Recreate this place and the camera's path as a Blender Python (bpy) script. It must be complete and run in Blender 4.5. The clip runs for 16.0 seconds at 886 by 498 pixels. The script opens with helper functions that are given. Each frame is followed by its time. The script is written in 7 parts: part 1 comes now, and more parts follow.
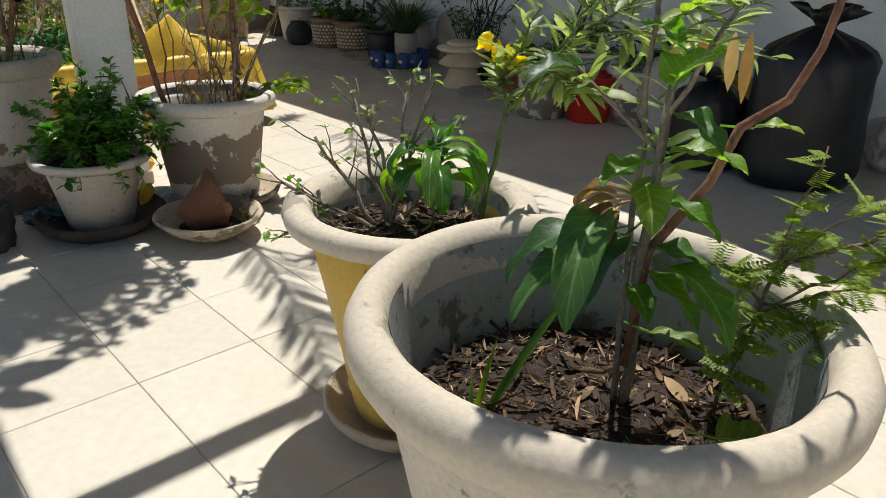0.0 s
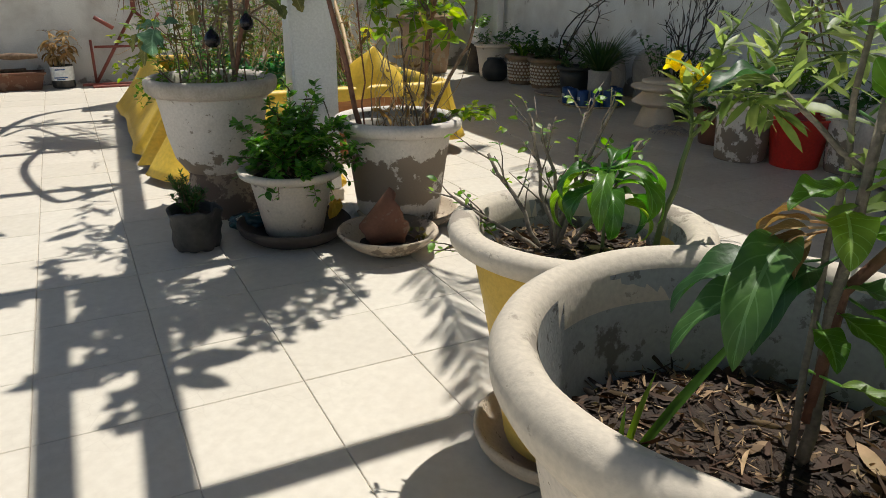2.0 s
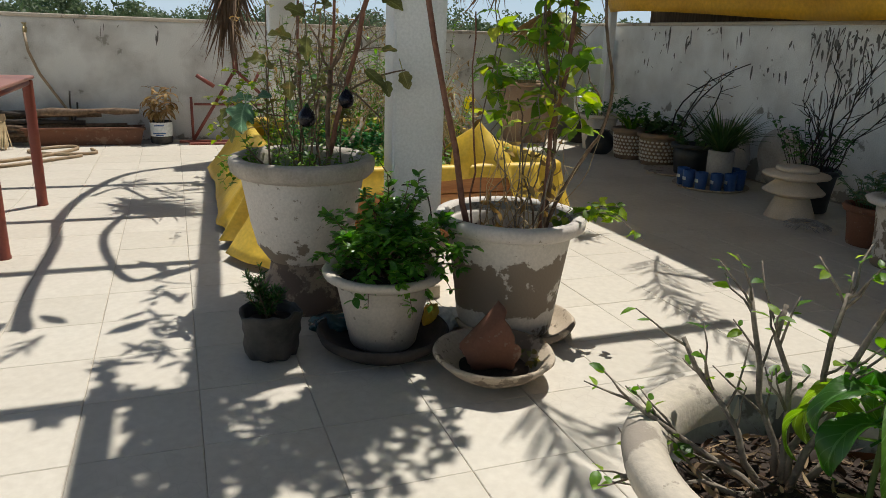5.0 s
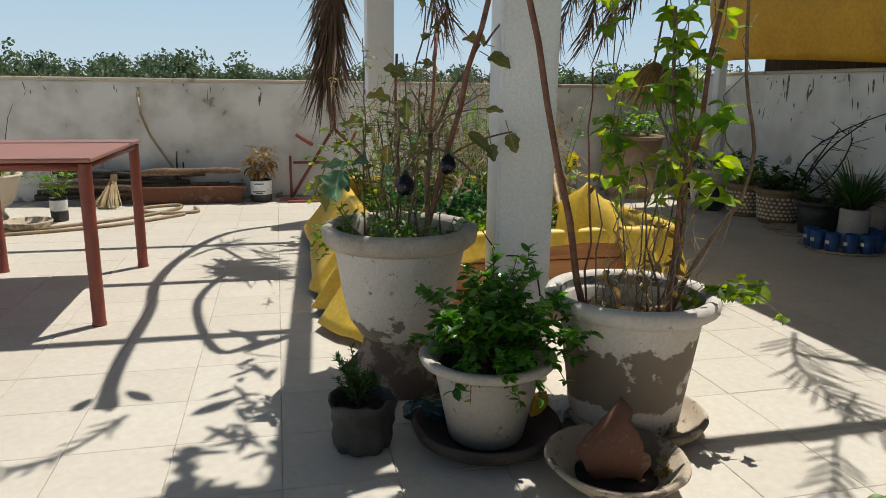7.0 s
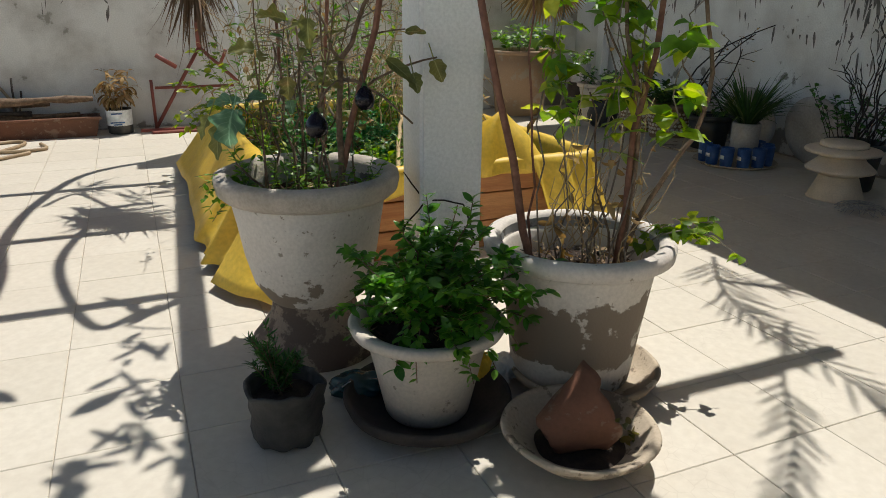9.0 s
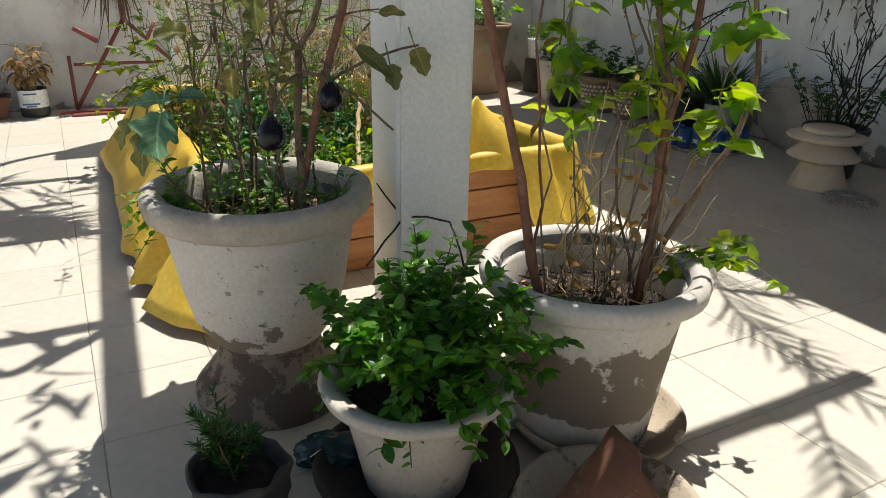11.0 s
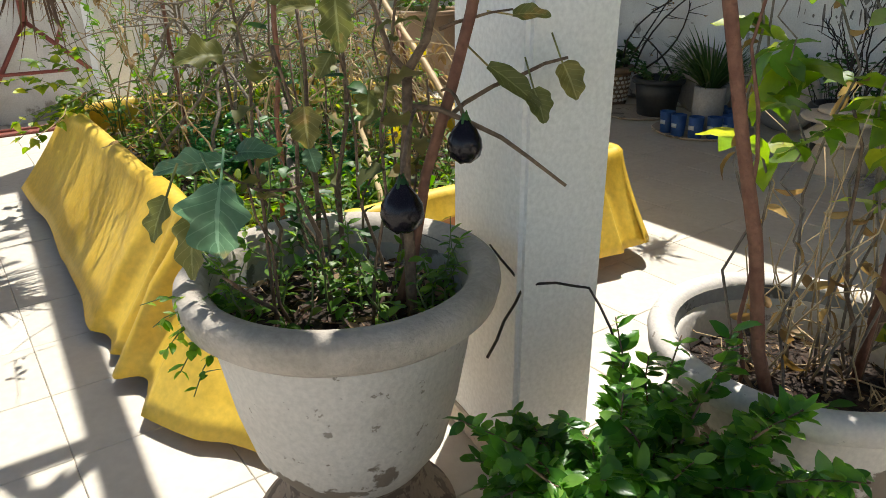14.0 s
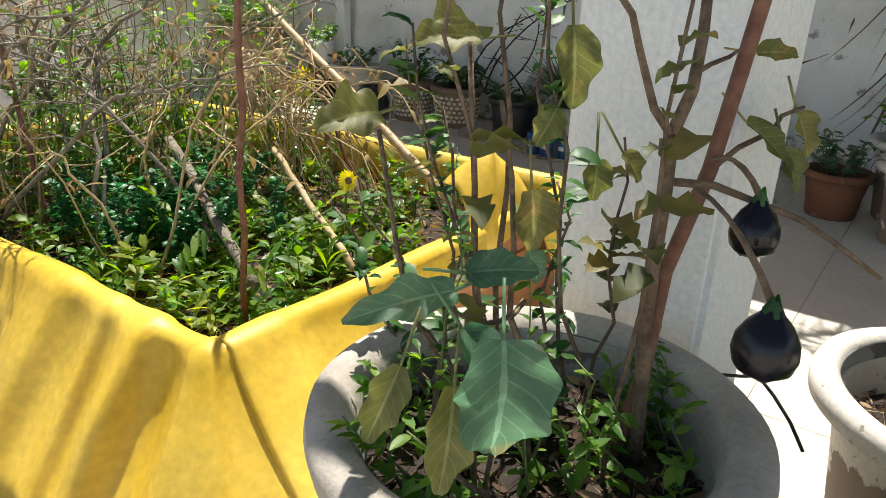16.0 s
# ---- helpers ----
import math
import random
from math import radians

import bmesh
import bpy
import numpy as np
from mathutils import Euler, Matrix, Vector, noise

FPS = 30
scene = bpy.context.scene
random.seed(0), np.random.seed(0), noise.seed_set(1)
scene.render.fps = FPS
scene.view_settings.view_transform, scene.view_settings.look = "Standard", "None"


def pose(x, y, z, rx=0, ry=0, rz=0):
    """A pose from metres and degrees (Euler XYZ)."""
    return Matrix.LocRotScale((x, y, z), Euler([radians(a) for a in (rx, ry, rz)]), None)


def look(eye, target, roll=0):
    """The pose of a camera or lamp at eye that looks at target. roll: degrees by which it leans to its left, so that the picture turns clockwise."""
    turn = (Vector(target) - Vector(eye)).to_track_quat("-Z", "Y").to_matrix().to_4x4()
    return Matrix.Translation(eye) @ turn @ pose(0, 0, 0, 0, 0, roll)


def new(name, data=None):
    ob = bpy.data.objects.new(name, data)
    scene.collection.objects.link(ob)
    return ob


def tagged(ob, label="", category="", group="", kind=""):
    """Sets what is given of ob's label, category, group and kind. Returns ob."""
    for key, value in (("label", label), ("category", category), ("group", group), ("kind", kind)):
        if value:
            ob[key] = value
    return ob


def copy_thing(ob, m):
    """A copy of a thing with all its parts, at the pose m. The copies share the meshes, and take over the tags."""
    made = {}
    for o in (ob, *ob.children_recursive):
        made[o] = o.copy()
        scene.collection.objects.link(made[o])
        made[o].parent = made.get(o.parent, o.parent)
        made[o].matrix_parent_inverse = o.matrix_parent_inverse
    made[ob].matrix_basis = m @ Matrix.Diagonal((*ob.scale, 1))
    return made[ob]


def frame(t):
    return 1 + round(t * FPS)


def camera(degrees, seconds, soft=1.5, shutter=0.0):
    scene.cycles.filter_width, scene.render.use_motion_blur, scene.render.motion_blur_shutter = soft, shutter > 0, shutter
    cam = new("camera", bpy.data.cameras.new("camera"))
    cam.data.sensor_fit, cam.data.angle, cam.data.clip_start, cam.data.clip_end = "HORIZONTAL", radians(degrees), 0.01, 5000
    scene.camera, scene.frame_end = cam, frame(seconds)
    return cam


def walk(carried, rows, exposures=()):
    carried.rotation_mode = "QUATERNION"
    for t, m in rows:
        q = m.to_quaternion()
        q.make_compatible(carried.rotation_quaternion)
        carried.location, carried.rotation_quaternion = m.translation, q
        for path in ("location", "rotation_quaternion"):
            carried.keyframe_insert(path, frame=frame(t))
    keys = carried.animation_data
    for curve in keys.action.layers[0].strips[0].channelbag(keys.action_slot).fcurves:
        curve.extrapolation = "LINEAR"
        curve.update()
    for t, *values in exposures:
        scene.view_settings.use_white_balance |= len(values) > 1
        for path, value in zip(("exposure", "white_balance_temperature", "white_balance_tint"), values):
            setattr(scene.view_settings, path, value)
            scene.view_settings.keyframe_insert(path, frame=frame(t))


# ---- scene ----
cam = camera(64.0, 16.0, 0.6)
PATH = [
    (0, (0.495, 0.848, 1.220), (0.247, 2.663, 0.418), 1.41),
    (0.5, (0.569, 0.851, 1.175), (0.154, 2.638, 0.380), 0.43),
    (1, (0.588, 0.880, 1.142), (0.141, 2.637, 0.299), 2.77),
    (1.5, (0.560, 0.880, 1.156), (-0.049, 2.629, 0.400), 1.37),
    (2, (0.526, 0.879, 1.164), (-0.217, 2.595, 0.455), 0.68),
    (2.5, (0.417, 0.969, 1.160), (-0.368, 2.659, 0.433), 0.69),
    (3, (0.315, 1.063, 1.146), (-0.475, 2.751, 0.419), 1.10),
    (3.5, (0.273, 1.143, 1.163), (-0.619, 2.770, 0.416), 0.96),
    (4, (0.265, 1.230, 1.210), (-0.701, 2.866, 0.585), 2.51),
    (6.3, (-0.036, 1.482, 1.241), (-1.030, 3.143, 0.740), 0.18),
    (6.5, (-0.047, 1.515, 1.247), (-1.099, 3.151, 0.782), 0.25),
    (7, (-0.076, 1.574, 1.252), (-1.275, 3.113, 0.812), 0.73),
    (7.5, (-0.092, 1.608, 1.245), (-1.266, 3.164, 0.796), 1.27),
    (8, (-0.132, 1.650, 1.255), (-1.153, 3.257, 0.644), 0.78),
    (8.5, (-0.300, 1.757, 1.249), (-1.202, 3.420, 0.599), 1.46),
    (9, (-0.441, 1.797, 1.272), (-1.315, 3.470, 0.610), 0.51),
    (9.2, (-0.473, 1.809, 1.284), (-1.350, 3.489, 0.643), 0.80),
    (11.3, (-0.857, 2.219, 1.284), (-1.536, 3.947, 0.541), 1.10),
    (11.5, (-0.923, 2.250, 1.271), (-1.576, 3.987, 0.525), 0.92),
    (12, (-1.000, 2.296, 1.289), (-1.601, 4.036, 0.507), 0.19),
    (12.5, (-1.016, 2.343, 1.306), (-1.807, 4.028, 0.575), -0.29),
    (13, (-1.040, 2.446, 1.291), (-1.968, 4.040, 0.519), 0.26),
    (13.5, (-1.181, 2.495, 1.268), (-1.919, 4.155, 0.432), 2.93),
    (14, (-1.476, 2.554, 1.284), (-1.962, 4.332, 0.507), -0.53),
    (14.5, (-1.684, 2.664, 1.269), (-1.971, 4.478, 0.477), -0.87),
    (15, (-1.885, 2.784, 1.296), (-2.084, 4.599, 0.480), -1.48),
    (15.5, (-2.064, 2.873, 1.283), (-1.970, 4.696, 0.467), 1.35),
    (16, (-2.227, 2.922, 1.268), (-2.104, 4.778, 0.534), 2.05),
]
walk(cam, [(t, look(eye, target, roll)) for t, eye, target, roll in PATH],
     [(0, 0.12), (2.0, 0.02), (4.2, -0.15), (6.3, -0.11), (9.2, -0.04), (11.5, 0.36), (12.5, 0.46), (13.5, 0.36), (14.0, 0.56), (15.0, 0.72), (15.5, 0.68), (16.0, 0.78)])

# ---- world, sun, exposure ----
scene.view_settings.exposure = 0.0
world = bpy.data.worlds.new("sky")
scene.world = world
world.use_nodes = True
sky = world.node_tree.nodes.new("ShaderNodeTexSky")
sky.sky_type, sky.sun_disc = "NISHITA", False
SUN_ELEVATION, SUN_AZIMUTH = 67.0, 2.0
sky.sun_elevation, sky.sun_rotation = radians(SUN_ELEVATION), radians(SUN_AZIMUTH)
sky.dust_density, sky.air_density = 1.2, 1.0
back = world.node_tree.nodes["Background"]
world.node_tree.links.new(sky.outputs[0], back.inputs[0])
back.inputs[1].default_value = 0.044
sun_data = bpy.data.lights.new("sun", "SUN")
sun_data.energy, sun_data.angle, sun_data.color = 4.6, radians(0.53), (1.0, 0.965, 0.90)
sun_lamp = new("sun", sun_data)
sun_lamp.matrix_world = look(
    (200 * math.cos(radians(SUN_ELEVATION)) * math.sin(radians(SUN_AZIMUTH)),
     200 * math.cos(radians(SUN_ELEVATION)) * math.cos(radians(SUN_AZIMUTH)),
     200 * math.sin(radians(SUN_ELEVATION))), (0, 0, 0))

# ---- builders ----
rng = random.Random(7)
TURN_DEG = 51.0          # the terrace's own axes: u runs to the back wall, w along it
GRID = pose(0, 0, 0, 0, 0, TURN_DEG)


def at(u, w, z=0, rz=0):
    return GRID @ pose(u, w, z, 0, 0, rz)


def xy(u, w, z=0):
    return GRID @ Vector((u, w, z))


def mesh_of(bm, name, smooth=True):
    me = bpy.data.meshes.new(name)
    bm.to_mesh(me)
    bm.free()
    if smooth:
        me.polygons.foreach_set("use_smooth", [True] * len(me.polygons))
    return me


def raw_mesh(name, verts, faces, smooth=True):
    me = bpy.data.meshes.new(name)
    me.from_pydata([tuple(v) for v in verts], [], faces)
    if smooth:
        me.polygons.foreach_set("use_smooth", [True] * len(me.polygons))
    me.update()
    return me


def part(name, bm, material, parent, label="", kind="", smooth=True):
    """Links a bmesh or mesh as one object under a thing; without a parent it is a thing itself."""
    me = bm if isinstance(bm, bpy.types.Mesh) else mesh_of(bm, name, smooth)
    if not me.materials:
        me.materials.append(material)
    ob = new(name, me)
    ob.parent = parent
    return tagged(ob, label, "", "", kind)


def thing(name, m, label, category, group="", kind=""):
    ob = new(name)
    ob.empty_display_size = 0.1
    ob.matrix_world = m
    return tagged(ob, label, category, group, kind)


def solo(name, bm, material, m, label, category="", group="", kind="", smooth=True):
    ob = part(name, bm, material, None, label, kind, smooth)
    ob.matrix_world = m
    return tagged(ob, "", category, group)


def lathe(profile, seg=48, wob=0.0, seed=0, bm=None, foot=False):
    """Turned shape round z from (radius, height) pairs, slightly uneven by wob."""
    bm = bm or bmesh.new()
    rings = []
    for r, z in profile:
        ring = []
        for k in range(seg):
            a = 2 * math.pi * k / seg
            d = 1 + wob * noise.noise(Vector((math.cos(a) * 1.7 + seed, math.sin(a) * 1.7, z * 6 + seed)))
            ring.append(bm.verts.new((r * d * math.cos(a), r * d * math.sin(a), z + wob * 0.15 * noise.noise(Vector((math.cos(a) * 2, math.sin(a) * 2 + seed, 3))))))
        rings.append(ring)
    for a, b in zip(rings, rings[1:]):
        for k in range(seg):
            bm.faces.new((a[k], a[(k + 1) % seg], b[(k + 1) % seg], b[k]))
    if foot:
        bm.faces.new(rings[0][::-1])
    return bm


def box(sx, sy, sz, bevel=0.0, c=(0, 0, 0), bm=None, rot=None, seg=1):
    bm = bm or bmesh.new()
    m = Matrix.Translation(c) @ (rot or Matrix()) @ Matrix.Diagonal((sx, sy, sz, 1))
    made = bmesh.ops.create_cube(bm, size=1.0, matrix=m)["verts"]
    if bevel:
        edges = list({e for v in made for e in v.link_edges})
        bmesh.ops.bevel(bm, geom=edges, offset=bevel, segments=seg, affect="EDGES")
    return bm


def tube_data(points, radii, seg=6, verts=None, faces=None):
    """A tapering round stem through the points."""
    verts = [] if verts is None else verts
    faces = [] if faces is None else faces
    pts = [Vector(p) for p in points]
    if not isinstance(radii, (list, tuple)):
        radii = [radii] * len(pts)
    start = len(verts)
    side = None
    for i, p in enumerate(pts):
        d = (pts[min(i + 1, len(pts) - 1)] - pts[max(i - 1, 0)]).normalized()
        side = d.orthogonal().normalized() if side is None else (side - d * side.dot(d)).normalized()
        up = d.cross(side)
        for k in range(seg):
            a = 2 * math.pi * k / seg
            verts.append(p + radii[i] * (math.cos(a) * side + math.sin(a) * up))
    for i in range(len(pts) - 1):
        for k in range(seg):
            a, b = start + i * seg + k, start + i * seg + (k + 1) % seg
            faces.append((a, b, b + seg, a + seg))
    faces.append(tuple(start + k for k in range(seg))[::-1])
    faces.append(tuple(start + (len(pts) - 1) * seg + k for k in range(seg)))
    return verts, faces


def tube(points, radii, seg=6, name="stem"):
    v, f = tube_data(points, radii, seg)
    return raw_mesh(name, v, f)


def bend(a, b, n=6, sag=0.0, jit=0.0, r=None):
    """Points from a to b, with a sag and a random waver."""
    r = r or rng
    a, b = Vector(a), Vector(b)
    out = []
    for i in range(n + 1):
        s = i / n
        p = a.lerp(b, s) + Vector((0, 0, sag * 4 * s * (1 - s)))
        if 0 < i < n:
            p += Vector((r.uniform(-jit, jit), r.uniform(-jit, jit), r.uniform(-jit, jit) * 0.5))
        out.append(p)
    return out


LEAF_KINDS = {  # widths along the leaf, from its stalk to its tip
    "ovate": (0.10, 0.75, 1.0, 0.92, 0.62, 0.02), "lance": (0.15, 0.7, 1.0, 1.0, 0.65, 0.02),
    "heart": (0.75, 1.0, 0.95, 0.72, 0.36, 0.02), "lobed": (0.35, 1.0, 0.72, 0.95, 0.5, 0.04),
    "spoon": (0.12, 0.35, 0.7, 1.0, 0.85, 0.1), "blade": (0.5, 0.9, 1.0, 0.9, 0.6, 0.02),
}


def leaf_data(verts, faces, base, way, up, length, width, kind="ovate", droop=0.3, fold=0.25, curl=0.0, wave=0.0):
    """One leaf with a midrib fold, a droop and a wavy edge."""
    way, up = Vector(way).normalized(), Vector(up)
    side = way.cross(up)
    side = side.normalized() if side.length > 1e-4 else way.orthogonal().normalized()
    up = side.cross(way).normalized()
    ws = LEAF_KINDS[kind]
    start, n = len(verts), len(ws)
    p, d = Vector(base), way.copy()
    for i, wd in enumerate(ws):
        h = wd * width / 2
        lift = fold * h + wave * width * 0.12 * math.sin(i * 2.6 + length * 90)
        lift2 = fold * h + wave * width * 0.12 * math.sin(i * 2.2 + 2 + length * 70)
        verts.append(p - side * h + up * lift)
        verts.append(p + up * 0)
        verts.append(p + side * h + up * lift2)
        turn = Matrix.Rotation(-droop / (n - 1), 3, side)
        d, up = turn @ d, turn @ up
        p = p + d * (length / (n - 1))
    for i in range(n - 1):
        a = start + i * 3
        faces.append((a, a + 1, a + 4, a + 3))
        faces.append((a + 1, a + 2, a + 5, a + 4))


def unit(r=None, zmin=-1.0, zmax=1.0):
    r = r or rng
    z, a = r.uniform(zmin, zmax), r.uniform(0, 2 * math.pi)
    k = math.sqrt(max(0, 1 - z * z))
    return Vector((k * math.cos(a), k * math.sin(a), z))


# ---- materials ----
def nodes_of(name):
    m = bpy.data.materials.new(name)
    m.use_nodes = True
    nt = m.node_tree
    return m, nt, nt.nodes["Principled BSDF"]


def node(nt, kind, **kw):
    n = nt.nodes.new(kind)
    for k, v in kw.items():
        n.inputs[k].default_value = v
    return n


def ramp(nt, src, stops):
    n = nt.nodes.new("ShaderNodeValToRGB")
    e = n.color_ramp.elements
    while len(e) < len(stops):
        e.new(0.5)
    for el, (pos, col) in zip(e, stops):
        el.position, el.color = pos, (*col, 1) if len(col) == 3 else col
    nt.links.new(src, n.inputs[0])
    return n.outputs[0]


def mix(nt, fac, a, b, mode="MIX"):
    n = nt.nodes.new("ShaderNodeMix")
    n.data_type, n.blend_type = "RGBA", mode
    for sock, val in ((n.inputs[0], fac), (n.inputs[6], a), (n.inputs[7], b)):
        if isinstance(val, bpy.types.NodeSocket):
            nt.links.new(val, sock)
        else:
            sock.default_value = val if isinstance(val, (int, float)) else (*val, 1)
    return n.outputs[2]


def bump(nt, bsdf, height, strength=0.3, dist=0.01):
    n = nt.nodes.new("ShaderNodeBump")
    n.inputs["Strength"].default_value, n.inputs["Distance"].default_value = strength, dist
    nt.links.new(height, n.inputs["Height"])
    nt.links.new(n.outputs[0], bsdf.inputs["Normal"])


def noise_of(nt, scale, detail=4.0, rough=0.55, coords="Object", stretch=None):
    tc = nt.nodes.new("ShaderNodeTexCoord")
    src = tc.outputs[coords]
    if stretch:
        mp = nt.nodes.new("ShaderNodeMapping")
        mp.inputs["Scale"].default_value = stretch
        nt.links.new(src, mp.inputs[0])
        src = mp.outputs[0]
    n = node(nt, "ShaderNodeTexNoise", Scale=scale, Detail=detail, Roughness=rough)
    nt.links.new(src, n.inputs["Vector"])
    return n.outputs[0]


def plain(name, a, b, scale=8.0, rough=0.6, metal=0.0, fine=60.0, relief=0.25, stretch=None, spread=(0.35, 0.65), spec=0.5):
    """Two tones mixed by a coarse and a fine noise, with relief."""
    m, nt, bs = nodes_of(name)
    n1, n2 = noise_of(nt, scale, stretch=stretch), noise_of(nt, fine, 5.0, stretch=stretch)
    col = ramp(nt, n1, [(spread[0], a), (spread[1], b)])
    dark = ramp(nt, n2, [(0.3, (0.72, 0.72, 0.72)), (0.7, (1.1, 1.1, 1.1))])
    nt.links.new(mix(nt, 0.6, col, dark, "MULTIPLY"), bs.inputs["Base Color"])
    bs.inputs["Roughness"].default_value, bs.inputs["Metallic"].default_value = rough, metal
    bs.inputs["Specular IOR Level"].default_value = spec
    bump(nt, bs, n2, relief, 0.006)
    return m


def leafy(name, a, b, c=None, glow=0.45, rough=0.42, dry=0.0):
    """A leaf: tone by island, veins by noise, light passing through."""
    m, nt, bs = nodes_of(name)
    geo = nt.nodes.new("ShaderNodeNewGeometry")
    stops = [(0.0, a), (0.6, b), (1.0, c or b)]
    info = nt.nodes.new("ShaderNodeObjectInfo")
    total, part_of = nt.nodes.new("ShaderNodeMath"), nt.nodes.new("ShaderNodeMath")
    part_of.operation = "FRACT"
    nt.links.new(geo.outputs["Random Per Island"], total.inputs[0])
    nt.links.new(info.outputs["Random"], total.inputs[1])
    nt.links.new(total.outputs[0], part_of.inputs[0])
    col = ramp(nt, part_of.outputs[0], stops)
    n2 = noise_of(nt, 45.0, 4.0)
    col = mix(nt, 0.55, col, ramp(nt, n2, [(0.3, (0.65, 0.7, 0.6)), (0.7, (1.15, 1.12, 1.1))]), "MULTIPLY")
    col = mix(nt, 0.7, col, ramp(nt, noise_of(nt, 13.0, 3.0), [(0.32, (0.55, 0.62, 0.5)), (0.68, (1.2, 1.15, 1.1))]), "MULTIPLY")
    if dry:
        col = mix(nt, ramp(nt, noise_of(nt, 14.0), [(0.62, (0, 0, 0)), (0.72, (dry, dry, dry))]), col, (0.30, 0.19, 0.07))
    # midrib and side veins, for the leaves that carry their own coordinates
    tc = nt.nodes.new("ShaderNodeTexCoord")
    sep = nt.nodes.new("ShaderNodeSeparateXYZ")
    nt.links.new(tc.outputs["UV"], sep.inputs[0])

    def calc(op, x, y=0.0):
        n = nt.nodes.new("ShaderNodeMath")
        n.operation = op
        for sock, val in ((n.inputs[0], x), (n.inputs[1], y)):
            if isinstance(val, bpy.types.NodeSocket):
                nt.links.new(val, sock)
            else:
                sock.default_value = val
        return n.outputs[0]

    off = calc("ABSOLUTE", calc("SUBTRACT", sep.outputs[0], 0.5))
    rib = calc("LESS_THAN", off, 0.035)
    side = calc("LESS_THAN", calc("FRACT", calc("SUBTRACT", calc("MULTIPLY", sep.outputs[1], 7.0), calc("MULTIPLY", off, 3.2))), 0.10)
    vein = calc("MAXIMUM", rib, calc("MULTIPLY", side, 0.55))
    hv = node(nt, "ShaderNodeHueSaturation", Saturation=0.85, Value=1.7)
    nt.links.new(col, hv.inputs["Color"])
    col = mix(nt, vein, col, hv.outputs[0])
    nt.links.new(col, bs.inputs["Base Color"])
    bs.inputs["Roughness"].default_value = rough
    tr = nt.nodes.new("ShaderNodeBsdfTranslucent")
    hsv = node(nt, "ShaderNodeHueSaturation", Saturation=1.15, Value=2.2)
    nt.links.new(col, hsv.inputs["Color"])
    nt.links.new(hsv.outputs[0], tr.inputs[0])
    sh = nt.nodes.new("ShaderNodeMixShader")
    sh.inputs[0].default_value = glow
    nt.links.new(bs.outputs[0], sh.inputs[1])
    nt.links.new(tr.outputs[0], sh.inputs[2])
    nt.links.new(sh.outputs[0], nt.nodes["Material Output"].inputs[0])
    bump(nt, bs, n2, 0.35, 0.004)
    return m


def painted(name, paint, bare, edge=0.55, rough=0.75, dirt=(0.30, 0.22, 0.15), scale=5.0, low=None, stain=0.35, relief=0.3):
    """Old masonry paint: flaked patches to the bare cement, with grime. low: bare below that height."""
    m, nt, bs = nodes_of(name)
    n1, n2, n3 = noise_of(nt, scale, 8.0, 0.62), noise_of(nt, 85.0, 4.0), noise_of(nt, 2.2, 5.0)
    if low:
        tc = nt.nodes.new("ShaderNodeTexCoord")
        sep = nt.nodes.new("ShaderNodeSeparateXYZ")
        nt.links.new(tc.outputs["Object"], sep.inputs[0])
        lo, hi, gain = low[:3]
        mr = node(nt, "ShaderNodeMapRange")
        mr.inputs["From Min"].default_value, mr.inputs["From Max"].default_value = lo, hi
        mr.inputs["To Min"].default_value, mr.inputs["To Max"].default_value = gain, 0.0
        nt.links.new(sep.outputs[2], mr.inputs[0])
        rise = mr.outputs[0]
        if len(low) > 3:      # a band: sound paint below it again
            mr.inputs["To Min"].default_value, mr.inputs["To Max"].default_value = 0.0, 1.0
            band = ramp(nt, rise, [(0.0, (0, 0, 0)), (0.14, (gain, gain, gain)), (0.72, (gain, gain, gain)), (1.0, (0, 0, 0))])
            rise = band
        ad = nt.nodes.new("ShaderNodeMath")
        nt.links.new(n1, ad.inputs[0])
        nt.links.new(rise, ad.inputs[1])
        flake_src = ad.outputs[0]
    else:
        flake_src = n1
    flake = ramp(nt, flake_src, [(edge, (0, 0, 0)), (edge + 0.03, (1, 1, 1))])
    chips = ramp(nt, noise_of(nt, scale * 3.6, 6.0, 0.65), [(edge + 0.04, (0, 0, 0)), (edge + 0.07, (0.8, 0.8, 0.8))])
    flake = mix(nt, 1.0, flake, chips, "LIGHTEN")
    tone = mix(nt, ramp(nt, n3, [(0.42, (0, 0, 0)), (0.75, (stain, stain, stain))]), paint, dirt)
    col = mix(nt, flake, tone, mix(nt, n2, bare, tuple(c * 0.6 for c in bare)))
    col = mix(nt, 0.45, col, ramp(nt, n2, [(0.3, (0.72, 0.72, 0.72)), (0.65, (1.06, 1.06, 1.06))]), "MULTIPLY")
    nt.links.new(col, bs.inputs["Base Color"])
    bs.inputs["Roughness"].default_value = rough
    hm = nt.nodes.new("ShaderNodeMath")
    hm.operation = "MULTIPLY_ADD"
    hm.inputs[1].default_value = -0.6
    nt.links.new(flake, hm.inputs[0])
    nt.links.new(n2, hm.inputs[2])
    bump(nt, bs, hm.outputs[0], relief, 0.004)
    return m


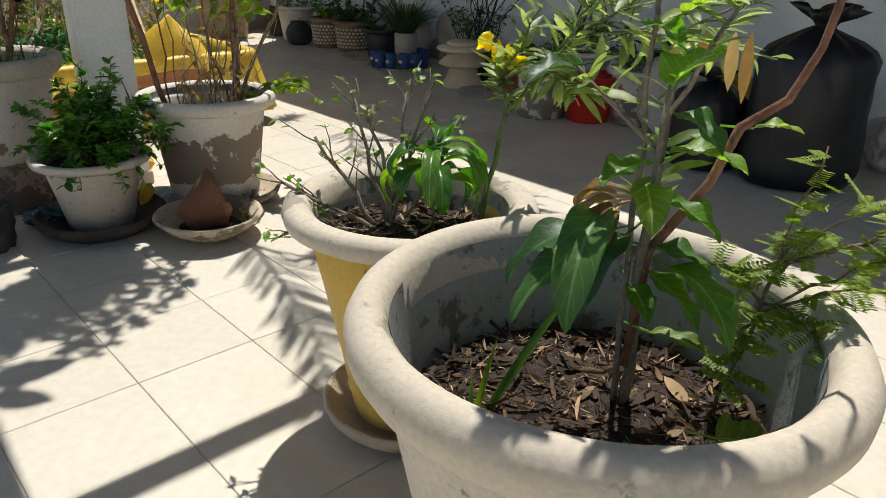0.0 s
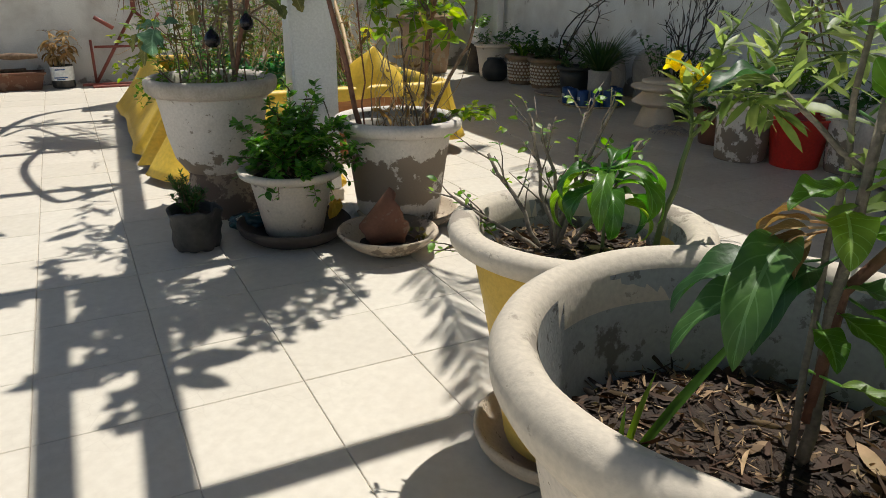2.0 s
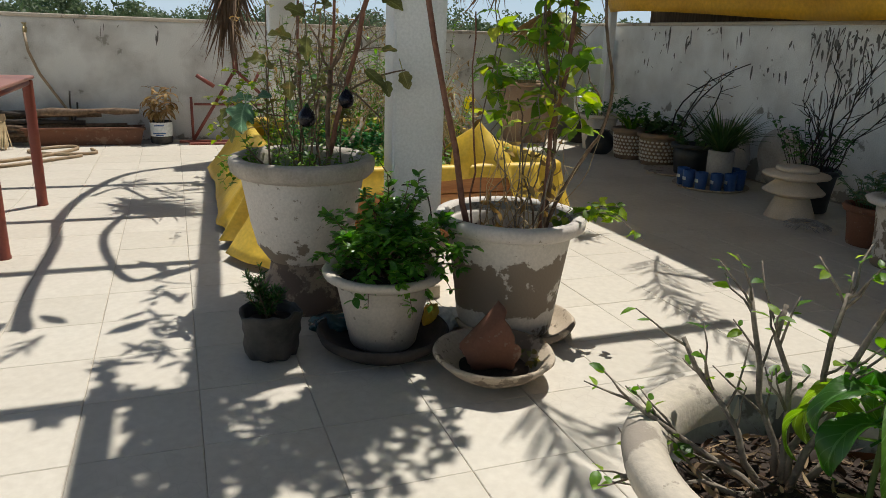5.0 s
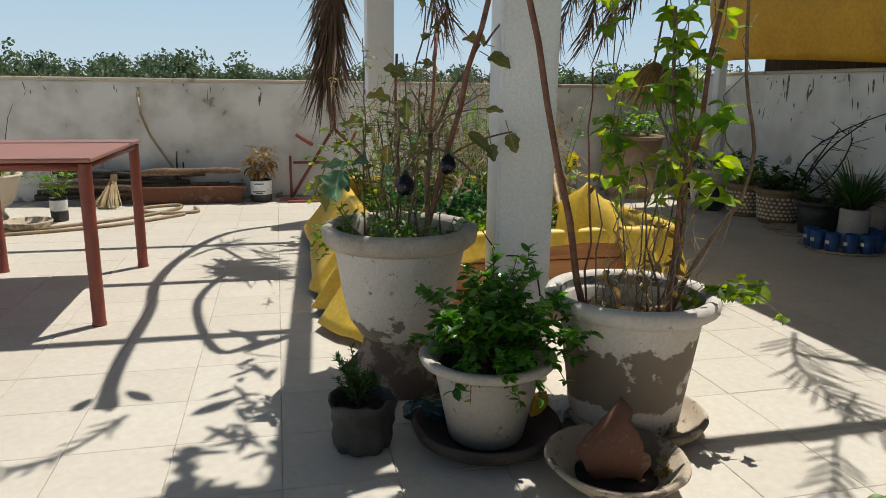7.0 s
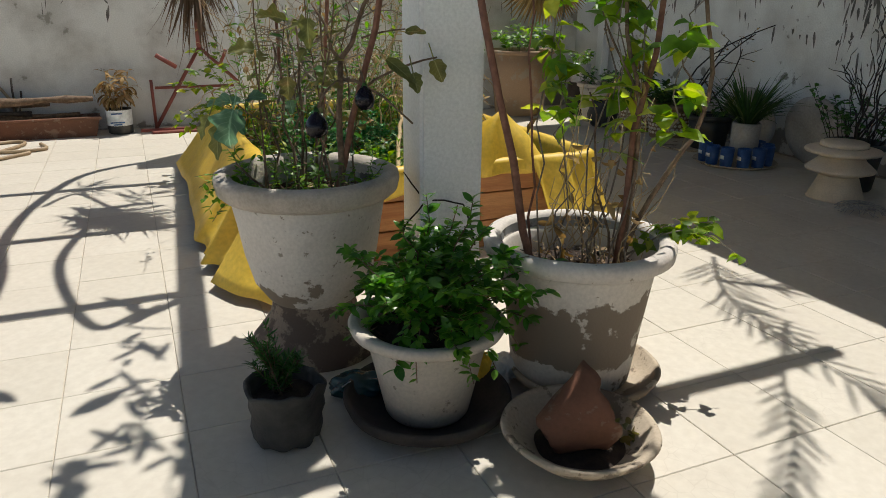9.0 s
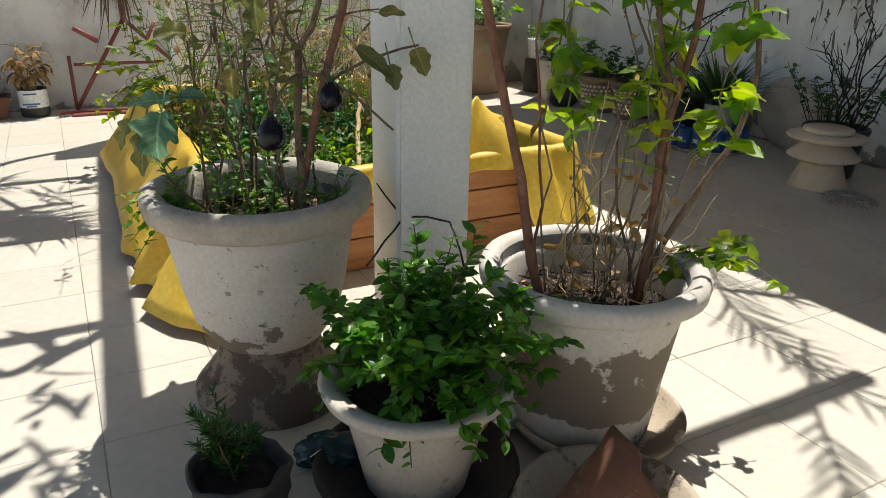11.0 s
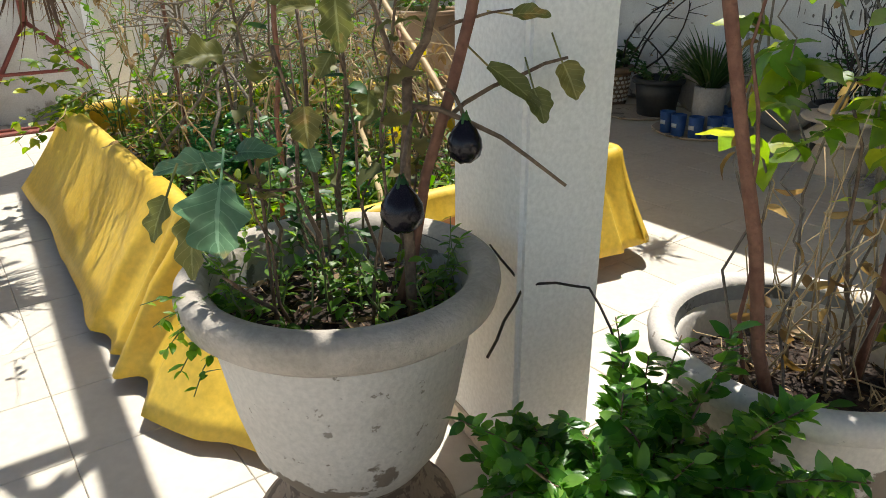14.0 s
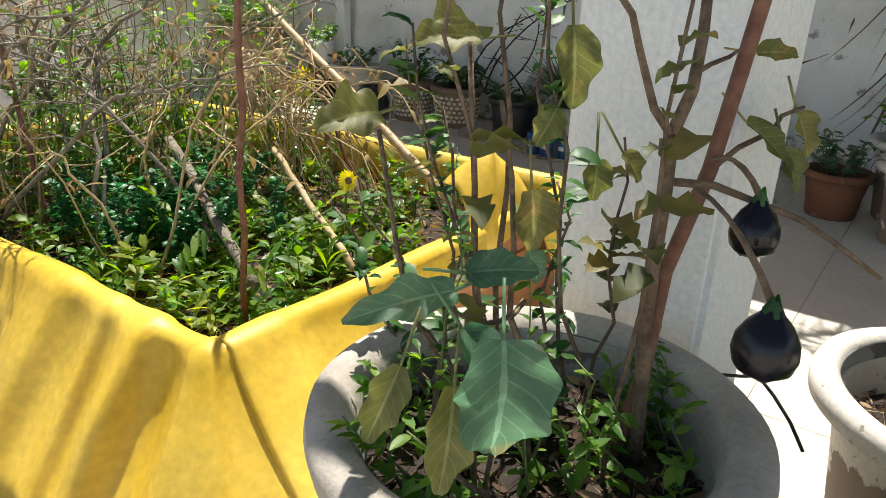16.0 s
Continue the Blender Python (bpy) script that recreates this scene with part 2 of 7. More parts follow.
def tile_material():
    m, nt, bs = nodes_of("glazed_tile")
    info = nt.nodes.new("ShaderNodeObjectInfo")
    geo = nt.nodes.new("ShaderNodeNewGeometry")
    tone = ramp(nt, mix(nt, 0.5, info.outputs["Random"], geo.outputs["Random Per Island"]), [(0.2, (0.62, 0.57, 0.475)), (0.8, (0.675, 0.625, 0.53))])
    n1, n2 = noise_of(nt, 3.0, 6.0, coords="Generated"), noise_of(nt, 26.0, 5.0)
    pos = nt.nodes.new("ShaderNodeNewGeometry")
    vor = nt.nodes.new("ShaderNodeTexVoronoi")
    vor.feature = "DISTANCE_TO_EDGE"
    vor.inputs["Scale"].default_value = 17.0
    nt.links.new(pos.outputs["Position"], vor.inputs["Vector"])
    big = node(nt, "ShaderNodeTexNoise", Scale=1.1, Detail=2.0)
    nt.links.new(pos.outputs["Position"], big.inputs["Vector"])
    crack = mix(nt, ramp(nt, big.outputs[0], [(0.5, (0, 0, 0)), (0.6, (1, 1, 1))]), (1, 1, 1),
                ramp(nt, vor.outputs[0], [(0.0, (0.82, 0.80, 0.78)), (0.035, (1, 1, 1))]))
    col = mix(nt, 0.5, tone, ramp(nt, n2, [(0.35, (0.86, 0.84, 0.82)), (0.65, (1.05, 1.05, 1.05))]), "MULTIPLY")
    col = mix(nt, 0.5, col, crack, "MULTIPLY")
    dust = node(nt, "ShaderNodeTexNoise", Scale=0.7, Detail=6.0, Roughness=0.65)
    nt.links.new(pos.outputs["Position"], dust.inputs["Vector"])
    col = mix(nt, ramp(nt, dust.outputs[0], [(0.42, (0, 0, 0)), (0.75, (0.5, 0.5, 0.5))]), col, (0.43, 0.37, 0.30))
    nt.links.new(col, bs.inputs["Base Color"])
    rr = ramp(nt, dust.outputs[0], [(0.35, (0.38, 0.38, 0.38)), (0.7, (0.7, 0.7, 0.7))])
    nt.links.new(rr, bs.inputs["Roughness"])
    bump(nt, bs, n2, 0.08, 0.003)
    return m


M_TILE = tile_material()
M_GROUT = plain("grout", (0.40, 0.34, 0.28), (0.58, 0.52, 0.45), 3.0, 0.9)
M_WALL = painted("whitewash", (0.82, 0.82, 0.785), (0.40, 0.375, 0.33), 0.63, 0.85, (0.42, 0.38, 0.33), 2.6, (0.0, 0.30, 0.16), 0.6)
M_PARAPET = painted("grey_stained_whitewash", (0.74, 0.735, 0.70), (0.38, 0.355, 0.31), 0.62, 0.85, (0.36, 0.335, 0.30), 2.2, (0.0, 0.30, 0.16), 0.85)
M_COLUMN = painted("column_paint", (0.87, 0.87, 0.855), (0.62, 0.60, 0.58), 0.74, 0.7, (0.66, 0.63, 0.58), 1.6, (0.0, 0.2, 0.1), 0.35, 0.08)
M_BEAM = painted("beam_paint", (0.72, 0.71, 0.69), (0.45, 0.42, 0.38), 0.66, 0.8)
M_POT_WHITE = painted("flaking_white_pot", (0.68, 0.63, 0.57), (0.30, 0.24, 0.18), 0.60, 0.8, (0.40, 0.33, 0.26), 7.0, (0.20, 0.37, 0.17), 0.7)
M_POT_BAND = painted("worn_white_pot", (0.70, 0.65, 0.58), (0.29, 0.23, 0.17), 0.64, 0.8, (0.42, 0.35, 0.28), 7.0, (0.09, 0.40, 0.26, 1), 0.7)
M_POT_CREAM = painted("cream_pot", (0.62, 0.55, 0.46), (0.34, 0.28, 0.22), 0.62, 0.78, (0.42, 0.34, 0.25), 7.0, None, 0.5)
M_CEMENT = painted("pot_cement", (0.58, 0.51, 0.41), (0.42, 0.36, 0.29), 0.60, 0.85, (0.46, 0.40, 0.32), 5.0, None, 0.5)
# inside of the pots: their shade is put into this darker grey
M_CEMENT_IN_SHADE = painted("pot_inside_shaded", (0.36, 0.37, 0.36), (0.20, 0.19, 0.17), 0.56, 0.85, (0.28, 0.25, 0.20), 6.0)
M_CEMENT_RIM = plain("rim_cement", (0.40, 0.35, 0.29), (0.55, 0.49, 0.42), 7.0, 0.85, 0, 90.0, 0.4)
M_POT_YELLOW = painted("yellow_pot", (0.64, 0.42, 0.07), (0.48, 0.40, 0.26), 0.68, 0.65, (0.52, 0.40, 0.17), 5.0, None, 0.6)
M_SAUCER_DARK = plain("dark_saucer", (0.032, 0.026, 0.022), (0.075, 0.06, 0.048), 6.0, 0.8)
M_FOOT = painted("urn_foot", (0.30, 0.235, 0.18), (0.15, 0.11, 0.085), 0.50, 0.85, (0.22, 0.17, 0.12), 8.0, None, 0.8)
M_SAUCER = painted("pale_saucer", (0.52, 0.43, 0.32), (0.27, 0.21, 0.15), 0.56, 0.8, (0.40, 0.30, 0.20), 7.0)
M_TERRA = painted("terracotta", (0.20, 0.085, 0.048), (0.30, 0.19, 0.13), 0.58, 0.85, (0.075, 0.045, 0.032), 8.0, None, 0.8)
M_SOIL = plain("soil", (0.020, 0.013, 0.009), (0.060, 0.040, 0.027), 20.0, 0.95, 0, 90.0, 0.9)
M_SHEET = plain("yellow_sheet", (0.68, 0.43, 0.025), (0.80, 0.55, 0.075), 3.0, 0.5, 0, 40.0, 0.12)
M_TARP = plain("yellow_tarp", (0.62, 0.33, 0.02), (0.78, 0.44, 0.03), 2.0, 0.5, 0, 30.0, 0.12)
M_RED_METAL = painted("red_oxide_paint", (0.24, 0.060, 0.040), (0.20, 0.10, 0.06), 0.68, 0.5, (0.16, 0.05, 0.04), 9.0)
M_TABLETOP = painted("table_board", (0.34, 0.15, 0.11), (0.42, 0.24, 0.18), 0.62, 0.5, (0.40, 0.22, 0.17), 6.0)
M_STONE = plain("stool_stone", (0.58, 0.48, 0.36), (0.70, 0.60, 0.47), 5.0, 0.7, 0, 120.0, 0.2)
M_PEBBLE = plain("pebble", (0.62, 0.55, 0.45), (0.75, 0.69, 0.59), 9.0, 0.6)
M_BASKET = plain("basket_cement", (0.20, 0.13, 0.08), (0.30, 0.21, 0.13), 9.0, 0.9)
M_DARK_POT = plain("dark_plastic", (0.020, 0.022, 0.022), (0.045, 0.045, 0.042), 6.0, 0.5)
M_BLACK_BAG = plain("black_sack", (0.006, 0.0065, 0.008), (0.012, 0.0125, 0.015), 5.0, 0.48, 0, 25.0, 0.35)
M_GREY_BAG = plain("grey_grow_bag", (0.030, 0.030, 0.028), (0.075, 0.070, 0.062), 12.0, 0.65, 0, 60.0, 0.5)
M_RED = plain("red_plastic", (0.55, 0.025, 0.018), (0.66, 0.04, 0.025), 4.0, 0.4)
M_BLUE = plain("blue_plastic", (0.02, 0.07, 0.22), (0.04, 0.11, 0.30), 10.0, 0.35)
M_WHITE_PLASTIC = plain("white_plastic", (0.70, 0.72, 0.72), (0.80, 0.81, 0.80), 6.0, 0.4, 0, 40.0, 0.15)
M_TEAL = plain("teal_plastic", (0.004, 0.035, 0.035), (0.010, 0.060, 0.075), 12.0, 0.25, 0, 40.0, 0.3)
M_LABEL = plain("label_paper", (0.78, 0.80, 0.80), (0.85, 0.86, 0.85), 6.0, 0.5, 0, 40.0, 0.05)
M_PRINT = plain("label_ink", (0.05, 0.12, 0.30), (0.07, 0.16, 0.36), 6.0, 0.5)
M_HOSE = plain("hose", (0.30, 0.21, 0.12), (0.42, 0.31, 0.19), 8.0, 0.55)
M_BRASS = plain("tap_brass", (0.45, 0.36, 0.18), (0.55, 0.46, 0.26), 20.0, 0.4, 0.8)
M_PALM = plain("dry_palm", (0.13, 0.075, 0.040), (0.26, 0.16, 0.09), 5.0, 0.8, 0, 50.0, 0.5, (1, 1, 0.15))
M_STRAW = plain("straw", (0.42, 0.30, 0.15), (0.60, 0.46, 0.26), 8.0, 0.8)
M_BARK = plain("bark", (0.12, 0.075, 0.045), (0.24, 0.16, 0.10), 30.0, 0.85, 0, 120.0, 0.8)
M_BARK_RED = plain("red_brown_stick", (0.16, 0.062, 0.036), (0.26, 0.12, 0.07), 25.0, 0.7, 0, 90.0, 0.7)
M_TWIG_GREY = plain("grey_twig", (0.16, 0.13, 0.10), (0.30, 0.25, 0.19), 30.0, 0.85, 0, 120.0, 0.6)
M_TWIG_DARK = plain("dark_twig", (0.022, 0.018, 0.015), (0.06, 0.045, 0.035), 30.0, 0.8)
M_BAMBOO = plain("bamboo", (0.42, 0.28, 0.13), (0.56, 0.40, 0.21), 12.0, 0.55)
M_STEM = plain("green_stem", (0.10, 0.15, 0.035), (0.18, 0.22, 0.07), 20.0, 0.6)
M_WOOD = plain("orange_board", (0.42, 0.17, 0.06), (0.56, 0.27, 0.10), 4.0, 0.6, 0, 45.0, 0.4, (0.4, 6, 6))
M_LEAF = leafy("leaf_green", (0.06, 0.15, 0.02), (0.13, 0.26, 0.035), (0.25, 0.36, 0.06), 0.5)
M_LEAF_DARK = leafy("leaf_dark", (0.024, 0.08, 0.02), (0.05, 0.14, 0.03), (0.09, 0.19, 0.04), 0.3, 0.48)
M_LEAF_BUSH = leafy("leaf_bush", (0.045, 0.145, 0.022), (0.095, 0.245, 0.035), (0.20, 0.37, 0.065), 0.35, 0.28)
M_LEAF_LIME = leafy("leaf_lime", (0.09, 0.17, 0.02), (0.20, 0.30, 0.035), (0.38, 0.40, 0.07), 0.5, 0.45)
M_LEAF_GREY = leafy("leaf_aubergine", (0.075, 0.16, 0.095), (0.12, 0.22, 0.14), (0.20, 0.26, 0.13), 0.35, 0.5, 0.6)
M_LEAF_OLIVE = leafy("leaf_olive", (0.10, 0.11, 0.035), (0.16, 0.16, 0.05), (0.24, 0.18, 0.07), 0.35, 0.55, 0.8)
M_LEAF_DRY = leafy("leaf_dry", (0.20, 0.12, 0.05), (0.32, 0.20, 0.09), (0.42, 0.30, 0.15), 0.3, 0.8)
M_LEAF_FERN = leafy("leaf_fern", (0.13, 0.21, 0.03), (0.21, 0.30, 0.045), (0.33, 0.37, 0.08), 0.5, 0.5)
M_LEAF_MANGO = leafy("leaf_mango", (0.03, 0.10, 0.015), (0.06, 0.17, 0.025), (0.14, 0.28, 0.045), 0.4, 0.33)
M_LEAF_PALE = leafy("leaf_pale", (0.13, 0.19, 0.06), (0.20, 0.26, 0.09), (0.30, 0.35, 0.12), 0.5, 0.45)
M_LEAF_HERB = leafy("leaf_herb", (0.03, 0.13, 0.045), (0.055, 0.20, 0.075), (0.11, 0.29, 0.10), 0.4, 0.4)
M_GRASS = leafy("grass_blade", (0.03, 0.075, 0.02), (0.05, 0.11, 0.03), (0.10, 0.14, 0.04), 0.3, 0.5)
M_FLOWER = leafy("yellow_petal", (0.80, 0.62, 0.01), (0.88, 0.72, 0.03), None, 0.3, 0.5)
M_PINK = leafy("pink_petal", (0.45, 0.10, 0.07), (0.60, 0.2, 0.15), None, 0.3, 0.5)
M_AUBERGINE = plain("aubergine_skin", (0.004, 0.003, 0.006), (0.009, 0.006, 0.011), 5.0, 0.25, 0, 20.0, 0.05, None, (0.35, 0.65), 0.35)
M_CHIP = leafy("mulch_chip", (0.016, 0.010, 0.007), (0.070, 0.032, 0.016), (0.52, 0.35, 0.21), 0.05, 0.8)
# haze of the distance is mixed into these leaf tones
M_TREE = leafy("hazy_far_leaf", (0.075, 0.12, 0.065), (0.11, 0.155, 0.085), (0.16, 0.19, 0.11), 0.25, 0.6)
M_EARTH = plain("earth", (0.22, 0.17, 0.11), (0.32, 0.26, 0.17), 0.2, 0.95)
M_PLASTER = plain("beige_plaster", (0.52, 0.45, 0.36), (0.62, 0.55, 0.45), 1.5, 0.9)
M_MAT = plain("reed_mat", (0.10, 0.065, 0.035), (0.18, 0.12, 0.07), 4.0, 0.9, 0, 60.0, 0.6, (8, 8, 1))
M_POT_BROWN = painted("brown_stained_pot", (0.42, 0.28, 0.17), (0.52, 0.42, 0.30), 0.58, 0.8, (0.25, 0.15, 0.09), 4.0)
M_ROCK = plain("pale_rock", (0.42, 0.39, 0.35), (0.58, 0.54, 0.49), 4.0, 0.85, 0, 40.0, 0.6)
M_DISC = plain("disc_cement", (0.34, 0.32, 0.29), (0.48, 0.45, 0.41), 4.0, 0.8)
M_WIRE = plain("wire", (0.35, 0.34, 0.33), (0.5, 0.49, 0.47), 30.0, 0.4, 0.7)
M_SKY, _nt, _bs = nodes_of("pale_sky")
_sep = _nt.nodes.new("ShaderNodeSeparateXYZ")
_tc = _nt.nodes.new("ShaderNodeTexCoord")
_nt.links.new(_tc.outputs["Generated"], _sep.inputs[0])
_em = _nt.nodes.new("ShaderNodeEmission")
_nt.links.new(ramp(_nt, _sep.outputs[2], [(0.0, (0.62, 0.74, 0.83)), (0.3, (0.48, 0.66, 0.80)), (1.0, (0.26, 0.44, 0.66))]), _em.inputs[0])
_nt.links.new(_em.outputs[0], _nt.nodes["Material Output"].inputs[0])

# ---- large structure ----
WALL_U, PAR_W = 6.40, 9.45
PERGOLA_Z = 2.95


def wall(name, u0, u1, w0, w1, h, label, material=None):
    bm = box(u1 - u0, w1 - w0, h, 0.012, ((u1 - u0) / 2, (w1 - w0) / 2, h / 2), seg=2)
    return solo(name, bm, material or M_WALL, at(u0, w0), label, "wall", "", "structure", smooth=False)


wall("wall_back", WALL_U, WALL_U + 0.16, -6.0, PAR_W + 0.16, 1.45, "whitewashed terrace wall with dark rain streaks and flaking paint")
wall("wall_parapet", -6.0, WALL_U - 0.003, PAR_W, PAR_W + 0.16, 1.29, "grey-stained whitewashed parapet wall at the terrace edge", M_PARAPET)
wall("wall_side", -6.16, -6.0, -6.0, PAR_W + 0.16, 1.29, "plain whitewashed parapet wall")
wall("wall_house", -6.0, WALL_U - 0.003, -6.2, -6.003, 3.0, "plain whitewashed house wall")

# coping line on the parapet and on the back wall
solo("trim_parapet", box(12.35, 0.20, 0.04, 0.008, (6.175, 0, 0.02)), M_CEMENT, at(-6.0, PAR_W + 0.08, 1.291), "worn cement coping on the parapet", "coping", "", "structure", False)
solo("trim_back", box(0.20, 15.6, 0.035, 0.008, (0, 7.8, 0.0175)), M_CEMENT, at(WALL_U + 0.08, -6.0, 1.451), "stained cement coping on the wall", "coping", "", "structure", False)


def rain_streaks(name, m, ulen, zs, count, seed, label):
    """Thin dark algae runs below the coping, each a raised film of its own outline."""
    r = random.Random(seed)
    verts, faces = [], []
    for _ in range(count):
        y, top = r.uniform(0, ulen), zs[1] - r.uniform(0, 0.10) if r.random() < 0.25 else r.uniform(zs[0] + 0.3, zs[1])
        ln, wd = r.uniform(0.02, 0.22) * r.random() + 0.02, r.uniform(0.003, 0.017)
        lean = r.uniform(-0.03, 0.03)
        n = 5
        start = len(verts)
        for i in range(n + 1):
            s = i / n
            h = wd * math.sin(math.pi * min(0.97, 0.15 + 0.85 * s)) * r.uniform(0.6, 1.2)
            verts += [(0, y + lean * s - h, top - ln * s), (0, y + lean * s + h, top - ln * s)]
        for i in range(n):
            a = start + 2 * i
            faces.append((a, a + 1, a + 3, a + 2))
    return solo(name, raw_mesh(name, verts, faces), M_STREAK, m, label, "stain", "", "stuff")


M_STREAK = plain("rain_stain", (0.10, 0.095, 0.085), (0.24, 0.22, 0.20), 12.0, 0.9)
rain_streaks("wall_stains", at(WALL_U - 0.004, 2.6), 5.5, (0.7, 1.44), 95, 3, "dark streaks of rain and mould on the whitewash")
rain_streaks("wall_stains", at(WALL_U - 0.0045, 4.9), 0.8, (0.5, 1.44), 120, 5, "dense dark mould patch on the whitewash")
rain_streaks("wall_stains", at(-5, PAR_W - 0.004) @ pose(0, 0, 0, 0, 0, -90), 11, (0.85, 1.28), 60, 4, "faint rain streaks on the parapet")

# sub-floor under the tiles, and the ground far below
solo("floor", box(12.56, 15.6, 0.30, 0, (6.28, 7.8, -0.156)), M_GROUT, at(-6.1, -6.1), "terrace slab with sandy grout between its tiles", "floor", "", "structure", False)
solo("ground", box(3000, 3000, 1.0, 0, (0, 0, -5.5)), M_EARTH, Matrix(), "dry earth beyond the terrace", "ground", "", "structure", False)

# the pale band of sky above the horizon, all round
sky_v = [(900 * math.cos(2 * math.pi * k / 64), 900 * math.sin(2 * math.pi * k / 64), z) for z in (-6, 60, 140, 230, 320) for k in range(64)]
sky_f = [(64 * j + k, 64 * j + (k + 1) % 64, 64 * (j + 1) + (k + 1) % 64, 64 * (j + 1) + k) for j in range(4) for k in range(64)]
solo("backdrop", raw_mesh("backdrop", sky_v, sky_f), M_SKY, Matrix(), "pale hazy blue sky above the horizon", "sky", "", "structure")

# pergola: posts, main beam, cross beams, and the thatched roof over the back part
for cu, cw, su, sw, turn in ((2.193, 3.983, 0.236, 0.327, -9.0), (2.18, 8.28, 0.26, 0.26, 0.0)):
    col = thing("column", at(cu, cw, 0, turn), "rectangular white-painted masonry column of the pergola", "column", "pergola columns")
    part("shaft", box(su, sw, PERGOLA_Z - 0.08, 0.012, (0, 0, (PERGOLA_Z - 0.08) / 2), seg=2), M_COLUMN, col, smooth=False)
    part("plinth", box(su + 0.02, sw + 0.02, 0.07, 0.006, (0, 0, 0.035)), M_CEMENT, col, "grey cement foot", smooth=False)
post = thing("roof_post", at(6.28, 8.70), "slim white-painted post against the back wall", "post")
part("shaft", box(0.10, 0.12, PERGOLA_Z - 0.08, 0.008, (0, 0, (PERGOLA_Z - 0.08) / 2)), M_COLUMN, post, smooth=False)
pergola = thing("pergola", at(0, 0, PERGOLA_Z), "open pergola of painted beams over the terrace", "pergola")
beam = part("main_beam", box(0.085, 6.2, 0.14, 0.01), M_BEAM, pergola, smooth=False)
beam.location, beam.rotation_euler = (2.252, 5.42, 0.0), (0, 0, radians(-3.2))
part("side_beam", box(0.085, 2.9, 0.07, 0.008, (1.90, 2.62, 0.199)), M_BEAM, pergola, smooth=False)
for cw in (2.40, 3.92, 5.46, 6.56, 7.68):
    long = cw < 4.5
    part("cross_beam", box(8.6 if long else 6.4, 0.075 if long else 0.06, 0.09, 0.006, (0.25 if long else -0.9, cw, 0.1175)), M_BEAM, pergola, smooth=False)

# ---- pots and saucers ----
def mulch(name, radius, z, parent, seed, n=420, size=0.03, mound=0.015, z_under=None):
    """Soil disc and a litter of chips and dry leaves on it."""
    r = random.Random(seed)
    prof = [(radius, z - 0.03), (radius * 0.98, z), (radius * 0.5, z + mound), (0.0001, z + mound * 1.2)]
    part("soil", lathe(prof, 36, 0.02, seed), M_SOIL, parent, "dark damp soil")
    verts, faces = [], []
    for _ in range(n):
        a, q = r.uniform(0, 2 * math.pi), radius * 0.95 * math.sqrt(r.random())
        p = Vector((q * math.cos(a), q * math.sin(a), z + mound * (1 - q / radius) + r.uniform(0.004, 0.016)))
        ln = size * r.uniform(0.25, 1.2) * (2.3 if r.random() < 0.14 else 1.0)
        leaf_data(verts, faces, p, unit(r, -0.25, 0.35), unit(r, 0.3, 1), ln, ln * (r.uniform(0.05, 0.16) if r.random() < 0.55 else r.uniform(0.16, 0.42)), r.choice(("lance", "ovate", "blade")), r.uniform(-0.8, 0.8), r.uniform(-0.3, 0.5))
    return part("mulch", raw_mesh("mulch", verts, faces), M_CHIP, parent, "litter of bark chips and dry leaves", "stuff")


def pot_thing(name, x, y, z, label, category="plant pot", group=""):
    return thing(name, pose(x, y, z), label, category, group)


# the large cement pot by which the walk begins
big = pot_thing("large_plant_pot", 0.610, 1.892, 0, "large round cement pot with thick rolled rim and bark mulch")
R = 0.41
part("body", lathe([(0.235, 0.0), (0.245, 0.02), (0.30, 0.30), (0.342, 0.52), (0.356, 0.606), (0.345, 0.608), (0.335, 0.56), (0.318, 0.42), (0.30, 0.36)], 72, 0.006, 1), M_POT_CREAM, big)
part("rim", lathe([(0.345, 0.600), (0.372, 0.596), (0.396, 0.606), (R, 0.632), (R + 0.002, 0.660), (0.400, 0.684), (0.380, 0.695), (0.358, 0.690), (0.342, 0.668), (0.336, 0.60)], 80, 0.006, 2), M_CEMENT, big, "thick rolled cement rim")
part("inner_wall", lathe([(0.340, 0.664), (0.335, 0.60), (0.320, 0.47), (0.305, 0.36), (0.29, 0.35)], 72, 0.008, 4), M_CEMENT_IN_SHADE, big, "stained inner wall, its shade put into the grey")
mulch("mulch", 0.318, 0.460, big, 11, 2700, 0.030)

yel = pot_thing("yellow_plant_pot", 0.195, 2.448, 0, "yellow-painted cement pot with a bare cement rim and mulch")
part("body", lathe([(0.150, 0.055), (0.155, 0.07), (0.185, 0.25), (0.225, 0.45), (0.255, 0.595), (0.245, 0.60), (0.235, 0.58), (0.225, 0.50)], 64, 0.008, 5), M_POT_YELLOW, yel)
part("rim", lathe([(0.250, 0.590), (0.285, 0.588), (0.305, 0.600), (0.311, 0.622), (0.304, 0.640), (0.285, 0.647), (0.258, 0.643), (0.240, 0.628), (0.234, 0.58)], 72, 0.008, 6), M_CEMENT, yel, "pale worn cement rim")
part("inner_wall", lathe([(0.240, 0.625), (0.232, 0.56), (0.225, 0.50), (0.215, 0.49)], 60, 0.006, 7), M_CEMENT_IN_SHADE, yel)
mulch("mulch", 0.230, 0.545, yel, 12, 1700, 0.026)
SAUCER = [(0.0001, 0.012), (0.6, 0.012), (0.86, 0.055), (0.93, 0.085), (0.97, 0.09), (1.0, 0.08), (0.95, 0.045), (0.72, 0.0), (0.0001, 0.0)]


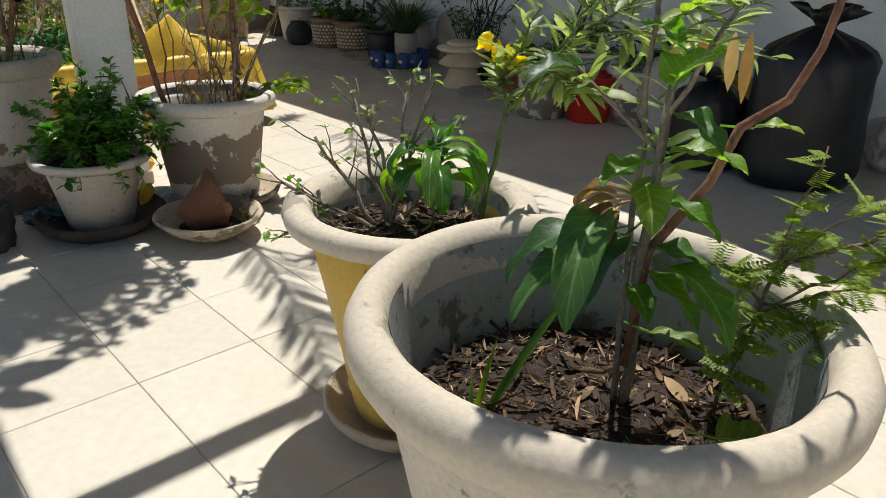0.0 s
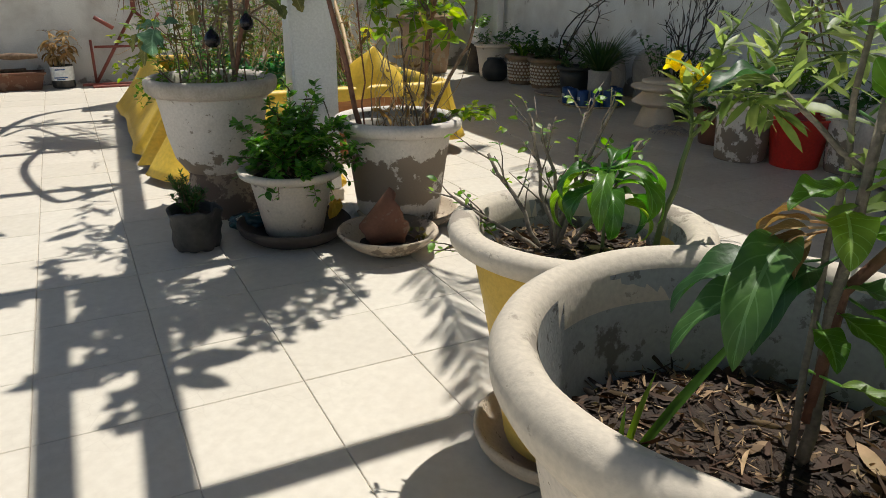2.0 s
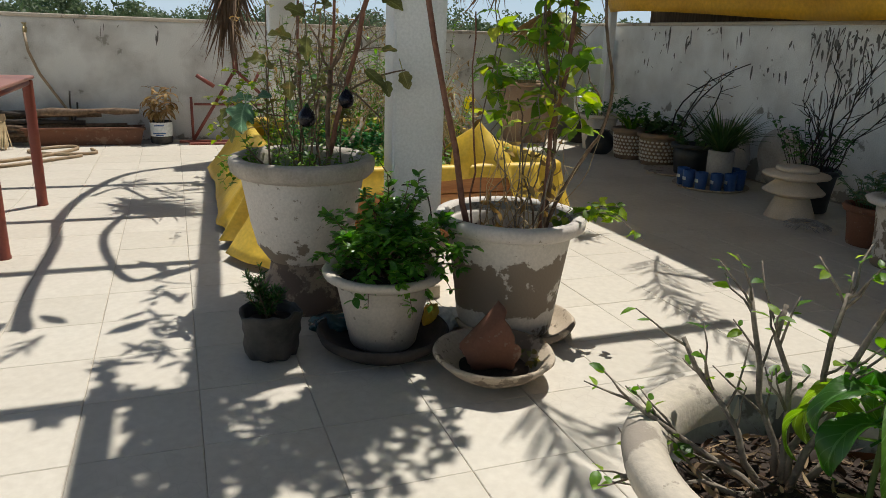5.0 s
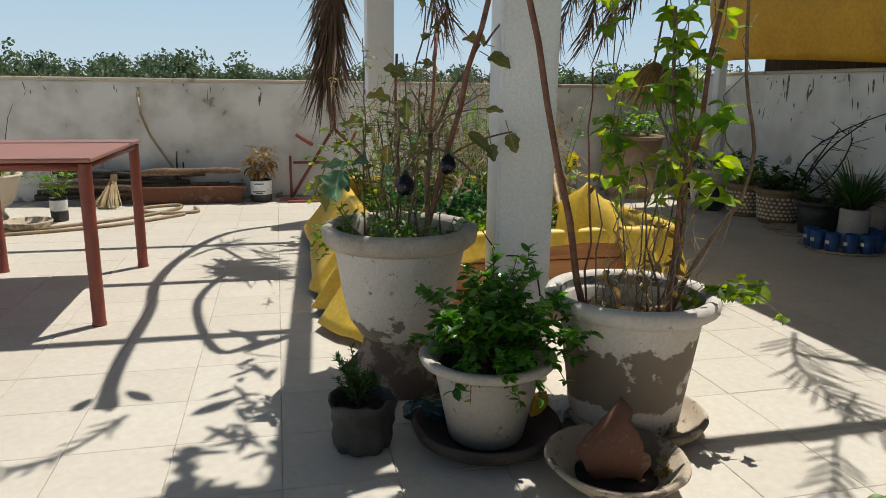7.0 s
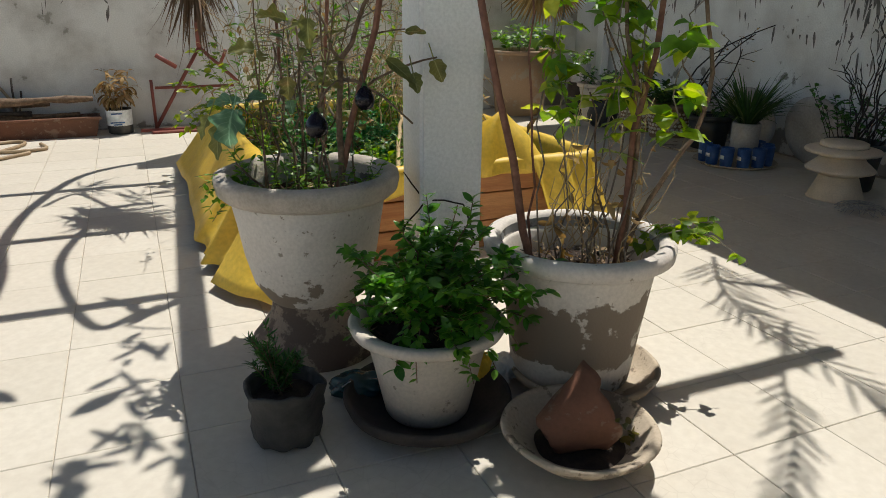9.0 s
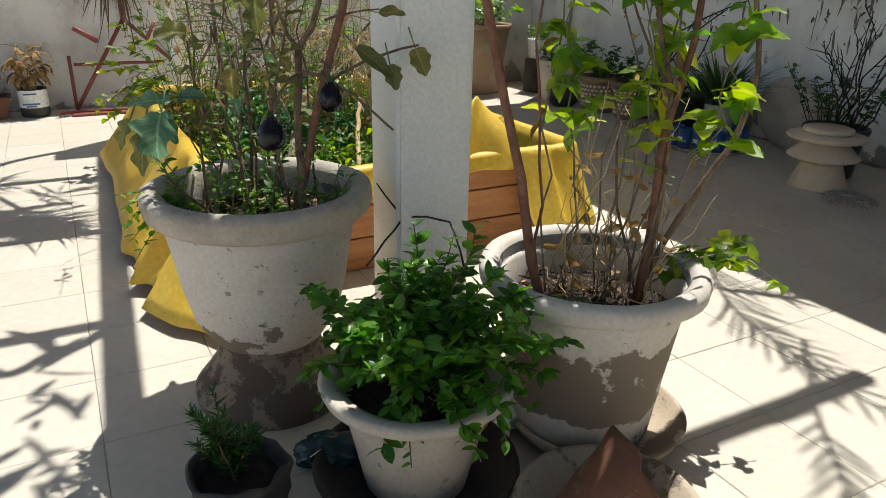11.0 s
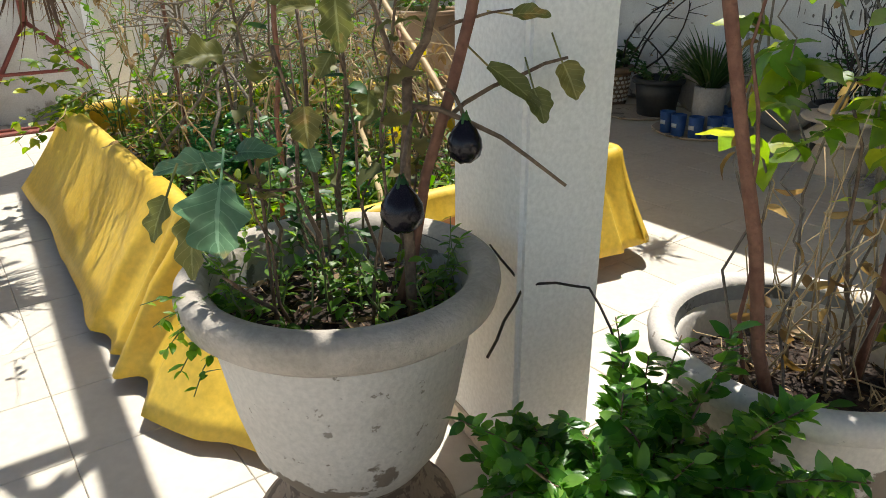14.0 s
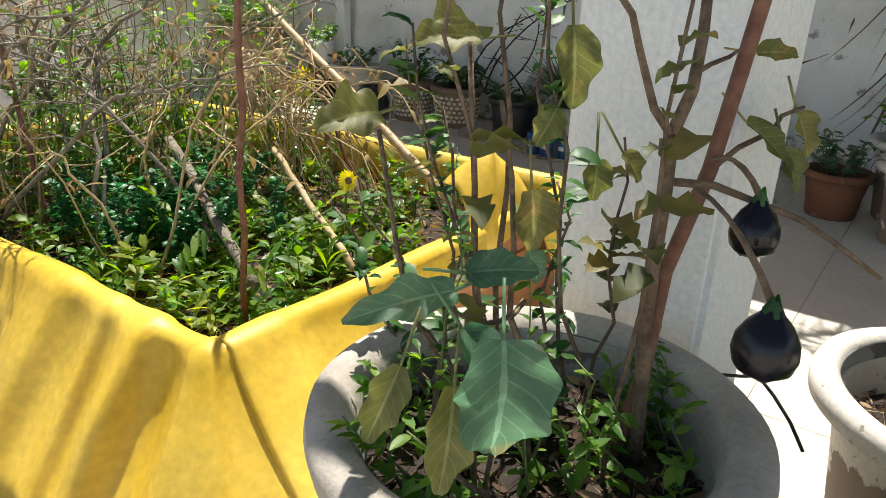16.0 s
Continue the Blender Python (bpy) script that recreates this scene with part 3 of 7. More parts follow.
def saucer(name, x, y, r, hs, material, label, seed, z=0.0):
    return solo(name, lathe([(a * r, b * hs) for a, b in SAUCER][::-1], 56, 0.012, seed), material, pose(x, y, z), label, "plant saucer", "saucers")


saucer("saucer", 0.19, 2.46, 0.235, 0.9, M_SAUCER, "pale cement saucer under the yellow pot", 8)

pot_r = pot_thing("white_plant_pot", -1.085, 4.015, 0.025, "white-painted pot with a band of paint flaked to brown cement")
part("body", lathe([(0.200, 0.0), (0.208, 0.015), (0.228, 0.18), (0.252, 0.36), (0.268, 0.46), (0.262, 0.47), (0.248, 0.45), (0.235, 0.36)], 64, 0.012, 9), M_POT_BAND, pot_r)
part("rim", lathe([(0.265, 0.452), (0.300, 0.448), (0.317, 0.460), (0.321, 0.488), (0.312, 0.507), (0.286, 0.511), (0.266, 0.500), (0.256, 0.45)], 72, 0.010, 10), M_POT_WHITE, pot_r, "chipped white rim")
part("inner_wall", lathe([(0.262, 0.495), (0.252, 0.42), (0.240, 0.35), (0.225, 0.34)], 60, 0.006, 7), M_CEMENT_IN_SHADE, pot_r)
mulch("mulch", 0.242, 0.375, pot_r, 13, 900, 0.026)
saucer("saucer", -1.035, 4.02, 0.265, 0.8, M_SAUCER, "chipped pale clay saucer under the white pot", 11)

pot_a = pot_thing("tall_plant_pot", -2.030, 3.782, 0, "tall whitewashed urn pot with grey rim and flaking paint")
part("foot", lathe([(0.235, 0.0), (0.24, 0.05), (0.20, 0.10), (0.165, 0.15), (0.155, 0.20), (0.165, 0.22)], 56, 0.012, 12), M_FOOT, pot_a, "brown weathered foot")
part("body", lathe([(0.150, 0.205), (0.172, 0.225), (0.215, 0.29), (0.242, 0.40), (0.262, 0.52), (0.280, 0.625), (0.27, 0.635), (0.255, 0.60), (0.245, 0.52)], 64, 0.010, 13), M_POT_WHITE, pot_a)
part("rim", lathe([(0.275, 0.612), (0.30, 0.612), (0.322, 0.632), (0.329, 0.668), (0.325, 0.688), (0.300, 0.698), (0.272, 0.690), (0.257, 0.668), (0.252, 0.60)], 72, 0.012, 14), M_CEMENT_RIM, pot_a, "grey bare-cement rim")
part("inner_wall", lathe([(0.262, 0.675), (0.25, 0.60), (0.242, 0.54), (0.235, 0.53)], 60, 0.006, 15), M_CEMENT_IN_SHADE, pot_a)
mulch("mulch", 0.249, 0.585, pot_a, 14, 1500, 0.028)

POT_C = (-1.415, 3.560)
pot_c = pot_thing("small_plant_pot", *POT_C, 0.020, "small cream cement pot with a flared rim")
part("body", lathe([(0.128, 0.0), (0.136, 0.012), (0.168, 0.16), (0.198, 0.295), (0.19, 0.30), (0.178, 0.28)], 56, 0.01, 16, foot=True), M_POT_CREAM, pot_c)
part("rim", lathe([(0.195, 0.280), (0.216, 0.278), (0.240, 0.292), (0.247, 0.310), (0.236, 0.322), (0.208, 0.318), (0.188, 0.306), (0.180, 0.27)], 60, 0.014, 17), M_POT_CREAM, pot_c, "flared cream rim")
mulch("mulch", 0.184, 0.276, pot_c, 15, 140, 0.025)
saucer("saucer", *POT_C, 0.272, 0.95, M_SAUCER_DARK, "wide dark clay saucer under the small pot", 18)

bowl = pot_thing("clay_bowl", -0.908, 3.565, 0, "pale clay bowl with a chipped rim holding a broken pot", "bowl")
part("body", lathe([(0.09, 0.0), (0.105, 0.004), (0.172, 0.042), (0.215, 0.082), (0.231, 0.100), (0.227, 0.110), (0.208, 0.104), (0.168, 0.060), (0.10, 0.024), (0.0001, 0.02)], 56, 0.016, 19, foot=True), M_SAUCER, bowl)
part("dirt", lathe([(0.132, 0.043), (0.10, 0.052), (0.05, 0.058), (0.0001, 0.062)], 36, 0.05, 22), M_SOIL, bowl, "dried dark dirt")
# broken terracotta pot lying in the bowl, its ragged mouth turned up and aside
bm = lathe([(0.0001, 0.006), (0.042, 0.0), (0.056, 0.008), (0.078, 0.07), (0.096, 0.14), (0.108, 0.175), (0.113, 0.190), (0.104, 0.192), (0.086, 0.14), (0.066, 0.07), (0.044, 0.02), (0.0001, 0.018)], 56, 0.05, 20)
for v in bm.verts:
    a = math.atan2(v.co.y, v.co.x)
    if v.co.z > 0.06:
        cut = 0.20 - 0.34 * math.sin(a + 0.25) + 0.12 * math.sin(3 * a + 1.0) + 0.10 * noise.noise(Vector((math.cos(a) * 4, math.sin(a) * 4, 2.0)))
        v.co.z -= (v.co.z - 0.06) * max(0.0, min(0.85, cut))
    v.co += Vector((noise.noise(v.co * 22), noise.noise(v.co * 22 + Vector((5, 0, 0))), 0)) * 0.005
lie = Vector((0.62, 0.52, 0.52)).normalized().to_track_quat("Z", "Y").to_matrix().to_4x4()
solo("broken_pot", bm, M_TERRA, Matrix.Translation((-0.985, 3.490, 0.082)) @ lie @ Matrix.Diagonal((1.08, 1.08, 1.15, 1)), "broken weathered terracotta pot lying on its side", "plant pot")

v, f = [], []
lr = random.Random(17)
for k in range(14):
    leaf_data(v, f, (0.085 + lr.uniform(-0.05, 0.05), 0.06 + lr.uniform(-0.04, 0.05), 0.055 + lr.uniform(0, 0.05)), unit(lr, -0.1, 0.7), unit(lr, 0.3, 1), lr.uniform(0.03, 0.06), 0.022, "ovate", lr.uniform(0.2, 1.2), 0.3)
part("dead_leaves", raw_mesh("dead_leaves", v, f), M_LEAF_OLIVE, bowl, "withered dark leaves", "stuff")
# grow bag with a small rosemary
bag = thing("grow_bag", pose(-1.728, 3.240, 0, 0, 0, 20), "crumpled dark grow bag with a small rosemary plant", "grow bag")
bm = lathe([(0.080, 0.0), (0.096, 0.01), (0.104, 0.05), (0.100, 0.09), (0.108, 0.12), (0.104, 0.15), (0.110, 0.175), (0.113, 0.188), (0.105, 0.192), (0.096, 0.178), (0.094, 0.14), (0.0001, 0.135)], 48, 0.16, 21)
part("sack", bm, M_GREY_BAG, bag)
part("soil", lathe([(0.09, 0.13), (0.088, 0.148), (0.0001, 0.155)], 30, 0.02, 3), M_SOIL, bag)

# ---- roof, tarp and palm ----
roof = thing("thatched_roof", at(0, 0, 0), "flat palm-thatched roof over the back of the terrace", "roof")
part("thatch", box(2.42, 14.9, 0.10, 0.02, (6.13, 1.45, PERGOLA_Z + 0.10)), M_MAT, roof, smooth=False)
for w in (-5.5, -2.5, 0.5, 3.5, 6.2, 8.8):
    part("rafter", box(2.42, 0.09, 0.12, 0.008, (6.13, w, PERGOLA_Z - 0.02)), M_BARK, roof, smooth=False)
part("edge_beam", box(0.10, 14.9, 0.12, 0.01, (4.98, 1.45, PERGOLA_Z - 0.02 - 0.121)), M_BARK, roof, smooth=False)


def curve_through(pts, n=5):
    P = [Vector(p) for p in pts]
    out = []
    for i in range(len(P) - 1):
        p0, p1, p2, p3 = P[max(i - 1, 0)], P[i], P[i + 1], P[min(i + 2, len(P) - 1)]
        for k in range(n):
            t = k / n
            out.append(0.5 * ((2 * p1) + (p2 - p0) * t + (2 * p0 - 5 * p1 + 4 * p2 - p3) * t * t + (3 * p1 - p0 - 3 * p2 + p3) * t ** 3))
    return out + [P[-1]]


def palm_frond(name, root, tip, spread, n, seed, label, droop=0.1, width=0.016, end=1.0):
    """A dry frond: a rib with long narrow leaflets that hang along it."""
    r = random.Random(seed)
    root, tip = Vector(root), Vector(tip)
    way = tip - root
    ob = thing(name, Matrix.Translation(root), label, "palm frond", "dry palm fronds")
    rib = bend((0, 0, 0), way, 8, droop)
    part("rib", tube(rib, [0.016 - 0.0016 * i for i in range(9)], 5), M_PALM, ob)
    verts, faces = [], []
    side0 = way.normalized().orthogonal()
    for i in range(n):
        s = r.uniform(0.05, end)
        p = rib[min(8, int(s * 8))].lerp(rib[min(8, int(s * 8) + 1)], s * 8 % 1)
        a = r.uniform(0, 2 * math.pi)
        out = Matrix.Rotation(a, 3, way.normalized()) @ side0
        d = (way.normalized() * r.uniform(0.6, 1.1) + out * spread * r.uniform(0.3, 1.0) + Vector((0, 0, -0.25))).normalized()
        ln = way.length * r.uniform(0.22, 0.42)
        leaf_data(verts, faces, p, d, unit(r), ln, width * r.uniform(0.6, 1.3), "blade", r.uniform(0.0, 0.6), 0.5)
    part("fringe", raw_mesh("fringe", verts, faces), M_PALM, ob, "narrow brittle leaflets", "stuff")
    return ob


# thick hanging bundle by the far column, and fronds along the pergola and the roof edge
for k in range(5):
    a = xy(1.72 + 0.08 * rng.uniform(-1, 1), 7.0 + 0.3 * rng.uniform(-1, 1), PERGOLA_Z + 0.05)
    b = xy(1.55 + 0.06 * rng.uniform(-1, 1), 6.25 + 0.12 * rng.uniform(-1, 1), 1.20 + 0.25 * rng.random())
    palm_frond("palm_frond", a, b, 0.15, 230, 30 + k, "dry brown palm frond hanging from the pergola", end=0.82)
for k, (u, w, du, dw, dz) in enumerate(((2.25, 6.4, 0.3, 0.5, -1.0), (2.25, 7.2, 0.4, 0.4, -1.1), (4.62, 8.3, -0.2, 0.1, -1.1), (4.62, 8.7, -0.3, 0.2, -1.0), (4.6, 4.6, 0.3, -0.5, -0.55), (4.65, 6.9, -0.5, 0.1, -0.9), (4.7, 7.6, -0.3, 0.3, -1.0), (4.7, 5.4, -0.4, -0.2, -0.7), (4.65, 3.4, -0.3, -0.6, -0.35),
                                        (4.62, 2.0, -0.2, -0.3, -0.9), (4.62, 1.2, 0.0, -0.5, -0.8), (4.7, 0.4, -0.2, 0.3, -0.8), (6.2, 4.1, -0.15, -0.25, -2.05))):
    palm_frond("palm_frond", xy(u, w, PERGOLA_Z - 0.1), xy(u + du, w + dw, PERGOLA_Z - 0.1 + dz), 0.5, 90, 50 + k, "dry brown palm frond drooping from the thatch", 0.08)


def pinnate_frond(pts, leaf, n, seed, label):
    """A flat dry frond resting on the beams: a curved rib with paired narrow leaflets."""
    r = random.Random(seed)
    root = xy(*pts[0], PERGOLA_Z + 0.17)
    ob = thing("palm_frond", GRID.copy(), label, "palm frond", "dry palm fronds")
    ob.matrix_world = Matrix.Translation(root) @ GRID.to_3x3().to_4x4()
    rib = curve_through([(u - pts[0][0], w - pts[0][1], 0.03 * math.sin(3 * i / len(pts))) for i, (u, w) in enumerate(pts)], 6)
    m = len(rib)
    part("rib", tube(rib, [0.012 - 0.008 * i / m for i in range(m)], 5), M_PALM, ob)
    v, f = [], []
    for i in range(n):
        s = 0.06 + 0.94 * i / n
        k = min(m - 2, int(s * (m - 1)))
        p, d = rib[k].lerp(rib[k + 1], s * (m - 1) - k), (rib[k + 1] - rib[k]).normalized()
        side = d.cross(Vector((0, 0, 1))).normalized()
        for sg in (-1, 1):
            if r.random() < 0.12:
                continue
            leaf_data(v, f, p, d * r.uniform(0.8, 1.3) + side * sg * r.uniform(0.5, 0.8), (0, 0, 1), leaf * (1 - 0.45 * s) * r.uniform(0.7, 1.1), 0.017, "blade", r.uniform(0, 0.4), 0.4)
    part("fringe", raw_mesh("fringe", v, f), M_PALM, ob, "narrow brittle leaflets", "stuff")


pinnate_frond([(4.90, 4.95), (4.60, 4.55), (4.48, 4.13), (4.40, 3.62), (4.38, 3.35)], 0.34, 34, 81, "dry palm frond lying over the roof edge and beams")
pinnate_frond([(4.60, 4.20), (4.22, 3.87), (3.93, 3.56), (3.63, 3.33), (3.45, 3.25)], 0.24, 26, 82, "dry palm frond lying across the cross beam")
pinnate_frond([(3.36, 3.60), (3.24, 3.10), (3.12, 2.70), (2.95, 2.36)], 0.36, 34, 83, "dry palm frond lying between the cross beams")
pinnate_frond([(1.62, 4.60), (1.45, 4.30), (1.20, 4.20)], 0.16, 9, 84, "short dry frond tip on the pergola beam")
# fan palm leaf
fan = thing("fan_palm_leaf", pose(*xy(5.0, 7.95, 1.55)), "dry orange-brown fan palm leaf", "palm frond")
verts, faces = [], []
for k in range(34):
    a = radians(-75 + 150 * k / 33)
    d = Vector((0.35 * math.cos(a) + 0.8 * math.sin(a), -0.35 * math.cos(a), -0.2 - 0.75 * math.cos(a)))
    leaf_data(verts, faces, (0, 0, 0), d, (0.4, -0.8, 0.3), 0.55, 0.035, "blade", 0.1, 0.5)
part("blade", raw_mesh("blade", verts, faces), M_LEAF_DRY, fan, "", "stuff")
part("stalk", tube(bend((0, 0, 0), (0.1, 0.3, 1.4), 5, 0.1), [0.012] * 6, 5), M_PALM, fan)


def hanging_cloth(name, u, w0, w1, ztop, zlow, material, label, seed):
    r = random.Random(seed)
    n, m = 60, 16
    verts, faces = [], []
    for i in range(n + 1):
        s = i / n
        w = w0 + (w1 - w0) * s
        low = zlow + 0.22 * abs(s - 0.45) ** 1.5 + 0.03 * math.sin(s * 9)
        for j in range(m + 1):
            q = j / m
            z = ztop + (low - ztop) * q
            verts.append((0.10 * q * math.sin(s * 11 + q) + 0.05 * math.sin(s * 31 + 2 * q) * q - 0.18 * math.sin(q * 3.1), w - w0, z))
    for i in range(n):
        for j in range(m):
            a = i * (m + 1) + j
            faces.append((a, a + 1, a + m + 2, a + m + 1))
    ob = solo(name, raw_mesh(name, verts, faces), material, at(u, w0), label, "tarpaulin")
    mod = ob.modifiers.new("thickness", "SOLIDIFY")
    mod.thickness = 0.004
    return ob


hanging_cloth("tarpaulin", 6.18, 1.5, 8.55, PERGOLA_Z - 0.05, 1.50, M_TARP, "faded yellow tarpaulin hanging in folds from the roof edge", 3)
reed = thing("reed_mat", at(6.20, 8.30, 2.2), "dark reed mat hanging beside the tarpaulin", "mat")
for k in range(26):
    part("reed", tube([(0, -0.22 + 0.017 * k, 0.70), (0.01, -0.22 + 0.017 * k, 0.0), (0, -0.22 + 0.017 * k + rng.uniform(-0.006, 0.006), -0.42 - rng.uniform(0, 0.06))], 0.0095, 5, "reed"), M_PALM, reed)
solo("backdrop_house", box(0.2, 12.0, 5.5, 0.02, (0, 0, 0)), M_PLASTER, at(9.2, 5.2, -0.2), "beige plastered house wall beyond the terrace", "house", "", "structure", False)
# dark sheet added for the shaded brown band between wall and tarpaulin
solo("wall_shade_sheet", box(0.05, 9.9, 1.75, 0.01, (0, 0, 0)), M_MAT, at(6.66, 3.45, 2.10), "dark sheet standing in for the shaded band behind the terrace wall", "screen", "", "structure", False)

# dry vines hung over the pergola beams
dry_vine = thing("dry_vine", at(0.89, 0.72, 2.72), "dry twisted vine hanging over the pergola beams", "plant")


for pts, rad in ((((0.49, 3.86, 0), (0.47, 4.4, 0.05), (0.49, 5.2, 0.1), (0.44, 5.8, 0.12), (0.52, 6.6, 0.1), (0.79, 7.4, 0.1), (1.34, 7.75, 0.2)), 0.034),
                 (((1.09, 4.53, 0), (0.91, 4.41, 0.02), (0.79, 4.8, 0.05), (0.74, 5.35, 0.1), (0.83, 5.87, 0.1), (0.96, 6.3, 0.1), (1.25, 6.38, 0.2)), 0.026),
                 (((0.55, 6.5, 0.05), (0.74, 6.77, 0.05), (1.0, 6.24, 0.05), (1.29, 6.28, 0.15)), 0.018)):
    part("vine", tube(curve_through(pts), rad, 7, "vine"), M_BARK, dry_vine)
v, f = [], []
vr = random.Random(5)
for c, n, sz in (((1.02, 4.46, 0.0), 5, 0.34), ((0.49, 4.0, 0), 5, 0.2), ((0.75, 6.9, 0.05), 26, 0.35), ((1.1, 6.5, 0.05), 20, 0.4)):
    for k in range(n):
        leaf_data(v, f, Vector(c) + unit(vr) * 0.08, Vector((vr.uniform(-0.4, 0.8), vr.uniform(-0.8, 0.8), vr.uniform(-0.3, 0.2))), unit(vr, 0.4, 1), sz * vr.uniform(0.5, 1.0), 0.06 if n < 10 else 0.02, "lance", 0.3, 0.2)
part("dry_leaf_tuft", raw_mesh("dry_leaf_tuft", v, f), M_LEAF_DRY, dry_vine, "", "stuff")

# ---- raised bed with its yellow sheet ----
BU0, BU1, BW0, BW1, BH = 1.70, 3.42, 4.76, 7.30, 0.46
bed = thing("raised_bed", at(0, 0, 0), "raised garden bed of orange boards lined with yellow sheet", "raised bed")
for k in range(3):
    h = BH / 3
    z = h * (k + 0.5)
    for w in (BW0, BW1):
        part("board", box(BU1 - BU0 + 0.04, 0.028, h - 0.006, 0.004, ((BU0 + BU1) / 2, w, z)), M_WOOD, bed, smooth=False)
    for u in (BU0, BU1):
        part("board", box(0.028, BW1 - BW0 - 0.032, h - 0.006, 0.004, (u, (BW0 + BW1) / 2, z)), M_WOOD, bed, smooth=False)
soil = bmesh.new()
bmesh.ops.create_grid(soil, x_segments=40, y_segments=50, size=0.5, matrix=Matrix.Diagonal((BU1 - BU0 - 0.04, BW1 - BW0 - 0.04, 1, 1)))
for v in soil.verts:
    v.co.z += 0.035 * noise.noise(v.co * 3.0) + 0.015 * noise.noise(v.co * 11.0)
ob = part("soil", soil, M_SOIL, bed, "dark dry garden soil")
ob.location = ((BU0 + BU1) / 2, (BW0 + BW1) / 2, 0.30)

# perimeter with rounded corners: position and outward direction
rim_path = []


def rim_arc(cu, cw, a0, a1, n=9, r=0.05):
    for k in range(n + 1):
        a = radians(a0 + (a1 - a0) * k / n)
        rim_path.append((cu + r * math.cos(a), cw + r * math.sin(a), math.cos(a), math.sin(a)))


def rim_line(ua, wa, ub, wb, nu, nw, n):
    for k in range(1, n):
        s = k / n
        rim_path.append((ua + (ub - ua) * s, wa + (wb - wa) * s, nu, nw))


rim_line(BU0 - 0.02, BW1, BU0 - 0.02, BW0, -1, 0, 260)
rim_arc(BU0 + 0.03, BW0 + 0.03, 180, 270, 60)
rim_line(BU0, BW0 - 0.02, BU1, BW0 - 0.02, 0, -1, 200)
rim_arc(BU1 - 0.03, BW0 + 0.03, 270, 360, 24)
rim_line(BU1 + 0.02, BW0, BU1 + 0.02, BW1, 1, 0, 70)
rim_arc(BU1 - 0.03, BW1 - 0.03, 0, 90, 8)
rim_line(BU1, BW1 + 0.02, BU0, BW1 + 0.02, 0, 1, 60)
rim_arc(BU0 + 0.03, BW1 - 0.03, 90, 180, 8)


# pleats of the sheet, as places along the rim counted from the corner by the tall pot: (place, width, depth)
PLEATS = [(-2.1, 0.40, 0.010), (-1.35, 0.45, 0.012), (-0.56, 0.26, 0.055), (-0.36, 0.12, 0.045), (-0.19, 0.16, 0.090), (0.035, 0.07, 0.050), (0.24, 0.18, 0.025), (1.44, 0.07, 0.030), (1.62, 0.10, 0.030)]


def sheet_profile(u, w, nu, nw):
    """The sheet across the rim: inner lining, top, and the hanging outside down to its hem."""
    turn = math.degrees(math.atan2(-nw, -nu)) / 90 if nu <= 0.001 and nw <= 0.001 else None
    if nu < -0.99:                      # the side along the walk
        s = -(w - BW0)
        hem = Vector((1.375 + 0.012 * math.sin(w * 3.1), w - 0.05 * max(0.0, 1 - (w - BW0) / 0.8), 0.05 + 0.012 * math.sin(w * 7)))
    elif turn is not None and turn < 0.99:      # the corner by the tall pot
        s = 0.08 * turn
        hem = Vector((1.335, 4.72, 0.045)).lerp(Vector((1.60, 4.20, 0.035)), turn)
    elif nw < -0.99:                    # the end by the column
        s = 0.08 + u - BU0
        run = min(1.0, max(0.0, (u - BU0) / 0.42))
        hem = Vector((1.60, 4.20, 0.035)).lerp(Vector((2.12, 4.66, 0.34)), run)
        if run >= 1:
            far = min(1.0, (u - 2.12) / 0.6)
            hem = Vector((u, BW0 - 0.10 + 0.04 * far, 0.34 + 0.075 * far + 0.012 * math.sin(u * 11)))
        end = min(1.0, max(0.0, (u - 3.05) / 0.05))
        hem = hem.lerp(Vector((u + 0.10 * (u - 2.9), BW0 - 0.20, 0.10)), end)
    elif nw < 0.01 and nu > 0:          # the far corner of that end
        s = 1.8 + 0.08 * nu
        hem = Vector((u + nu * 0.12, w + nw * 0.20, 0.11))
    else:
        s = 3.0 + u + w
        hem = Vector((u + nu * 0.12, w + nw * 0.12, 0.12))
    ridge = 0.0
    for place, wide, deep in PLEATS:
        x = (s - place) / wide
        if abs(x) < 1.6:
            ridge += deep * (math.exp(-2.6 * x * x) if x < 0 else math.exp(-40 * x * x)) - 0.40 * deep * math.exp(-9 * (x - 0.55) ** 2)
    slack = noise.noise(Vector((s * 2.7, 0.3, 0.7)))
    top = BH + 0.028 + 0.016 * noise.noise(Vector((s * 2.3, 5.1, 0))) + 0.12 * ridge
    rows = [(-0.055, 0.24), (-0.05, top - 0.06), (-0.038, top - 0.010), (-0.012, top), (0.012, top - 0.004)]
    out = [(u + nu * o, w + nw * o, z) for o, z in rows]
    start = Vector((u + nu * 0.026, w + nw * 0.026, top - 0.016))
    way = Vector((hem.x - start.x, hem.y - start.y, 0))
    across = way.normalized() if way.length > 0.1 else Vector((nu, nw, 0))
    drop = min(1.0, (top - hem.z) / 0.3)
    for q in (0.0, 0.06, 0.13, 0.21, 0.30, 0.40, 0.50, 0.60, 0.70, 0.80, 0.90, 1.0):
        p = Vector((start.x + way.x * q ** 1.25, start.y + way.y * q ** 1.25, start.z + (hem.z - start.z) * q))
        p += across * drop * (ridge * min(1.0, 0.25 + q * 1.9) * (1 - 0.35 * q * q) + 0.010 * slack * q)
        out.append(tuple(p + Vector((0, 0, 0.15 * ridge * (1 - q) * min(1, q * 6) * drop))))
    return out


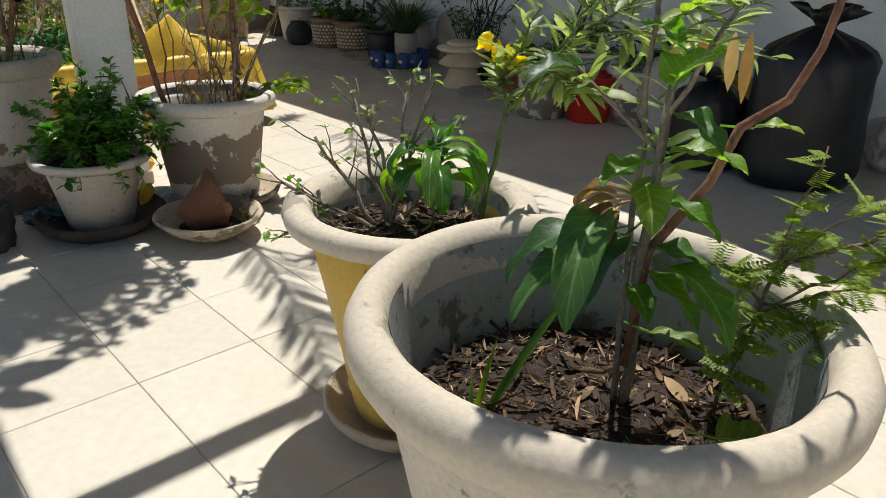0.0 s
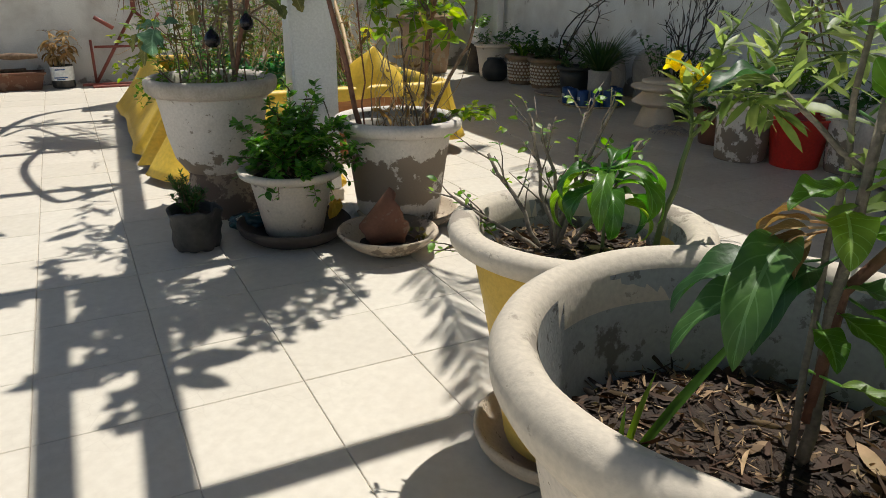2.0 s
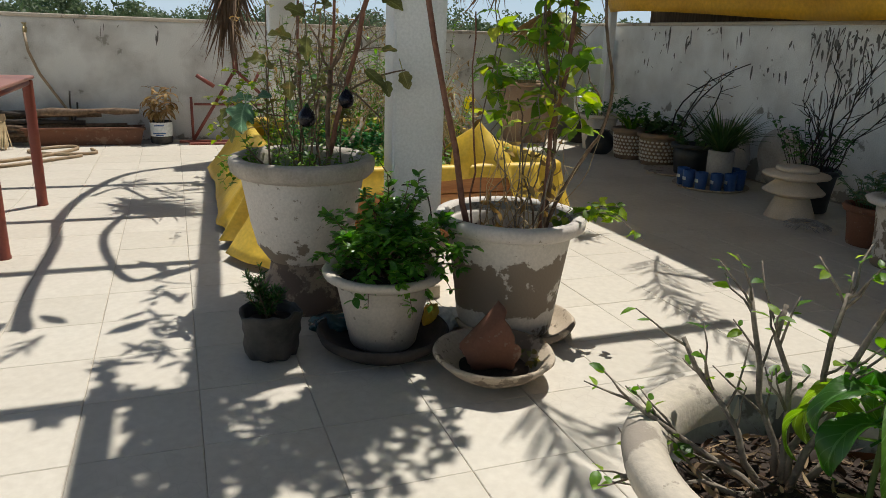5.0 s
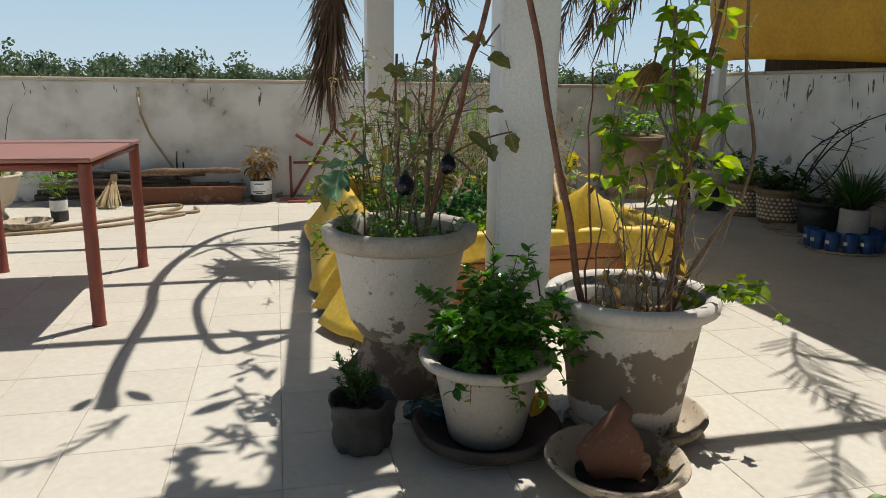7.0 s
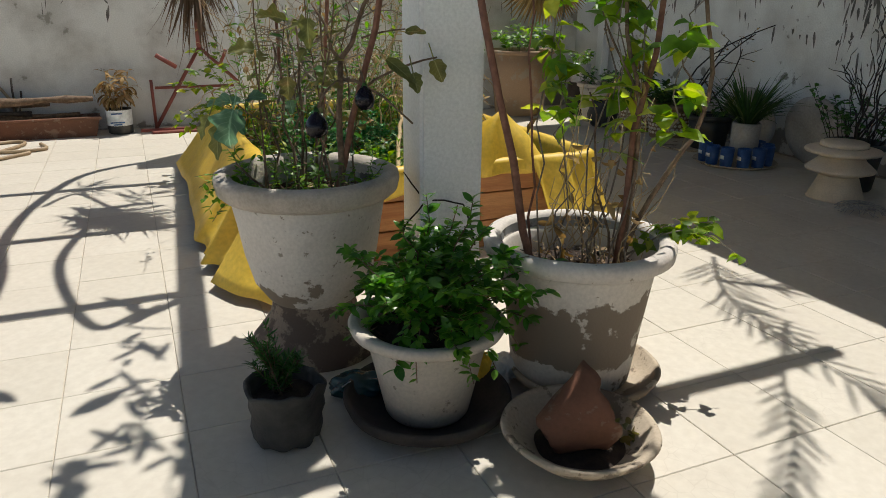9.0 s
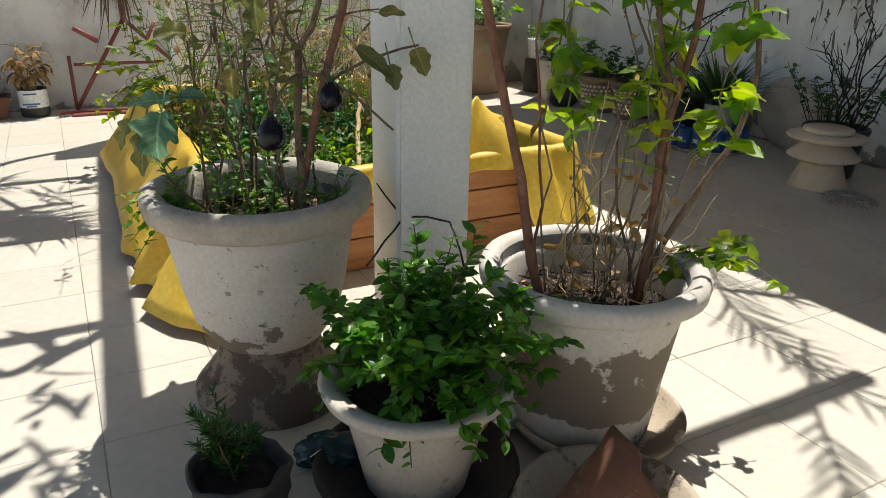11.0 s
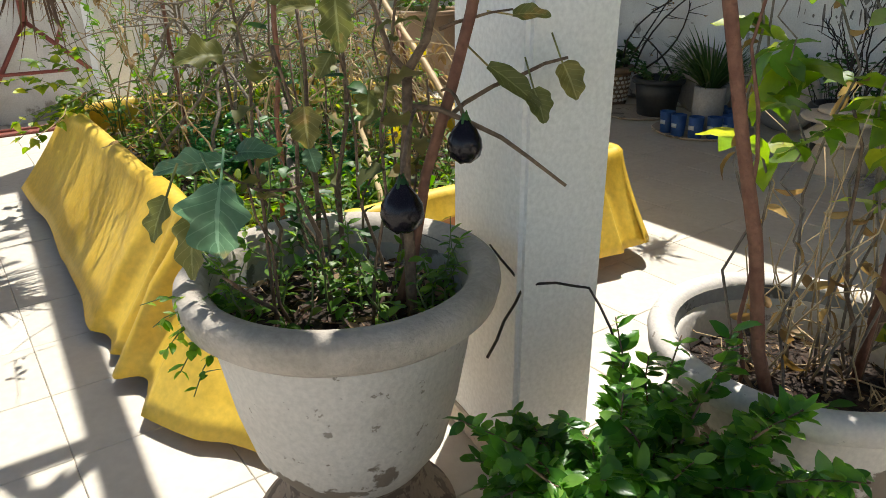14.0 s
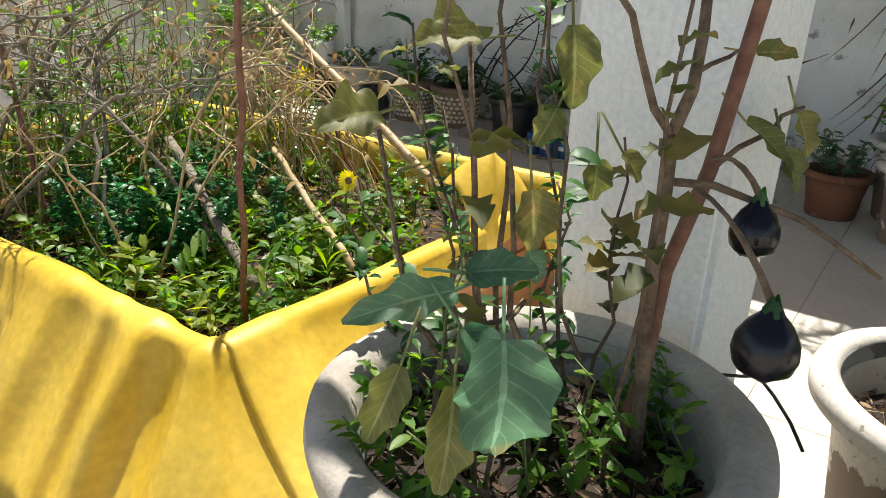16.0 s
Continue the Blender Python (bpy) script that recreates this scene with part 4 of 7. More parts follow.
verts, faces = [], []
n_pts = 0
for k, (u, w, nu, nw) in enumerate(rim_path):
    row = sheet_profile(u, w, nu, nw)
    n_pts = len(row)
    verts += row
n_rim = len(rim_path)
for k in range(n_rim):
    for j in range(n_pts - 1):
        a, b = k * n_pts + j, ((k + 1) % n_rim) * n_pts + j
        faces.append((a, b, b + 1, a + 1))
sheet = solo("yellow_sheet", raw_mesh("yellow_sheet", verts, faces), M_SHEET, at(0, 0), "bright yellow plastic sheet draped in folds over the bed", "plastic sheet")
mod = sheet.modifiers.new("thickness", "SOLIDIFY")
mod.thickness = 0.003
# loose peaked fold of sheet standing up at the end by the column
verts, faces = [], []
for i in range(25):
    t = i / 24
    for j in range(13):
        q = j / 12
        peak = 0.27 * max(0.0, 1 - abs(t - 0.40) / 0.60) ** 0.75
        u = 2.70 + 0.46 * t + 0.03 * math.sin(q * 4 + t * 3)
        w = BW0 + 0.14 - 0.19 * q + 0.022 * math.sin(t * 12 + q * 2.5)
        verts.append((u, w, BH + 0.035 + peak * math.sin(math.pi * min(1, 0.15 + 0.85 * q)) ** 0.8 * (1 - 0.15 * q) - 0.09 * q ** 3))
for i in range(24):
    for j in range(12):
        a = i * 13 + j
        faces.append((a, a + 1, a + 14, a + 13))
fold_ob = solo("sheet_fold", raw_mesh("sheet_fold", verts, faces), M_SHEET, at(0, 0), "loose yellow sheet peaking over the bed corner", "plastic sheet")
fold_ob.modifiers.new("thickness", "SOLIDIFY").thickness = 0.003

# ---- plants ----
def along(pts, s):
    n = len(pts) - 1
    i = min(n - 1, int(s * n))
    return pts[i].lerp(pts[i + 1], s * n - i), (pts[i + 1] - pts[i]).normalized()


def stems_mesh(parent, stems, material, name="stems", seg=5, label=""):
    if len(stems) <= 30:      # few enough to tell apart: one part each
        one = {"twigs": "twig", "stems": "stem", "vine_stems": "vine", "branches": "branch", "dry_stems": "dry_stem", "bare_twigs": "bare_twig", "bare_stems": "bare_stem", "strands": "strand"}.get(name, name)
        for pts, r0, r1 in stems:
            n = len(pts)
            part(one, tube(pts, [r0 + (r1 - r0) * i / (n - 1) for i in range(n)], seg, one), material, parent, label)
        return
    v, f = [], []
    for pts, r0, r1 in stems:
        n = len(pts)
        tube_data(pts, [r0 + (r1 - r0) * i / (n - 1) for i in range(n)], seg, v, f)
    part("brushwood", raw_mesh("brushwood", v, f), material, parent, label, "stuff")


def leaves_on(stems, r, per, length, width, kind, s0=0.2, out=0.8, droop=(0.1, 0.7), data=None, rise=0.3, wave=0.3, fold=0.25):
    v, f = data or ([], [])
    for pts, _, _ in stems:
        for _ in range(per):
            p, d = along(pts, r.uniform(s0, 1.0))
            way = (d * rise + unit(r, -0.5, 0.6) * out).normalized()
            ln = r.uniform(*length)
            leaf_data(v, f, p, way, Vector((0, 0, 1)) + unit(r) * 0.5, ln, ln * r.uniform(*width), kind, r.uniform(*droop), fold, 0, wave)
    return v, f


def plant_thing(name, x, y, z, label, group=""):
    return thing(name, pose(x, y, z), label, "plant", group)


# dense small-leaved bush in the cream pot
r = random.Random(41)
bush = plant_thing("jasmine_bush", POT_C[0], POT_C[1], 0.286, "dense glossy green bush with small leaves in the cream pot")
stems = []
for k in range(70):
    d = unit(r, 0.0, 1.0)
    tip = Vector((d.x * 0.36, d.y * 0.33, 0.04 + d.z * 0.33)) * r.uniform(0.65, 1.05)
    if r.random() < 0.4:
        tip += Vector((0.07, 0.02, 0.04))
    base = Vector((r.uniform(-0.05, 0.05), r.uniform(-0.05, 0.05), 0))
    stems.append((bend(base, tip, 5, 0.05, 0.015, r), 0.004, 0.0015))
for tip in ((0.22, -0.12, -0.06), (0.26, -0.05, -0.04), (0.10, -0.24, -0.03), (0.02, -0.22, -0.02), (0.29, 0.05, 0.0), (-0.06, 0.10, 0.42), (0.12, 0.06, 0.44), (0.05, 0.1, 0.40)):
    stems.append((bend((0, 0, 0), tip, 6, 0.12 if tip[2] < 0.1 else 0.0, 0.012, r), 0.004, 0.0015))
stems_mesh(bush, stems, M_BARK, "twigs", 4)
v, f = leaves_on(stems, r, 52, (0.020, 0.052), (0.42, 0.6), "ovate", 0.3, 0.9, (-0.2, 0.7), None, 0.4)
part("foliage", raw_mesh("foliage", v, f), M_LEAF_BUSH, bush, "small glossy leaves", "stuff")
v, f = [], []
for k in range(6):
    a = radians(200 + 24 * k)
    leaf_data(v, f, (-0.10, 0.16, 0.12), (math.cos(a), math.sin(a), 0.5), (0, 0, 1), r.uniform(0.13, 0.19), 0.06, "lance", 1.4, 0.3)
part("broad_leaf", raw_mesh("broad_leaf", v, f), M_LEAF_DARK, bush, "long dark drooping leaves")

# rosemary in the grow bag
rosemary = thing("rosemary", pose(-1.745, 3.245, 0.148), "small dark rosemary sprig in the grow bag", "plant")
stems = [(bend((r.uniform(-0.03, 0.03), r.uniform(-0.03, 0.03), 0), (r.uniform(-0.09, 0.06), r.uniform(-0.06, 0.06), r.uniform(0.10, 0.19)), 4, 0, 0.006, r), 0.003, 0.0015) for _ in range(20)]
stems_mesh(rosemary, stems, M_BARK, "twigs", 4)
v, f = leaves_on(stems, r, 60, (0.02, 0.036), (0.14, 0.22), "blade", 0.1, 0.9, (-0.3, 0.3), None, 0.7)
part("foliage", raw_mesh("foliage", v, f), M_LEAF_DARK, rosemary, "needle leaves", "stuff")

# climbing beans in the white pot
beans = plant_thing("bean_vine", -1.085, 4.015, 0.385, "climbing bean vine with bright lime leaves on sticks")
r = random.Random(43)
for base, tip, rad in (((-0.06, -0.20, 0.0), (-0.52, -0.24, 1.85), 0.013), ((0.12, 0.02, 0), (0.26, 0.20, 2.2), 0.010), ((-0.13, -0.10, 0), (-0.20, -0.02, 0.95), 0.0045)):
    part("stake", tube(bend(base, tip, 9, 0, 0.016, r), [rad] * 3 + [rad * 0.9] * 4 + [rad * 0.7] * 3, 7, "stake"), M_BARK_RED, beans, "red-brown wooden stick")
vines = []
for base, tip in (((-0.08, 0.05, 0), (-0.25, 0.22, 1.5)), ((0.0, 0.08, 0), (0.02, 0.28, 1.9)), ((0.05, 0.06, 0), (0.22, 0.2, 2.0)), ((0.10, 0.02, 0), (0.24, 0.12, 1.7)), ((0.02, 0.0, 0), (0.08, 0.15, 1.3)),
                  ((0.06, -0.05, 0), (0.12, 0.02, 1.1)), ((0.15, -0.05, 0), (0.36, -0.06, 1.1)), ((-0.02, -0.08, 0), (-0.12, 0.05, 0.85)), ((0.12, 0.08, 0), (0.05, 0.3, 1.6)), ((-0.12, -0.02, 0), (-0.3, 0.25, 1.75))):
    vines.append((bend(base, tip, 14, 0, 0.035, r), 0.0036, 0.0016))
runner = [(bend((0.10, 0.05, 0.02), (0.52, 0.22, 0.06), 8, 0.13, 0.015, r), 0.004, 0.0015), (bend((0.14, 0.08, 0.05), (0.40, 0.28, 0.16), 7, 0.06, 0.015, r), 0.003, 0.0015)]
sticks = [(curve_through([(0.12, 0.05, 0), (0.17, 0.08, 0.20), (0.27, 0.13, 0.42), (0.31, 0.16, 0.50), (0.335, 0.17, 0.68), (0.29, 0.15, 0.92), (0.27, 0.13, 1.3)], 3), 0.010, 0.006),
          (curve_through([(0.13, 0.04, 0), (0.15, 0.06, 0.35), (0.14, 0.06, 0.62), (0.09, 0.04, 0.80), (0.07, 0.03, 1.15)], 3), 0.010, 0.006), (bend((0.14, 0.06, 0.60), (0.02, 0.0, 0.86), 5, 0, 0.012, r), 0.005, 0.003),
          (bend((0.30, 0.15, 0.62), (0.22, 0.10, 0.78), 4, 0, 0.008, r), 0.004, 0.002), (bend((0.10, 0.02, 0.10), (0.0, 0.0, 0.62), 7, 0, 0.02, r), 0.005, 0.003)]
stems_mesh(beans, vines + runner, M_TWIG_GREY, "vine_stems", 5)
stems_mesh(beans, sticks, M_BARK, "twigs", 6)


def trifoliate(data, r, p, size, kind="heart"):
    """A bean leaf: three leaflets on a stalk end."""
    v, f = data
    d = unit(r, -0.7, 0.3)
    up = Vector((0, 0, 1)) + unit(r) * 0.6
    side = d.cross(up).normalized()
    for way in (d, (d * 0.35 + side).normalized(), (d * 0.35 - side).normalized()):
        leaf_data(v, f, p + way * size * 0.12, way, up, size * r.uniform(0.8, 1.1), size * r.uniform(0.6, 0.8), kind, r.uniform(0.1, 0.9), 0.25, 0, 0.3)


data = ([], [])
for pts, _, _ in vines:
    for _ in range(8):
        p, d = along(pts, 0.24 + 0.76 * r.random() ** 0.7)
        trifoliate(data, r, p + unit(r) * r.uniform(0.015, 0.06), r.uniform(0.06, 0.10))
for pts, _, _ in runner:
    for _ in range(12):
        p, d = along(pts, r.uniform(0.25, 1.0))
        trifoliate(data, r, p + unit(r) * 0.02, r.uniform(0.04, 0.065))
part("foliage", raw_mesh("foliage", *data), M_LEAF_LIME, beans, "lime bean leaves in threes", "stuff")
# a darker green stands in for leaves shaded within the vine
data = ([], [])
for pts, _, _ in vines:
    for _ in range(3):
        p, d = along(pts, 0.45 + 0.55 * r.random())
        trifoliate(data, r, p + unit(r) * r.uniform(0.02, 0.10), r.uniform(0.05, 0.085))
part("shaded_foliage", raw_mesh("shaded_foliage", *data), M_LEAF, beans, "bean leaves in a darker green for shade", "stuff")
data = ([], [])
for pts, _, _ in vines:
    for _ in range(7):
        p, d = along(pts, r.uniform(0.02, 0.45))
        leaf_data(*data, p, unit(r, -1, 0.2), unit(r), r.uniform(0.03, 0.07), 0.02, "ovate", 1.2, 0.5, 0, 0.4)
part("dry_leaves", raw_mesh("dry_leaves", *data), M_LEAF_DRY, beans, "shrivelled brown leaves", "stuff")

# dry tangle at the foot of the beans
stems = []
for k in range(34):
    b = Vector((r.uniform(-0.12, 0.18), r.uniform(-0.1, 0.15), r.uniform(0, 0.15)))
    stems.append((bend(b, b + Vector((r.uniform(-0.2, 0.25), r.uniform(-0.15, 0.2), r.uniform(0.0, 0.55))), 6, r.uniform(-0.06, 0.12), 0.03, r), 0.0025, 0.0012))
stems_mesh(beans, stems, M_STRAW, "stems", 4)
# the vine's crown, spread over the beams
crown = thing("vine_crown", at(0, 0, 0), "bean vine crown sprawling over the pergola beams", "plant")
r2 = random.Random(44)
data = ([], [])
lines = []
for k in range(13):
    a = Vector((r2.uniform(1.88, 2.30), r2.uniform(2.95, 4.2), PERGOLA_Z + r2.uniform(0.08, 0.3)))
    pts = bend(a, a + Vector((r2.uniform(-0.2, 0.35), r2.uniform(-0.5, 0.5), r2.uniform(-0.2, 0.25))), 7, 0.05, 0.05, r2)
    lines.append((pts, 0.006, 0.003))
    for _ in range(5):
        p, d = along(pts, r2.random())
        trifoliate(data, r2, p, r2.uniform(0.05, 0.09))
for k in range(26):      # the thick of the crown
    s = r2.random()
    p = Vector((1.96 + 0.14 * s + r2.gauss(0, 0.06), 4.0 - 0.95 * r2.random(), PERGOLA_Z + r2.uniform(0.05, 0.28)))
    trifoliate(data, r2, p, r2.uniform(0.06, 0.10))
for k in range(1050):    # the dense mat beside the column
    u = r2.uniform(2.0, 2.86)
    p = Vector((u, 3.12 + 0.63 * (u - 2.17) + (0.80 if u < 2.35 else 0.42) * r2.random(), PERGOLA_Z + r2.uniform(-0.12, 0.10)))
    trifoliate(data, r2, p, r2.uniform(0.03, 0.06))
for k in range(150):     # thinner sprays at its edge
    u = r2.uniform(2.42, 2.92)
    p = Vector((u, 3.10 + 0.63 * (u - 2.17) - 0.30 * r2.random() ** 1.4, PERGOLA_Z + r2.uniform(-0.12, 0.10)))
    trifoliate(data, r2, p, r2.uniform(0.025, 0.05))
for k in range(34):      # pointed sprays along the outer side
    p = Vector((r2.uniform(1.96, 2.16), r2.uniform(4.15, 5.1), PERGOLA_Z + r2.uniform(0.0, 0.1)))
    leaf_data(*data, p, (r2.uniform(-1.0, 0.1), r2.uniform(-1.0, 1.0), 0.1), (0, 0, 1), r2.uniform(0.07, 0.19), r2.uniform(0.02, 0.035), "lance", 0.3, 0.2)
for p, way, ln, wd in (((2.16, 3.08, 0.0), (1.0, -0.25, -0.1), 0.27, 0.13), ((2.18, 3.0, 0.02), (0.7, -0.8, 0.0), 0.20, 0.10), ((2.05, 2.9, 0.0), (0.4, -1.0, 0.0), 0.18, 0.08), ((1.97, 4.62, 0.0), (-1.0, -0.7, 0.0), 0.22, 0.08)):
    leaf_data(*data, Vector(p) + Vector((0, 0, PERGOLA_Z)), way, (0, 0, 1), ln, wd, "ovate", 0.2, 0.15)
stems_mesh(crown, lines, M_BARK, "stems", 4)
part("foliage", raw_mesh("foliage", *data), M_LEAF_LIME, crown, "", "stuff")

# aubergine plant in the tall pot; r to the right of the walk, f away from it
RIGHT, AHEAD = Vector((0.96, 0.27, 0)), Vector((-0.27, 0.96, 0))


def rf(a, b, z):
    return RIGHT * a + AHEAD * b + Vector((0, 0, z))


egg = plant_thing("aubergine_plant", -2.016, 3.763, 0.58, "aubergine plant with large grey-green leaves and dark fruit")
r = random.Random(47)
wood = [(bend(rf(0.14, -0.03, 0), rf(0.14, 0.0, 0.50), 6, 0, 0.008, r), 0.012, 0.010),
        (bend(rf(0.14, 0.0, 0.50), rf(0.30, 0.12, 0.85), 6, 0, 0.012, r), 0.009, 0.005), (bend(rf(0.14, 0.0, 0.50), rf(0.04, 0.02, 0.68), 5, 0, 0.01, r), 0.006, 0.004),
        (bend(rf(0.14, 0.0, 0.44), rf(0.42, -0.12, 0.32), 5, 0.03, 0.008, r), 0.006, 0.003), (bend(rf(-0.06, 0.10, 0), rf(-0.08, 0.16, 0.60), 6, 0, 0.015, r), 0.006, 0.004),
        (bend(rf(-0.02, -0.02, 0), rf(-0.10, 0.0, 0.55), 6, 0, 0.015, r), 0.006, 0.003), (bend(rf(-0.12, 0.05, 0), rf(-0.22, 0.1, 0.5), 6, 0, 0.015, r), 0.005, 0.003),
        (bend(rf(0.0, 0.14, 0), rf(0.0, 0.22, 0.75), 6, 0, 0.02, r), 0.006, 0.003), (bend(rf(-0.1, -0.08, 0.0), rf(-0.20, -0.14, 0.16), 4, 0.03, 0.01, r), 0.005, 0.003),
        (bend(rf(0.20, 0.02, 0.40), rf(0.45, 0.10, 0.51), 5, 0.02, 0.01, r), 0.005, 0.003), (bend(rf(0.20, 0.05, 0.57), rf(0.34, 0.10, 0.60), 4, 0.0, 0.01, r), 0.004, 0.002), (bend(rf(-0.06, -0.02, 0.30), rf(-0.20, -0.10, 0.36), 5, -0.03, 0.01, r), 0.004, 0.002), (bend(rf(-0.10, -0.05, 0.0), rf(-0.14, -0.12, 0.33), 5, 0.0, 0.01, r), 0.004, 0.002),
        (bend(rf(0.30, 0.18, 0.85), rf(0.42, 0.25, 1.05), 4, 0, 0.01, r), 0.005, 0.003), (bend(rf(0.02, 0.10, 0.72), rf(0.05, 0.15, 1.0), 4, 0, 0.01, r), 0.004, 0.003)]
stems_mesh(egg, wood, M_BARK, "stems", 7)
stick = part("stake", tube(bend(rf(0.10, -0.02, 0), rf(0.40, 0.06, 1.20), 8, 0, 0.008, r), [0.011] * 9, 7), M_BARK_RED, egg, "red-brown support stick")
part("fork", tube(bend(rf(0.30, 0.06, -0.14), rf(0.39, 0.175, -0.02), 4, 0, 0.004, r) + bend(rf(0.39, 0.175, -0.02), rf(0.54, 0.155, -0.015), 4, 0.01, 0.004, r)[1:] + bend(rf(0.54, 0.155, -0.015), rf(0.60, 0.07, -0.14), 3, 0.01, 0.003, r)[1:], 0.0035, 6), M_TWIG_DARK, egg, "dark forked twig")
part("fork", tube(bend(rf(0.39, 0.175, -0.02), rf(0.31, 0.17, 0.09), 3, 0, 0.006, r), [0.0035, 0.003, 0.003, 0.002], 6), M_TWIG_DARK, egg, "dark forked twig")


def fine_leaf(v, f, base, way, up, ln, wd, kind, droop):
    """A large leaf: fine outline, lobed or smooth, with rippled halves either side of the midrib."""
    way = Vector(way).normalized()
    side = way.cross(Vector(up))
    side = side.normalized() if side.length > 1e-3 else way.orthogonal().normalized()
    nor = side.cross(way).normalized()
    n, start, cols = 22, len(v), [k / 5 - 1 for k in range(11)]
    p, d, ph = Vector(base), way.copy(), rng.uniform(0, 6)
    for i in range(n):
        s = i / (n - 1)
        if kind == "lobed":
            h = (math.sin(math.pi * min(1, s * 0.93 + 0.05)) ** 0.6) * (1.22 - 0.62 * s) * (1 + 0.13 * math.sin(s * 17 + ph))
        elif kind == "lance":
            h = math.sin(math.pi * min(1, s ** 0.85 * 0.98 + 0.02)) ** 0.85
        else:
            h = math.sin(math.pi * min(1, s ** 0.75 * 0.98 + 0.02)) ** 0.75
        h = max(0.01, h) * wd / 2
        for q in cols:
            rip = 0.22 * wd * abs(q) + 0.13 * wd * math.sin(s * 13 + q * 2 + ph) * abs(q) ** 2 + 0.035 * wd * abs(math.sin(s * 20 - abs(q) * 4.5)) * (1 - abs(q) ** 4)
            v.append(p + side * h * q + nor * rip * (h / wd * 2))
        t = Matrix.Rotation(-droop / (n - 1) * (0.6 + 0.8 * s), 3, side)
        d, nor = t @ d, t @ nor
        p = p + d * (ln / (n - 1))
    for i in range(n - 1):
        for j in range(10):
            a = start + i * 11 + j
            f.append((a, a + 1, a + 12, a + 11))


def big_leaf(parent, p, way, ln, wd, droop, material, kind="lobed", name="leaf", up=(0, 0, 1)):
    v, f = [], []
    fine_leaf(v, f, p, way, up, ln, wd, kind, droop)
    start = Vector(p) - Vector(way).normalized() * 0.05 + Vector((0, 0, 0.012))
    tube_data([start, Vector(p)], 0.0022, 4, v, f)
    me = raw_mesh(name, v, f)
    uv = me.uv_layers.new(name="leaf")
    for lp in me.loops:
        k = lp.vertex_index
        uv.data[lp.index].uv = (k % 11 / 10, k // 11 / 21) if k < 242 else (0.5, 0.0)
    return part(name, me, material, parent)


FACE = (0.27 * 0.8, -0.96 * 0.8, 0.75)      # towards the walk and up
for a, b, z, da, db, dz, ln, wd, dr in (
        (-0.165, -0.19, 0.350, -0.12, -0.42, -0.85, 0.140, 0.130, 0.8), (-0.185, -0.10, 0.365, -1.0, -0.25, 0.05, 0.140, 0.055, 0.7), (-0.165, -0.08, 0.375, 0.6, -0.3, 0.15, 0.09, 0.055, 0.6),
        (-0.215, -0.19, 0.305, -0.15, -0.25, -0.95, 0.135, 0.065, 0.4), (-0.265, -0.17, 0.325, -0.45, -0.2, -0.85, 0.10, 0.050, 0.5), (-0.19, -0.14, 0.34, 0.5, -0.5, -0.6, 0.10, 0.06, 0.7), (0.29, 0.04, 0.505, 0.85, -0.15, -0.55, 0.145, 0.055, 0.4),
        (-0.052, 0.0, 0.44, 0.05, -0.2, -0.95, 0.085, 0.075, 0.3), (-0.05, 0.0, 0.36, 0.3, -0.3, -0.9, 0.05, 0.045, 0.3), (0.011, 0.05, 0.63, 0.05, -0.2, -0.95, 0.11, 0.075, 0.3), (0.0, 0.05, 0.53, -0.5, -0.2, -0.7, 0.06, 0.05, 0.4),
        (0.065, 0.05, 0.46, -0.1, -0.3, -0.9, 0.06, 0.055, 0.4), (0.085, 0.02, 0.475, 0.5, -0.3, -0.7, 0.05, 0.045, 0.4), (0.379, 0.05, 0.46, 0.3, -0.3, -0.8, 0.075, 0.06, 0.3), (0.44, 0.10, 0.50, 0.4, -0.2, -0.8, 0.085, 0.07, 0.3), (0.34, 0.10, 0.59, 0.9, -0.2, 0.1, 0.08, 0.045, 0.5),
        (-0.02, 0.10, 0.72, -0.5, -0.2, 0.3, 0.11, 0.08, 0.6), (-0.10, 0.12, 0.62, -0.3, -0.5, 0.2, 0.12, 0.09, 0.6), (-0.05, 0.20, 0.60, -0.8, 0.2, 0.1, 0.11, 0.075, 0.7), (0.30, 0.18, 0.85, -0.3, -0.4, 0.2, 0.11, 0.08, 0.8), (0.33, 0.15, 0.80, 0.8, -0.2, -0.2, 0.11, 0.075, 0.8),
        (0.0, 0.22, 0.74, 0.4, -0.5, 0.3, 0.12, 0.09, 0.7), (-0.22, 0.10, 0.52, -0.6, -0.4, 0.1, 0.10, 0.08, 0.8), (0.05, 0.15, 1.0, -0.3, -0.5, 0.3, 0.13, 0.09, 0.5), (0.42, 0.25, 1.05, -0.4, -0.5, 0.1, 0.11, 0.08, 0.7)):
    big_leaf(egg, rf(a, b, z), rf(da, db, dz), ln * 0.92, wd * 0.86, dr, M_LEAF_OLIVE if z > 0.43 else (M_LEAF_OLIVE if a < -0.2 else M_LEAF_GREY), up=FACE)


